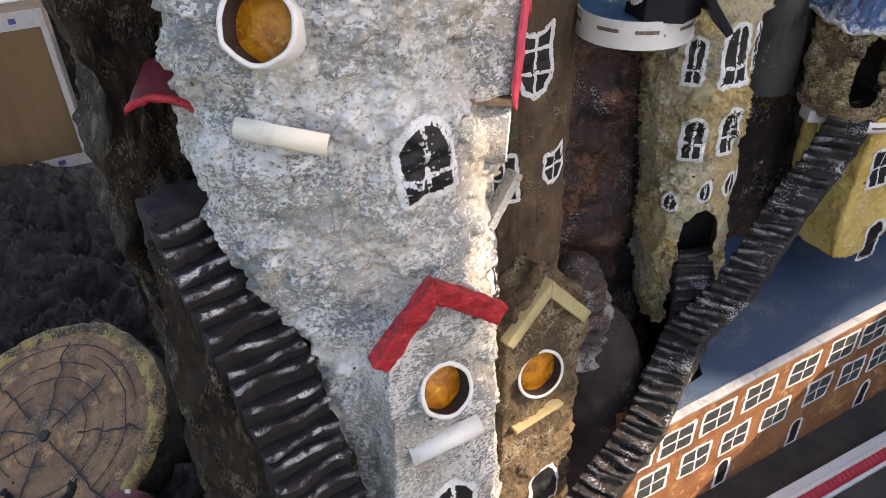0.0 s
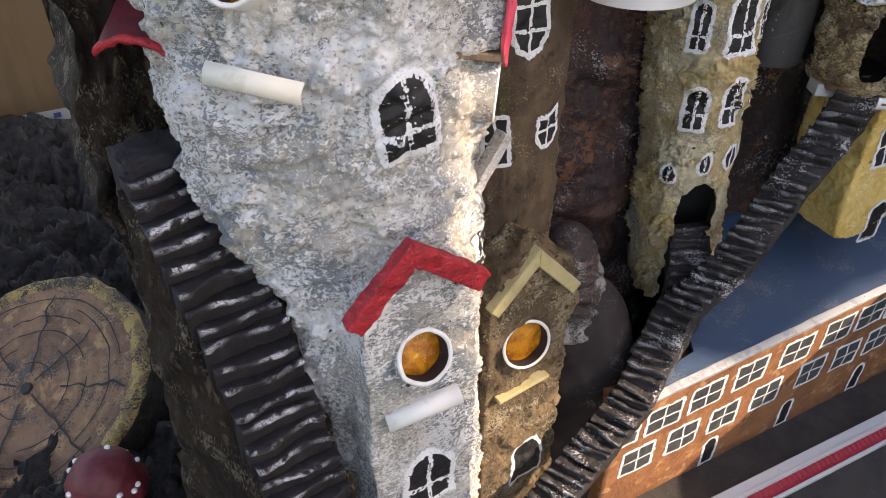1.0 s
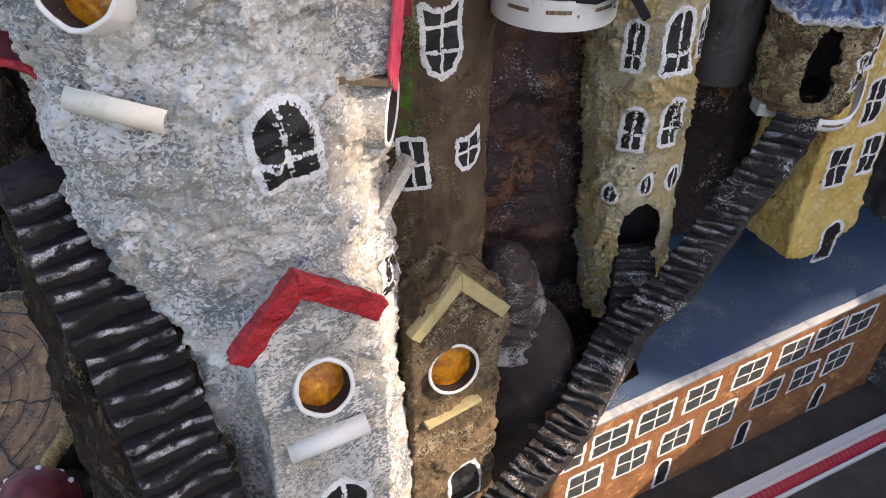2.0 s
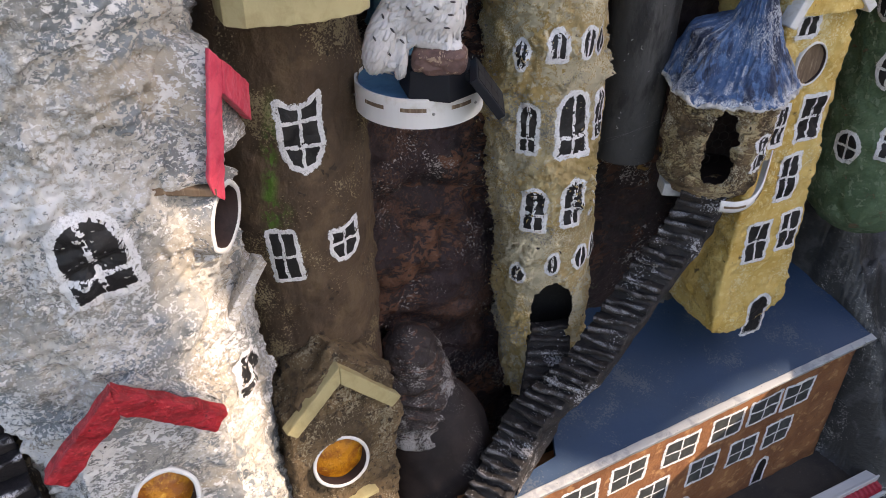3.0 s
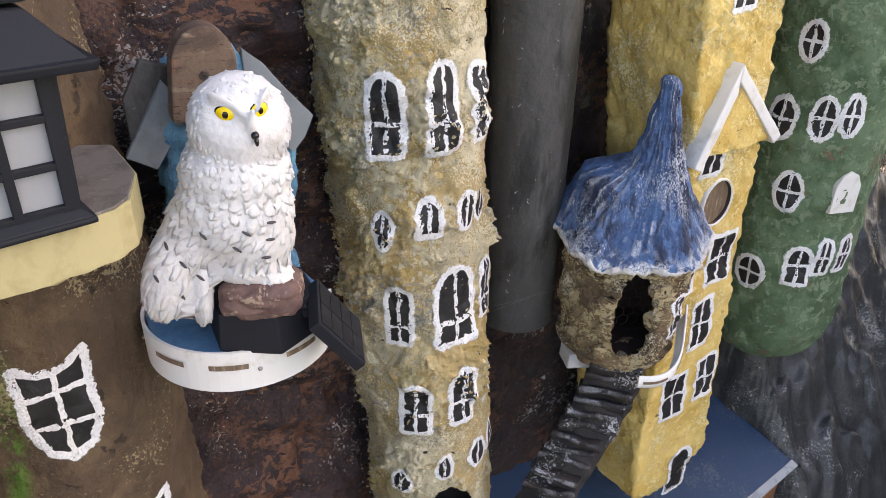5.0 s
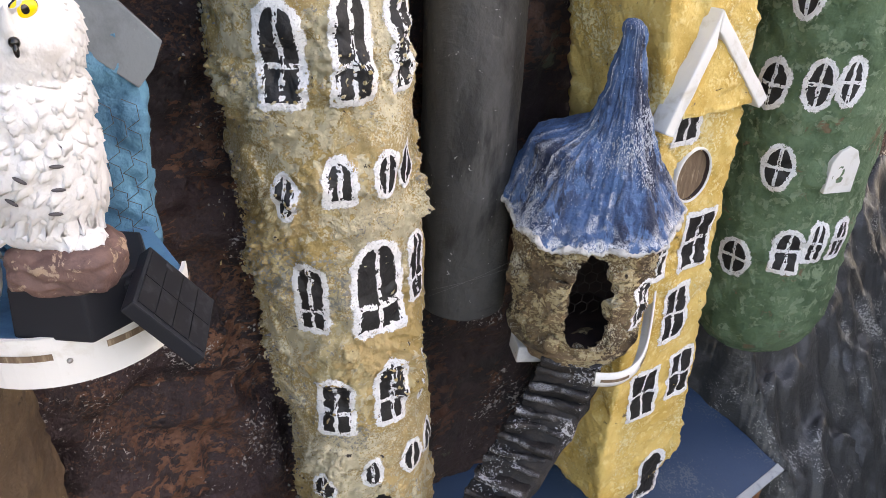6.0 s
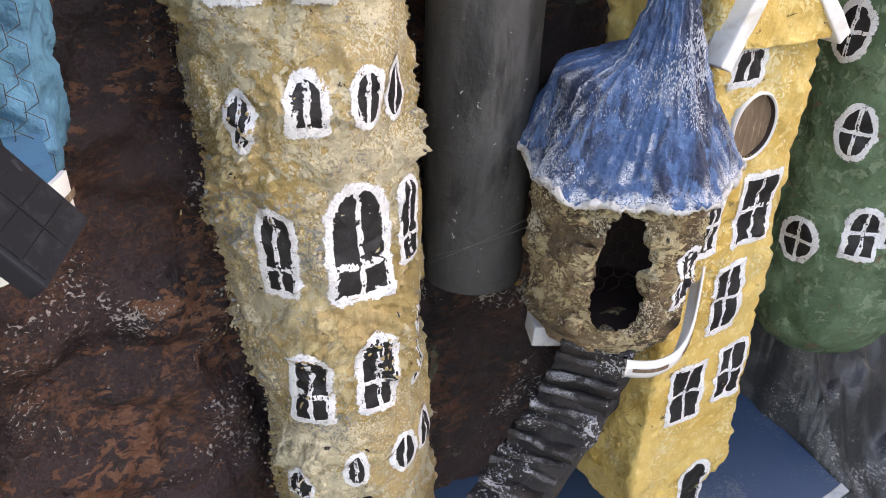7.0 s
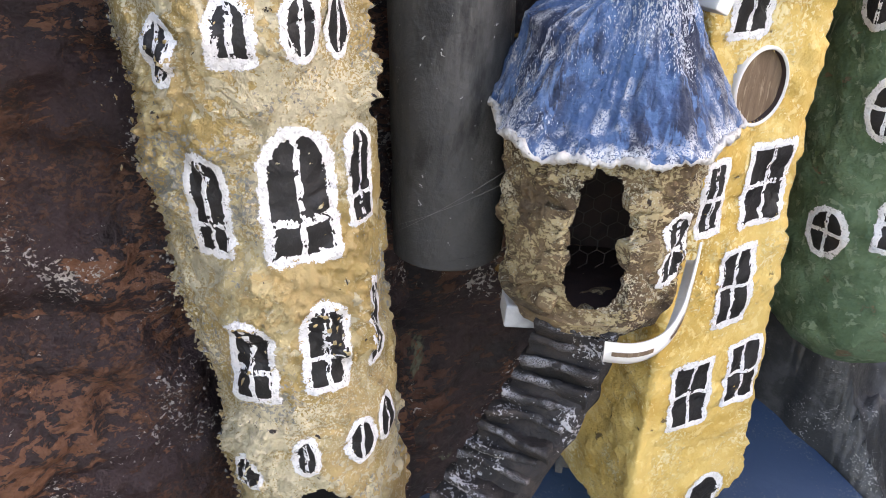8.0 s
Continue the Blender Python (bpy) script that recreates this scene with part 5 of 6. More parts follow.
def curved_gutter():
    verts, faces = [], []
    path = [(0.708, 1.139, 0.721), (0.728, 1.139, 0.721), (0.745, 1.148, 0.725), (0.757, 1.164, 0.735), (0.766, 1.185, 0.748), (0.775, 1.21, 0.762)]
    path = smooth_line(path, 6)
    prof = [(0.0, 0.0), (0.006, 0.001), (0.009, 0.006), (0.009, 0.019), (0.007, 0.019), (0.007, 0.006), (0.005, 0.003), (0.0, 0.002)]
    for i, p in enumerate(path):
        a, b = Vector(path[max(0, i - 1)]), Vector(path[min(len(path) - 1, i + 1)])
        d = (b - a).normalized()
        o = d.cross(UP).normalized()
        for u, v in prof:
            verts.append(Vector(p) + o * u + UP * v)
    c = len(prof)
    for i in range(len(path) - 1):
        for k in range(c):
            faces.append((i * c + k, i * c + (k + 1) % c, (i + 1) * c + (k + 1) % c, (i + 1) * c + k))
    faces += [tuple(range(c)), tuple((len(path) - 1) * c + k for k in range(c))[::-1]]
    strip = mesh_ob("gutter", verts, faces, M_PLASTIC, turret, True, label="white plastic gutter strip")
    for i0, i1 in ((2, 9), (13, 18), (20, 25)):
        verts, faces = [], []
        for i in range(i0, i1 + 1):
            d = (Vector(path[min(len(path) - 1, i + 1)]) - Vector(path[max(0, i - 1)])).normalized()
            o = d.cross(UP).normalized()
            verts += [Vector(path[i]) + o * 0.0098 + UP * h for h in (0.009, 0.0125)]
        faces = [(2 * i, 2 * i + 2, 2 * i + 3, 2 * i + 1) for i in range(i1 - i0)]
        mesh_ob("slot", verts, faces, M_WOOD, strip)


curved_gutter()
t_skin = Skin(t_body)
painted_window(t_skin, turret, 0.752, 1.168, 0.795, 48, 0.03, 0.055, "arch", (0.45,), (0.5,), 0.005)

# ---- yellow house ----
yellow = thing("yellow_house", "tall yellow plastered toy house with white outlined windows", "house")


def y_disp(p):
    return rough(p, 0.004, 22) + crust(p, 0.003) + plates(p, 0.002, 40) + rough(p, 0.0015, 130)


HP = (0.783, 1.248)
hm = facing(*HP, 0, H_TURN)
bm = bmesh.new()
slab(bm, hm, [(-0.002, 0.425), (0.04, 0.412), (0.10, 0.435), (0.135, 0.455), (0.122, 0.60), (0.108, 0.75), (0.098, 0.92), (0.088, 1.06), (0.085, 1.5), (-0.045, 1.5), (-0.03, 1.05), (-0.008, 0.90), (-0.008, 0.63), (-0.012, 0.51)], 0.13)
refine(bm, 0.0065, 8)
displace(bm, y_disp)
y_body = part("wall", bm, M_YELLOW, yellow, smooth=True)
rm = facing(0.822, 1.268, 0.882, H_TURN) @ pose(0, -0.003, 0)
y_skin = Skin(y_body)


def on_house(x):
    return HP[1] + (x - HP[0]) * math.tan(radians(H_TURN))


for x, z, w, h, shape in ((0.800, 0.950, 0.036, 0.062, "arch"), (0.848, 0.800, 0.046, 0.074, "rect"), (0.798, 0.796, 0.026, 0.066, "rect"), (0.838, 0.706, 0.038, 0.080, "rect"),
                          (0.816, 0.597, 0.044, 0.076, "rect"), (0.868, 0.607, 0.042, 0.072, "rect"), (0.80, 1.13, 0.04, 0.06, "rect"), (0.842, 1.14, 0.036, 0.06, "arch")):
    painted_window(y_skin, yellow, x, on_house(x), z, H_TURN, w, h, shape, (0.5,), (0.5,), 0.0055, tilt=-3)
painted_window(y_skin, yellow, 0.857, on_house(0.857), 0.440, H_TURN, 0.042, 0.088, "arch", (), (), 0.006, name="door")
cut_ring(y_body, rm, 0.028)
tube_ring(rm @ Matrix.Diagonal((0.85, 1, 1, 1)), 0.0305, 0.0275, 0.03, M_PLASTIC, yellow, "round_window_rim", jag=0.01)
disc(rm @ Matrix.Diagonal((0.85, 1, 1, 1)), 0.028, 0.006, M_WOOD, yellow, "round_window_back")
gm = facing(0.807, 1.240, 0, H_TURN)
gable_boards(yellow, gm, local(gm, (0.766, 1.218, 0.944)), local(gm, (0.891, 1.284, 0.958)), local(gm, (0.808, 1.240, 1.051)), 0.0135, 0.022, M_PLASTIC)
gable_block("hood", M_YELLOW, yellow, H_TURN, (0.822, 1.252), 0.055, 0.955, 0.96, 1.035, 0.06, y_disp, 0.007)

# ---- green tower ----
green = thing("green_tower", "green plastered round toy tower with white outlined windows", "tower")


def green_ring(z):
    k = 1 if z > 0.60 else math.sqrt(max(0.02, 1 - ((0.60 - z) / 0.10) ** 2))
    return 1.06, 1.50, 0.098 * k, 0.098 * k, 2.0


g_body = loft("wall", M_GREEN, green, 0.502, 1.6, 260, 130, green_ring, lambda p: rough(p, 0.004, 24) + crust(p, 0.003) + plates(p, 0.002, 40), 150, 400)
g_skin = Skin(g_body)
for x, y, z, turn, w, h, shape in ((0.989, 1.432, 1.03, -44, 0.034, 0.055, "oval"), (0.980, 1.444, 0.925, -54, 0.042, 0.062, "oval"), (1.019, 1.413, 0.933, -23, 0.036, 0.064, "oval"), (1.050, 1.405, 0.94, -8, 0.03, 0.06, "oval"),
                                   (1.002, 1.423, 0.824, -35, 0.040, 0.062, "oval"), (0.984, 1.440, 0.686, -50, 0.046, 0.058, "oval"), (1.035, 1.408, 0.712, -12, 0.038, 0.064, "arch"), (1.067, 1.406, 0.727, 7, 0.026, 0.062, "arch"), (1.10, 1.41, 0.73, 25, 0.028, 0.062, "arch")):
    painted_window(g_skin, green, x, y, z, turn, w, h, shape, (0.5,), (0.5,), 0.006)
bm = bmesh.new()
slab(bm, facing(1.072, 1.398, 0.80, 10), [(-0.02, 0), (0.02, 0), (0.02, 0.04), (0.012, 0.056), (0.0, 0.062), (-0.012, 0.056), (-0.02, 0.04)], 0.01, 0.001)
part("door", bm, M_PLASTIC, green, "white plastic arched door")

# ---- long house ----
lhouse = thing("long_house", "long terracotta toy house with a blue sheet roof", "house")
lm = facing(0.487, 0.986, 0, L_TURN)
bm = bmesh.new()
slab(bm, lm, [(-0.10, -0.01), (0.735, -0.01), (0.735, 0.298), (-0.10, 0.304)], 0.05)
refine(bm, 0.016, 8)
displace(bm, lambda p: rough(p, 0.0022, 26))
l_body = part("wall", bm, M_BRICK, lhouse, smooth=True)
l_skin = Skin(l_body)


def house_window(x, z, w, h):
    """A window set on the long house: raised white frame and glazing bars over dark panes."""
    m = facing(x, 0.986 + (x - 0.487) * math.tan(radians(L_TURN)), z, L_TURN)
    painted_window(l_skin, lhouse, *m.translation, L_TURN, w, h, "rect", (0.5,), (0.5,), 0.0055, dark=M_GREYPANE)


for x, z in ((0.42, 0.215), (0.495, 0.217), (0.573, 0.222), (0.657, 0.228), (0.751, 0.232), (0.841, 0.235), (0.916, 0.239), (0.987, 0.238)):
    house_window(x, z, 0.078, 0.063)
for x, z in ((0.462, 0.128), (0.546, 0.130), (0.627, 0.132), (0.714, 0.138), (0.811, 0.143), (0.894, 0.140), (0.969, 0.145)):
    house_window(x, z, 0.072, 0.066)
for x in (0.62, 0.787, 0.960):
    y = 0.986 + (x - 0.487) * math.tan(radians(L_TURN))
    painted_window(l_skin, lhouse, x, y, 0.040, L_TURN, 0.034, 0.078, "arch", (), (), 0.006, name="door")
bm = bmesh.new()
rm = lm @ pose(0, -0.026, 0.314, 15, 1.0, 1.6)
roof_pts = [(-0.105, 0.0), (0.777, 0.0), (0.777, 0.34), (0.21, 0.34), (0.06, 0.045), (-0.105, 0.03)]
slab(bm, rm @ pose(0, 0, 0.0075, -90, 0, 0), roof_pts, 0.007, 0.0)
refine(bm, 0.012, 8)
displace(bm, lambda p: rough(p, 0.0016, 12))
part("roof", bm, M_SHEET, lhouse, "blue painted sheet roof with a pale edge strip")
# The eave's pale edge, its colour lightened further for the sun on it.
bm = bmesh.new()
box(bm, rm @ pose(0.336, 0.006, 0.0045), 0.883, 0.014, 0.0095, 0.0015)
refine(bm, 0.02, 7)
displace(bm, lambda p: rough(p, 0.0016, 12) + rough(p, 0.0008, 80))
part("eave_strip", bm, M_EAVE, lhouse, "pale strip along the eave, lightened for sunlight")

# ---- edge rail ----
rail = thing("edge_rail", "white plastic edge rail with a red ribbed strip", "rail")
rmx = facing(0.8605, 1.1332, 0, 32)
for name, y0, y1, z0, z1, bevel in (("top_strip", 0.0, 0.020, 0.0, 0.030, 0.003), ("bead", 0.0205, 0.0245, 0.0, 0.034, 0.0018), ("lower_strip", 0.041, 0.048, 0.0, 0.010, 0.002)):
    bm = bmesh.new()
    slab(bm, rmx @ pose(0, -y0, 0), [(-0.7, z0), (1.0, z0), (1.0, z1), (-0.7, z1)], y0 - y1, bevel)
    part(name, bm, M_RAIL, rail)
verts, faces = [], []
n = 560
for i in range(n + 1):
    x = -0.7 + 1.7 * i / n
    d = 0.0030 if i % 4 in (0, 1) else 0.0
    for yy, zz in ((-0.0245, 0.020 + d * 0.6), (-0.036, 0.014 + d), (-0.041, 0.006)):
        verts.append(rmx @ Vector((x, yy, zz)))
for i in range(n):
    faces += [(3 * i + k, 3 * i + 3 + k, 3 * i + 4 + k, 3 * i + 1 + k) for k in range(2)]
mesh_ob("ribbed_strip", verts, faces, M_REDRIB, rail, False, label="red ribbed rubber strip")

# ---- lantern and its shelf ----
shelf = thing("lantern_shelf", "cream painted rounded wooden shelf on the brown tower", "shelf")
PL = [(0.162, 0.885), (0.180, 0.846), (0.199, 0.815), (0.219, 0.811), (0.254, 0.826), (0.284, 0.849), (0.300, 0.867), (0.3035, 0.8795), (0.297, 0.915), (0.27, 0.96), (0.165, 0.96)]


def flat_board(name, pts, z0, z1, material, parent, bevel=0.0015, wobble=0.0):
    bm = bmesh.new()
    lo, hi = [bm.verts.new((x, y, z0 + wobble * noise.noise(Vector((x * 90, y * 90, 1))))) for x, y in pts], [bm.verts.new((x, y, z1)) for x, y in pts]
    bm.faces.new(lo[::-1]), bm.faces.new(hi)
    for i in range(len(pts)):
        bm.faces.new((lo[i], lo[(i + 1) % len(pts)], hi[(i + 1) % len(pts)], hi[i]))
    if bevel:
        bmesh.ops.bevel(bm, geom=list(bm.edges), offset=bevel, segments=2, affect="EDGES", profile=0.6, clamp_overlap=True)
    return part(name, bm, material, parent)


def densify(pts, k=6):
    out = []
    for p, q in zip(pts, pts[1:] + pts[:1]):
        out += [(p[0] + (q[0] - p[0]) * i / k, p[1] + (q[1] - p[1]) * i / k) for i in range(k)]
    return out


flat_board("board", densify(PL), 1.0465, 1.0740, M_CREAM, shelf, 0.0, 0.0025)
flat_board("board_top", [((x - 0.24) * 0.985 + 0.24, (y - 0.89) * 0.985 + 0.89) for x, y in PL], 1.073, 1.0755, M_PLATTOP, shelf, 0.0006)

lantern = thing("solar_lantern", "black plastic square garden lantern with frosted panes", "lantern")
lt = pose(0.2525, 0.8555, 1.0755, 0, 0, 37) @ Matrix.Diagonal((0.935, 0.935, 0.915, 1))


def frustum(name, m, z0, w0, z1, w1, material, parent, bevel=0.0015):
    bm = bmesh.new()
    lo = [bm.verts.new(m @ Vector((sx * w0 / 2, sy * w0 / 2, z0))) for sx, sy in ((-1, -1), (1, -1), (1, 1), (-1, 1))]
    hi = [bm.verts.new(m @ Vector((sx * w1 / 2, sy * w1 / 2, z1))) for sx, sy in ((-1, -1), (1, -1), (1, 1), (-1, 1))]
    bm.faces.new(lo[::-1]), bm.faces.new(hi)
    for i in range(4):
        bm.faces.new((lo[i], lo[(i + 1) % 4], hi[(i + 1) % 4], hi[i]))
    bmesh.ops.bevel(bm, geom=list(bm.edges), offset=bevel, segments=2, affect="EDGES", profile=0.6, clamp_overlap=True)
    return part(name, bm, material, parent)


frustum("base", lt, 0.0, 0.070, 0.004, 0.070, M_LANTERN, lantern)
frustum("base_flare", lt, 0.0035, 0.069, 0.009, 0.058, M_LANTERN, lantern)
frustum("inner_panel", lt, 0.008, 0.049, 0.086, 0.055, M_PANE, lantern, 0.0008)
frustum("roof", lt, 0.083, 0.094, 0.089, 0.097, M_LANTERN, lantern)
frustum("roof_slope", lt, 0.088, 0.090, 0.112, 0.050, M_LANTERN, lantern)
frustum("roof_cap", lt, 0.114, 0.055, 0.124, 0.055, M_LANTERN, lantern)
for k in range(4):
    fm = lt @ pose(0, 0, 0, 0, 0, 90 * k)
    tilt = math.degrees(math.atan2(0.003, 0.078))
    face = fm @ pose(0, -0.0275, 0.0075, tilt, 0, 0)
    bm = bmesh.new()
    for x, w in ((-0.0255, 0.007), (0.0, 0.0045), (0.0255, 0.007)):
        box(bm, face @ pose(x, 0, 0.039), w, 0.004, 0.079, 0.0005)
    for z, h in ((0.002, 0.004), (0.0265, 0.004), (0.052, 0.004), (0.0765, 0.005)):
        box(bm, face @ pose(0, 0.0004, z), 0.057, 0.0042, h, 0.0005)
    part("window_grille", bm, M_LANTERN, lantern)

# ---- owl shelf ----
oshelf = thing("owl_shelf", "round shelf with a blue top and a white slotted rim", "shelf")
OC = Vector((0.331, 0.984))
OWL_SET = Vector((0.002, -0.021, 0.013))
rim = [(OC.x + 0.0625 * math.cos(radians(a)), OC.y + 0.063 * math.sin(radians(a))) for a in range(165, 370, 6)]
back = [(0.375, 1.02), (0.35, 1.06), (0.30, 1.06)]
flat_board("board", [((x - OC.x) * 0.985 + OC.x, (y - OC.y) * 0.985 + OC.y) for x, y in rim] + back, 0.926, 0.943, M_BLUETOP, oshelf, 0.0006)
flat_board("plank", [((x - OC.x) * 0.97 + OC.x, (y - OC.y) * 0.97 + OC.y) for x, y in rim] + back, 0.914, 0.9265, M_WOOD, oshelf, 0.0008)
verts, faces = [], []
for i in range(len(rim)):
    x, y = rim[i]
    d = Vector((x - OC.x, y - OC.y, 0)).normalized()
    low = 0.915
    for o, z in ((0.0005, low), (0.0028, low), (0.0028, 0.945), (0.0005, 0.945)):
        verts.append(Vector((x, y, z)) + d * o)
for i in range(len(rim) - 1):
    b = 4 * i
    faces += [(b + k, b + 4 + k, b + 4 + (k + 1) % 4, b + (k + 1) % 4) for k in range(4)]
faces += [(0, 1, 2, 3), tuple(4 * (len(rim) - 1) + k for k in (3, 2, 1, 0))]
mesh_ob("rim_band", verts, faces, M_PLASTIC, oshelf, False, label="white plastic rim band")
for a0 in (178, 225, 262, 306, 350):
    verts, faces = [], []
    for i in range(7):
        a = radians(a0 + 22 * i / 6)
        d = Vector((math.cos(a), math.sin(a) * 1.008, 0))
        p = Vector((OC.x, OC.y, 0)) + d * (0.0625 + 0.0033)
        verts += [p + UP * 0.932, p + UP * 0.936]
    faces = [(2 * i, 2 * i + 2, 2 * i + 3, 2 * i + 1) for i in range(6)]
    mesh_ob("slot", verts, faces, M_WOOD, oshelf)
for a in (290, 335, 200):
    bm = bmesh.new()
    p = Vector((OC.x + 0.0655 * math.cos(radians(a)), OC.y + 0.066 * math.sin(radians(a)), 0.930))
    bmesh.ops.create_icosphere(bm, subdivisions=2, radius=0.0016, matrix=Matrix.Translation(p))
    part("screw", bm, M_METAL, oshelf, smooth=True)

# ---- owl statue ----
lampbase = thing("solar_lamp", "black plastic hexagonal base with a tilting solar panel", "solar lamp")
bm = bmesh.new()
bmesh.ops.create_cone(bm, cap_ends=True, segments=6, radius1=0.040, radius2=0.037, depth=0.027, matrix=pose(0.356, 0.934, 0.9695, 0, 0, 22))
bmesh.ops.bevel(bm, geom=list(bm.edges), offset=0.0016, segments=2, affect="EDGES", profile=0.6)
part("housing", bm, M_LANTERN, lampbase)
p_a, p_b = Vector((0.026, 0.0122, -0.0362)).normalized(), Vector((0.0, 0.997, -0.073)).normalized()
p_c, p_d = (p_a + p_b).normalized(), (p_a - p_b).normalized()
p_along, p_side = (p_c + p_d).normalized(), (p_c - p_d).normalized()
p_out = p_along.cross(p_side)
pm = Matrix((p_along, p_side, p_out)).transposed().to_4x4()
pm.translation = (0.4075, 0.9166, 0.9675)
bm = bmesh.new()
box(bm, pm @ pose(0, 0, -0.004), 0.0465, 0.0485, 0.0085, 0.0012)
part("solar_panel", bm, M_LANTERN, lampbase)
for i in range(4):
    for j in range(2):
        bm = bmesh.new()
        box(bm, pm @ pose(-0.0160 + 0.0107 * i, -0.0108 + 0.0216 * j, 0.0004), 0.0102, 0.0211, 0.0008)
        part("solar_cell", bm, M_SOLAR, lampbase, "dark glossy solar cell")
bm = bmesh.new()
box(bm, pose(0.390, 0.925, 0.972, 0, 25, 10), 0.020, 0.016, 0.010, 0.002)
rod(bm, Vector((0.386, 0.914, 0.975)), Vector((0.399, 0.936, 0.975)), 0.0042)
part("hinge", bm, M_LANTERN, lampbase)

OWL_AX = Vector((0.347, 0.955, 0))


def moulded(pieces, cell, soften):
    """Rounded lumps (centre, radii, long axis) flowed together into one closed skin; returns its mesh."""
    bm = bmesh.new()
    for c, r, ax in pieces:
        turn = Vector(ax).to_track_quat("Z", "Y").to_matrix().to_4x4()
        bmesh.ops.create_icosphere(bm, subdivisions=4, radius=1.0, matrix=Matrix.Translation(c) @ turn @ Matrix.Diagonal((*r, 1)))
    me = bpy.data.meshes.new("lumps")
    bm.to_mesh(me)
    bm.free()
    tmp = new("lumps", me)
    grid = tmp.modifiers.new("skin", "REMESH")
    grid.mode, grid.voxel_size = "VOXEL", cell
    ease = tmp.modifiers.new("ease", "SMOOTH")
    ease.factor, ease.iterations = 0.5, soften
    bpy.context.view_layer.update()
    made = bpy.data.meshes.new_from_object(tmp.evaluated_get(bpy.context.evaluated_depsgraph_get()))
    bpy.data.objects.remove(tmp)
    bpy.data.meshes.remove(me)
    return made


def owl_statue():
    """One mesh: a perched body, rows of overlapping plumes laid on it, eyes, beak and the lump of rock below."""
    up = (0, 0, 1)
    head = Vector((0.3515, 0.953, 1.0900))
    eyes, beak_turn = ((-95, 1.1045), (-47, 1.1045)), -64

    def from_head(turn, z, r):
        return Vector((head.x + r * math.cos(radians(turn)), head.y + r * math.sin(radians(turn)), z))
    lumps = [(head, (0.0305, 0.0300, 0.0325), up), ((0.346, 0.953, 1.060), (0.0345, 0.032, 0.030), up), ((0.343, 0.952, 1.036), (0.0370, 0.032, 0.035), up),
             ((0.352, 0.952, 1.020), (0.027, 0.028, 0.027), up), ((0.318, 0.948, 1.022), (0.021, 0.021, 0.034), (0.42, 0.12, 1)), ((0.301, 0.940, 0.996), (0.0160, 0.0180, 0.038), (0.36, 0.1, 1)),
             ((0.361, 0.957, 1.020), (0.017, 0.017, 0.030), up), ((0.347, 0.945, 0.997), (0.0225, 0.017, 0.013), up), ((0.362, 0.943, 0.989), (0.0150, 0.0125, 0.0085), up),
             ((0.316, 0.9385, 0.982), (0.0125, 0.0075, 0.027), (0.03, 0.02, 1))]
    for turn, z in eyes:
        side = 1 if turn > beak_turn else -1
        inner, outer = from_head(beak_turn + 3 * side, 1.1020, 0.0312), from_head(turn + 22 * side, 1.1145, 0.0226)
        lumps.append(((inner + outer) / 2, (0.0034, 0.0050, (outer - inner).length * 0.60), outer - inner))
    lumps.append((from_head(beak_turn, 1.1000, 0.0295), (0.0046, 0.0044, 0.0115), (0.2, -0.3, 1)))
    skin = moulded(lumps, 0.0013, 8)
    bm = bmesh.new()
    bm.from_mesh(skin)
    bm.normal_update()
    for v in bm.verts:
        for turn, z in eyes:
            d = (v.co - from_head(turn, z, 0.029)).length
            if d < 0.017:
                v.co -= v.normal * (0.0058 if turn > beak_turn else 0.0030) * math.sin(math.pi * min(1.0, d / 0.017) * 0.5 + math.pi / 2) ** 2
        v.co += v.normal * (0.0005 * noise.noise(v.co * 240) + 0.0003 * noise.noise(Vector((v.co.x * 700, v.co.y * 700, v.co.z * 160))))
    verts = [v.co.copy() for v in bm.verts]
    tree = BVHTree.FromPolygons(verts, [[v.index for v in f.verts] for f in bm.faces])
    bpy.data.meshes.remove(skin)
    rnd = random.Random(21)

    def plume(p, flow, length, width, lift, barbs):
        """One feather that lies on the skin and lifts at its ragged tip."""
        hit = tree.find_nearest(p)
        n = hit[1]
        d = (flow - n * flow.dot(n)).normalized()
        s = d.cross(n)
        rows, cols = (7, 7) if barbs else (5, 5)
        grid = []
        for i in range(rows):
            v = i / (rows - 1)
            half = width * 0.5 * (0.45 + 1.25 * v - 1.25 * v ** 3.2)
            line = []
            for j in range(cols):
                u = 2 * j / (cols - 1) - 1
                tip = length * (v - 0.16 * u * u * v + (0.07 * rnd.uniform(-1, 1) if i == rows - 1 else 0))
                q = p + d * tip + s * half * u
                at, m, _, _ = tree.find_nearest(q)
                high = lift * (v ** 1.3) * (1 - 0.55 * u * u) - 0.0008 * (1 - v) - (0.0009 * u * u)
                if barbs:
                    high += 0.00045 * (1 if (i + j) % 2 else -1) * v
                line.append(bm.verts.new(at + m * high))
            grid.append(line)
        under = [bm.verts.new(v.co - n * (lift + 0.0012)) for v in grid[-1]]
        grid.append(under)
        for i in range(rows):
            for j in range(cols - 1):
                bm.faces.new((grid[i][j], grid[i][j + 1], grid[i + 1][j + 1], grid[i + 1][j]))

    down, sweep = Vector((0.0, 0, -1)), Vector((-1.05, -0.10, -0.9))
    z = 1.1215
    row = 0
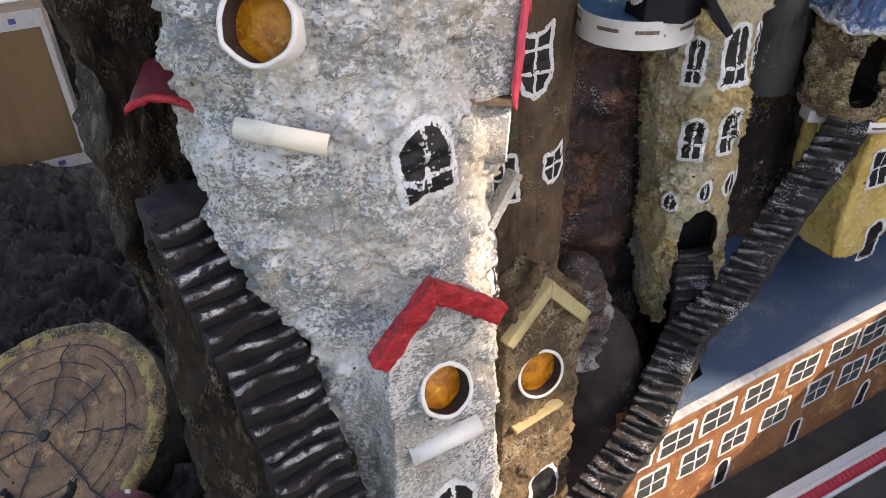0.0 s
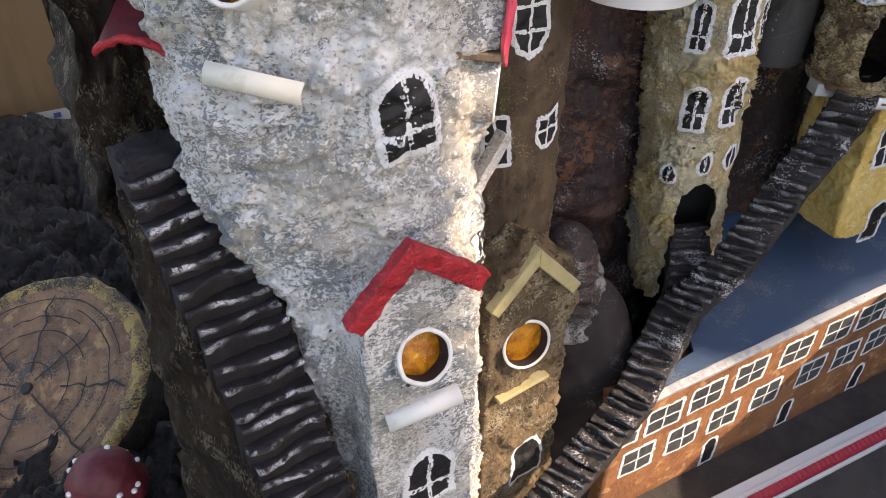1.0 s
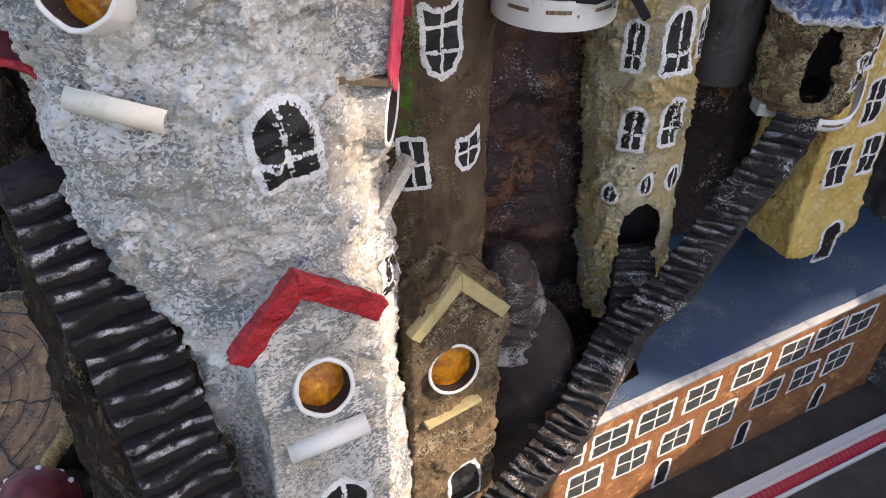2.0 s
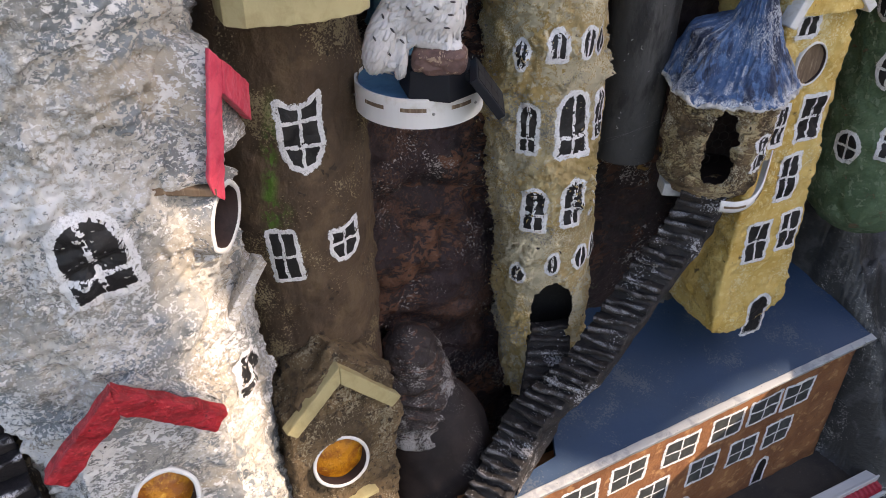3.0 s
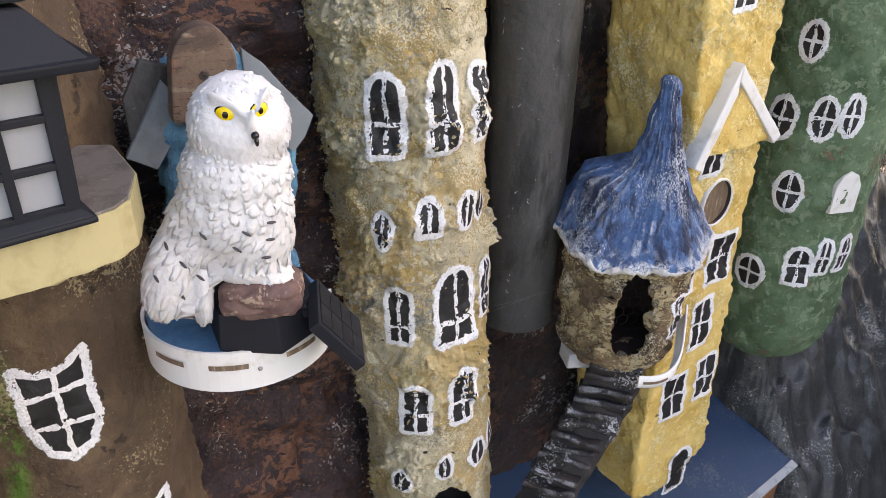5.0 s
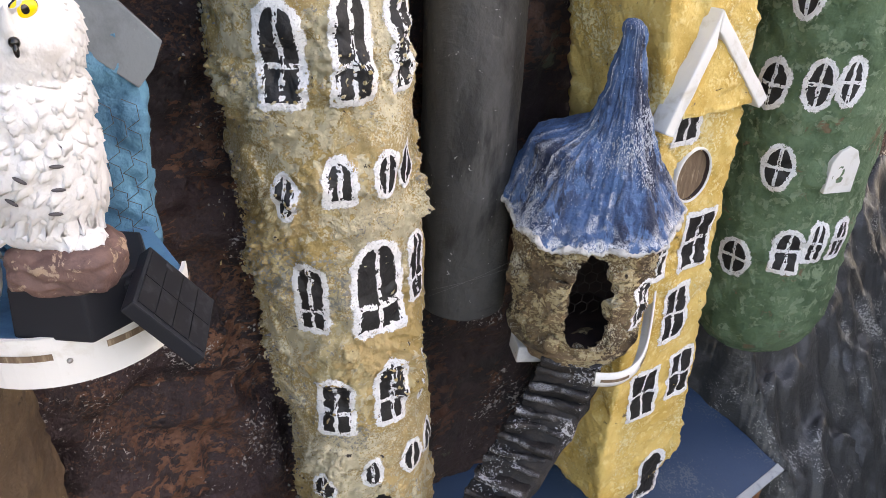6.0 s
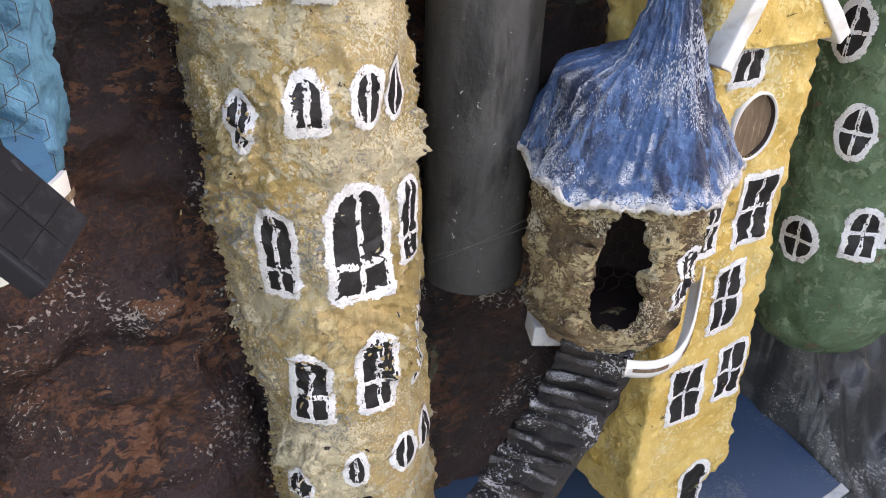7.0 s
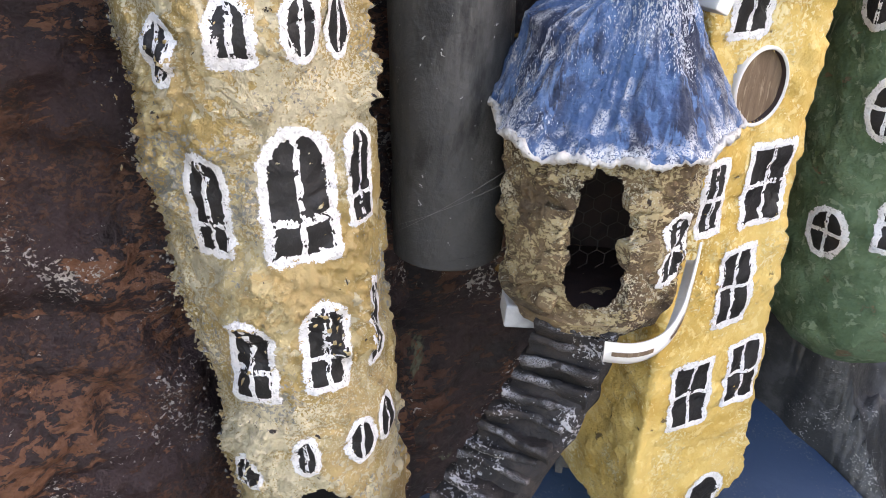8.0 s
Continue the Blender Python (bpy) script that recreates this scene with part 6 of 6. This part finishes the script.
    while z > 0.972:
        wing = z < 1.042
        step = 0.0040 if z > 1.076 else 0.0054 if not wing else 0.0078
        w = 0.0056 if z > 1.076 else 0.0078 if not wing else 0.0092
        a = 13.0 * (row % 2) + rnd.uniform(0, 5)
        while a < 360:
            dirn = Vector((math.cos(radians(a)), math.sin(radians(a)), 0))
            o = Vector((OWL_AX.x + (head.x - OWL_AX.x) * max(0, min(1, (z - 1.05) / 0.03)), OWL_AX.y, z + rnd.uniform(-0.0012, 0.0012)))
            if z < 1.0:
                o.x -= 0.025
                o.y -= 0.008
            hit = tree.ray_cast(o + dirn * 0.09, -dirn)
            r = 0.03
            if hit[0] is not None:
                p = hit[0]
                r = max(0.012, (p - o).length)
                bare = min((p - from_head(t, zz - 0.002, 0.029)).length for t, zz in eyes) < 0.0175 or (p - from_head(beak_turn, 1.093, 0.032)).length < 0.014
                leg = z < 1.014 and p.x > 0.336
                if not bare and not leg:
                    k = rnd.uniform(0.75, 1.35)
                    if z > 1.076:
                        plume(p, down + Vector((rnd.uniform(-0.3, 0.3), rnd.uniform(-0.3, 0.3), 0)), 0.0074 * k, 0.0064 * k, 0.0012 * k, False)
                    elif not wing:
                        f = (1.076 - z) / 0.04
                        plume(p, down.lerp(sweep, max(0.0, min(1.0, f * 0.7))) + Vector((rnd.uniform(-0.35, 0.35), rnd.uniform(-0.3, 0.3), 0)), (0.0100 + 0.004 * f) * k, 0.0100 * k, 0.0014 * k * k, rnd.random() < 0.5)
                    else:
                        f = max(0.0, min(1.0, (1.042 - z) / 0.036))
                        plume(p, sweep.lerp(Vector((-0.42, -0.05, -1)), f), (0.018 + 0.016 * f) * k, (0.0098 - 0.001 * f) * k, 0.0018, True)
                elif leg and rnd.random() < 0.8:
                    plume(p, Vector((0.5, -0.3, -0.6)), 0.009, 0.006, 0.0014, False)
            a += math.degrees(w * 0.78 / r)
        z -= step
        row += 1
    for i in range(6):
        x = 0.3065 + 0.0038 * i
        plume(Vector((x, 0.930, 0.988 - 0.001 * abs(i - 3))), Vector((0.02 * (i - 3), 0, -1)), 0.030, 0.0062, 0.0016, True)
    for f in bm.faces:
        f.material_index, f.smooth = 0, True

    def blob(m, k, sub=3):
        r = bmesh.ops.create_icosphere(bm, subdivisions=sub, radius=1.0, matrix=m)
        for f in {f for v in r["verts"] for f in v.link_faces}:
            f.material_index, f.smooth = k, True

    def on_skin(turn, z, c=head):
        d = Vector((math.cos(radians(turn)), math.sin(radians(turn)), 0))
        hit = tree.ray_cast(Vector((c.x, c.y, z)) + d * 0.09, -d)
        return (hit[0] if hit[0] is not None else Vector((c.x, c.y, z)) + d * 0.03), d

    for turn, z in eyes:
        p, d = on_skin(turn, z)
        tilt = 12 if turn > beak_turn else -12
        mm = Matrix.Translation(p - d * 0.0012) @ d.to_track_quat("X", "Z").to_matrix().to_4x4() @ pose(0, 0, 0, tilt, 0, 0)
        blob(mm @ Matrix.Diagonal((0.0024, 0.0072, 0.0049, 1)), 5)
        blob(mm @ Matrix.Translation((0.0010, 0, 0)) @ Matrix.Diagonal((0.0022, 0.0061, 0.0042, 1)), 1)
        blob(mm @ Matrix.Translation((0.0021, 0, 0)) @ Matrix.Diagonal((0.0013, 0.0027, 0.0027, 1)), 2)
    p, d = on_skin(beak_turn, 1.0930)
    mm = Matrix.Translation(p + d * 0.0005) @ d.to_track_quat("X", "Z").to_matrix().to_4x4() @ pose(0, 0, 0, 0, -14, 0)
    blob(mm @ Matrix.Diagonal((0.0030, 0.0024, 0.0026, 1)), 2)
    blob(mm @ Matrix.Translation((0.0012, 0, -0.0030)) @ Matrix.Diagonal((0.0020, 0.0013, 0.0034, 1)), 2)
    for turn, z in ((-120, 1.030), (-118, 1.008), (-136, 1.000), (-104, 0.997), (-124, 0.985), (-78, 1.032), (-90, 1.020), (-52, 1.036), (-54, 1.024), (-60, 1.012), (-150, 1.020)):
        c = Vector((OWL_AX.x - (0.02 if z < 1.012 else 0), OWL_AX.y, 0))
        p, d = on_skin(turn, z, c)
        mm = Matrix.Translation(p + d * 0.0016) @ d.to_track_quat("X", "Z").to_matrix().to_4x4() @ pose(0, 0, 0, -38 if turn < -70 else -12, 0, 0)
        blob(mm @ Matrix.Diagonal((0.0010, 0.0034, 0.0010, 1)), 3, 2)
    for x in (0.353, 0.364, 0.374):
        blob(Matrix.Translation((x, 0.9345, 0.9835)) @ Matrix.Diagonal((0.0046, 0.0060, 0.0042, 1)), 0)
        blob(Matrix.Translation((x + 0.001, 0.9285, 0.9805)) @ pose(0, 0, 0, 30, 0, 0) @ Matrix.Diagonal((0.0013, 0.0016, 0.0036, 1)), 2, 2)
    centre = Vector((0.3545, 0.9450, 0.9765))
    r = bmesh.ops.create_icosphere(bm, subdivisions=5, radius=1.0)
    for v in r["verts"]:
        q = v.co.copy()
        k = (abs(q.x) ** 4 + abs(q.y) ** 4 + abs(q.z) ** 4) ** -0.25
        p = Vector((q.x * k * 0.0260, q.y * k * 0.0200, q.z * k * 0.0125)) * (1 - 0.10 * max(0.0, noise.noise(q * 1.7)))
        v.co = centre + p + q * (0.0022 * noise.noise(q * 3.1) + 0.0012 * noise.ridged_multi_fractal(q * 3, 1.0, 2.0, 4, 1.0, 2.0))
    for f in {f for v in r["verts"] for f in v.link_faces}:
        f.material_index, f.smooth = 4, True
    bmesh.ops.transform(bm, matrix=Matrix.Translation((0.0258, 0.0288, 0.0745)) @ Matrix.Scale(0.94, 4), verts=bm.verts)
    me = bpy.data.meshes.new("owl_statue")
    bm.to_mesh(me)
    bm.free()
    for mt in (M_OWL, M_EYE, M_PUPIL, M_FLECK, M_OWLROCK, M_PUPIL):
        me.materials.append(mt)
    return tagged(new("owl_statue", me), "white resin owl statue with yellow eyes perched on rock", "statue")


owl_statue()

# ---- bird box behind the owl ----
bird = thing("bird_box", "blue rough bird box with grey boards and a weathered plank", "bird box")
bmx = facing(0.342, 1.034, 0, 22)
bm = bmesh.new()
slab(bm, bmx, [(-0.055, 0.925), (0.022, 0.925), (0.028, 1.06), (-0.01, 1.11), (-0.055, 1.07)], 0.08)
refine(bm, 0.006, 7)
displace(bm, lambda p: rough(p, 0.004, 40) + plates(p, 0.005, 50) + rough(p, 0.002, 120))
part("body", bm, M_SKYBLUE, bird, smooth=True)
for pts, d in (([(-0.0525, 1.094), (-0.082, 1.046), (-0.064, 1.035), (-0.038, 1.072)], -0.006), ([(-0.063, 1.107), (-0.077, 1.083), (-0.077, 1.052), (-0.040, 1.085), (-0.040, 1.100)], -0.0005), ([(0.0, 1.110), (0.014, 1.098), (0.0245, 1.0835), (0.0455, 1.0585), (0.0385, 1.0435), (0.029, 1.033), (0.0, 1.060)], -0.006)):
    bm = bmesh.new()
    slab(bm, bmx @ pose(0, d, 0), pts, 0.006, 0.0008)
    part("board", bm, M_PIPE if d == -0.0005 else M_GREYBOARD, bird, "dark slate-grey board" if d == -0.0005 else "")
pk = [(-0.020, 0.0), (0.020, 0.0)] + [(0.020 * math.cos(radians(a)) * (1 - 0.05 * math.sin(radians(a))), 0.038 + 0.0235 * math.sin(radians(a))) for a in range(0, 181, 12)]
bm = bmesh.new()
slab(bm, bmx @ pose(-0.0315, -0.024, 1.0690) @ pose(0, 0, 0, 0, 7, 0), pk, 0.020, 0.0016)
plank = part("plank", bm, M_PLANK, bird, "weathered rounded wooden plank")
bm = bmesh.new()
bmesh.ops.create_cone(bm, cap_ends=True, segments=20, radius1=0.0034, radius2=0.0028, depth=0.0016, matrix=bmx @ pose(-0.0280, -0.0246, 1.0995, 90, 0, 0))
part("screw", bm, M_RUST, plank, "rusty screw head")
bm = bmesh.new()
for turn in (20, 110):
    box(bm, bmx @ pose(-0.0280, -0.0255, 1.0995, 0, turn, 0), 0.0036, 0.0006, 0.0009)
part("screw_slot", bm, M_LOGDARK, plank, "dark cross slot")

bm, c = bmesh.new(), 0.009
for i in range(6):
    for j in range(11):
        x, z = -0.036 + (i + 0.5 * (j % 2)) * c * 1.5, 0.93 + j * c
        pts = [bmx @ Vector((x + c * math.sin(radians(60 * q)) * 0.9 + 0.002 * noise.noise(Vector((x * 70, z * 70, q))), -0.0085 + 0.003 * noise.noise(Vector((x * 50, z * 50, 2))), z + c * math.cos(radians(60 * q)))) for q in range(4)]
        if x < 0.020:
            for p, q in zip(pts, pts[1:]):
                rod(bm, p, q, 0.00022)
part("wire_netting", bm, M_WIRE, bird, "thin hexagonal wire netting")
for ob in (oshelf, bird):
    ob.location = OWL_SET

# ---- log, mushroom, cardboard box ----
log = thing("log", "painted cut log with growth rings and dark cracks", "log")
LGM = pose(-0.655, 1.0, 0.14, 24, -8, 0)
LR = 0.236


def log_face():
    verts, faces, n, k = [], [], 120, 44
    for i in range(k + 1):
        r = LR * 0.93 * i / k
        for j in range(n):
            a = 2 * math.pi * j / n
            wob = 1 + 0.03 * noise.noise(Vector((math.cos(a) * 2, math.sin(a) * 2, 3)))
            ring = 0.0016 * math.sin(r * 260 + 1.5 * noise.noise(Vector((math.cos(a) * 2, math.sin(a) * 2, r * 12))))
            verts.append(LGM @ Vector((r * wob * math.cos(a), r * wob * math.sin(a), 0.004 + ring + 0.002 * noise.fractal(Vector((r * math.cos(a), r * math.sin(a), 0)) * 40, 1, 2, 3))))
    for i in range(k):
        for j in range(n):
            a, b = i * n + j, i * n + (j + 1) % n
            faces.append((a, b, b + n, a + n))
    mesh_ob("cut_face", verts, faces, M_LOG, log)
    verts, faces = [], []
    prof = [(0.86, 0.003), (0.92, 0.010), (0.97, 0.008), (1.0, -0.004), (1.01, -0.03), (1.0, -0.30)]
    for j in range(n):
        a = 2 * math.pi * j / n
        wob = 1 + 0.03 * noise.noise(Vector((math.cos(a) * 2, math.sin(a) * 2, 3)))
        for r, z in prof:
            k2 = 1 + 0.02 * noise.fractal(Vector((math.cos(a) * 9, math.sin(a) * 9, z * 20)), 1.0, 2.0, 4)
            verts.append(LGM @ Vector((LR * r * wob * k2 * math.cos(a), LR * r * wob * k2 * math.sin(a), z)))
    for j in range(n):
        u, v = 6 * j, 6 * ((j + 1) % n)
        faces += [(u + q, v + q, v + q + 1, u + q + 1) for q in range(5)]
    rimob = mesh_ob("rim", verts, faces, M_LOGRIM, log, label="yellow painted rough rim")
    rimob.data.materials.append(M_SOIL)
    for q in rimob.data.polygons:
        if q.index % 5 >= 3:
            q.material_index = 1


def log_line(pts, width):
    verts, faces = [], []
    for i, p in enumerate(pts):
        q = pts[min(i + 1, len(pts) - 1)] if i < len(pts) - 1 else p
        o = pts[max(i - 1, 0)]
        d = Vector((q[0] - o[0], q[1] - o[1], 0)).normalized()
        nn = Vector((-d.y, d.x, 0)) * width * (0.5 + 0.4 * noise.noise(Vector((p[0] * 60, p[1] * 60, 4))))
        verts += [LGM @ (Vector((*p, 0.0085)) + nn), LGM @ (Vector((*p, 0.0085)) - nn)]
    faces = [(2 * i, 2 * i + 2, 2 * i + 3, 2 * i + 1) for i in range(len(pts) - 1)]
    mesh_ob("crack", verts, faces, M_LOGDARK, log)


log_face()
rnd = random.Random(3)
for ang, r0, r1 in ((92, 0.03, 0.19), (47, 0.02, 0.15), (2, 0.07, 0.2), (-38, 0.02, 0.2), (-95, 0.03, 0.19), (-150, 0.03, 0.19), (172, 0.02, 0.19), (140, 0.05, 0.18)):
    log_line([((r0 + (r1 - r0) * i / 14) * math.cos(radians(ang + 5 * noise.noise(Vector((i * 0.4, ang, 0))))), (r0 + (r1 - r0) * i / 14) * math.sin(radians(ang + 5 * noise.noise(Vector((i * 0.4, ang, 0)))))) for i in range(15)], 0.0040)
for r, a0, a1 in ((0.05, 20, 110), (0.06, 190, 290), (0.085, -30, 60), (0.09, 120, 240), (0.115, 30, 150), (0.12, -80, 10), (0.145, 60, 120), (0.15, 180, 300), (0.165, -40, 70), (0.185, 20, 160), (0.186, 190, 330)):
    log_line([(r * (1 + 0.03 * noise.noise(Vector((i * 0.3, r * 50, 0)))) * math.cos(radians(a0 + (a1 - a0) * i / 24)), r * (1 + 0.03 * noise.noise(Vector((i * 0.3, r * 50, 0)))) * math.sin(radians(a0 + (a1 - a0) * i / 24))) for i in range(25)], 0.0024)
bm = bmesh.new()
bmesh.ops.create_cone(bm, cap_ends=True, segments=20, radius1=0.014, radius2=0.010, depth=0.01, matrix=LGM @ pose(0, 0, 0.005))
part("heart", bm, M_LOGDARK, log)

mush = thing("mushroom", "dark red toy mushroom with white dots", "mushroom")
MC = Vector((-0.40, 0.80, 0.152))


def mushroom():
    def cap(z):
        f = (z - MC.z) / 0.085
        r = 0.062 * math.sqrt(max(0.0, 1 - f ** 1.6)) + 0.001
        return MC.x, MC.y, r, r, 2.0
    loft("cap", M_DARKRED, mush, MC.z, MC.z + 0.085, 30, 50, cap, lambda p: rough(p, 0.003, 40))
    loft("stem", M_PLASTIC, mush, 0.0, MC.z + 0.005, 12, 30, lambda z: (MC.x, MC.y, 0.026, 0.026, 2.0), lambda p: rough(p, 0.003, 30))
    rn = random.Random(8)
    for _ in range(16):
        f, a = rn.uniform(0.15, 0.9), rn.uniform(0, 6.28)
        r = 0.062 * math.sqrt(1 - f ** 1.6) + 0.002
        bm = bmesh.new()
        bmesh.ops.create_icosphere(bm, subdivisions=2, radius=1.0, matrix=Matrix.Translation((MC.x + r * math.cos(a), MC.y + r * math.sin(a), MC.z + 0.085 * f)) @ Matrix.Diagonal((0.005, 0.005, 0.004, 1)))
        part("dot", bm, M_DOT, mush, smooth=True)


mushroom()

carton = thing("cardboard_box", "brown cardboard moving box with white printed label tape", "box")
cm = facing(-1.255, 2.33, 0.0, 32.5)
CARTON_H = 0.54
bm = bmesh.new()
slab(bm, cm, [(-0.62, 0.0), (0.0, 0.0), (0.0, CARTON_H), (-0.62, CARTON_H)], 0.42, 0.004)
part("body", bm, M_CARD, carton)
for pts in ([(-0.62, 0.0), (0.0, 0.0), (0.0, 0.042), (-0.62, 0.042)], [(-0.018, 0.042), (0.0, 0.042), (0.0, CARTON_H - 0.055), (-0.018, CARTON_H - 0.055)], [(-0.62, CARTON_H - 0.055), (0.0, CARTON_H - 0.055), (0.0, CARTON_H), (-0.62, CARTON_H)]):
    bm = bmesh.new()
    slab(bm, cm @ pose(0, -0.003, 0), pts, 0.0025)
    part("label_tape", bm, M_TAPE, carton)
bm = bmesh.new()
box(bm, cm @ pose(-0.31, 0.16, CARTON_H + 0.001), 0.62, 0.09, 0.003)
part("label_tape", bm, M_TAPE, carton)
rn = random.Random(5)
for z0 in (0.014, CARTON_H - 0.036):
    x = -0.08
    for i in range(12):
        w = rn.uniform(0.012, 0.03)
        bm = bmesh.new()
        slab(bm, cm @ pose(0, -0.0045, 0), [(x - w, z0), (x, z0), (x, z0 + 0.017), (x - w, z0 + 0.017)], 0.001)
        part("print_bar", bm, M_INK, carton)
        x -= w + (0.006 if i % 4 else 0.05)


# ---- cobweb threads ----
web = thing("cobweb", "dusty cobweb threads between the pipe and the turret", "cobweb")
for p, q in (((0.548, 1.215, 0.771), (0.640, 1.168, 0.850)), ((0.556, 1.216, 0.780), (0.642, 1.168, 0.842))):
    bm = bmesh.new()
    p, q = Vector(p), Vector(q)
    line = [p.lerp(q, k / 8) - UP * 0.012 * (k / 8) * (1 - k / 8) for k in range(9)]
    for a, b in zip(line, line[1:]):
        rod(bm, a, b, 0.00012)
    part("thread", bm, M_WEB, web)
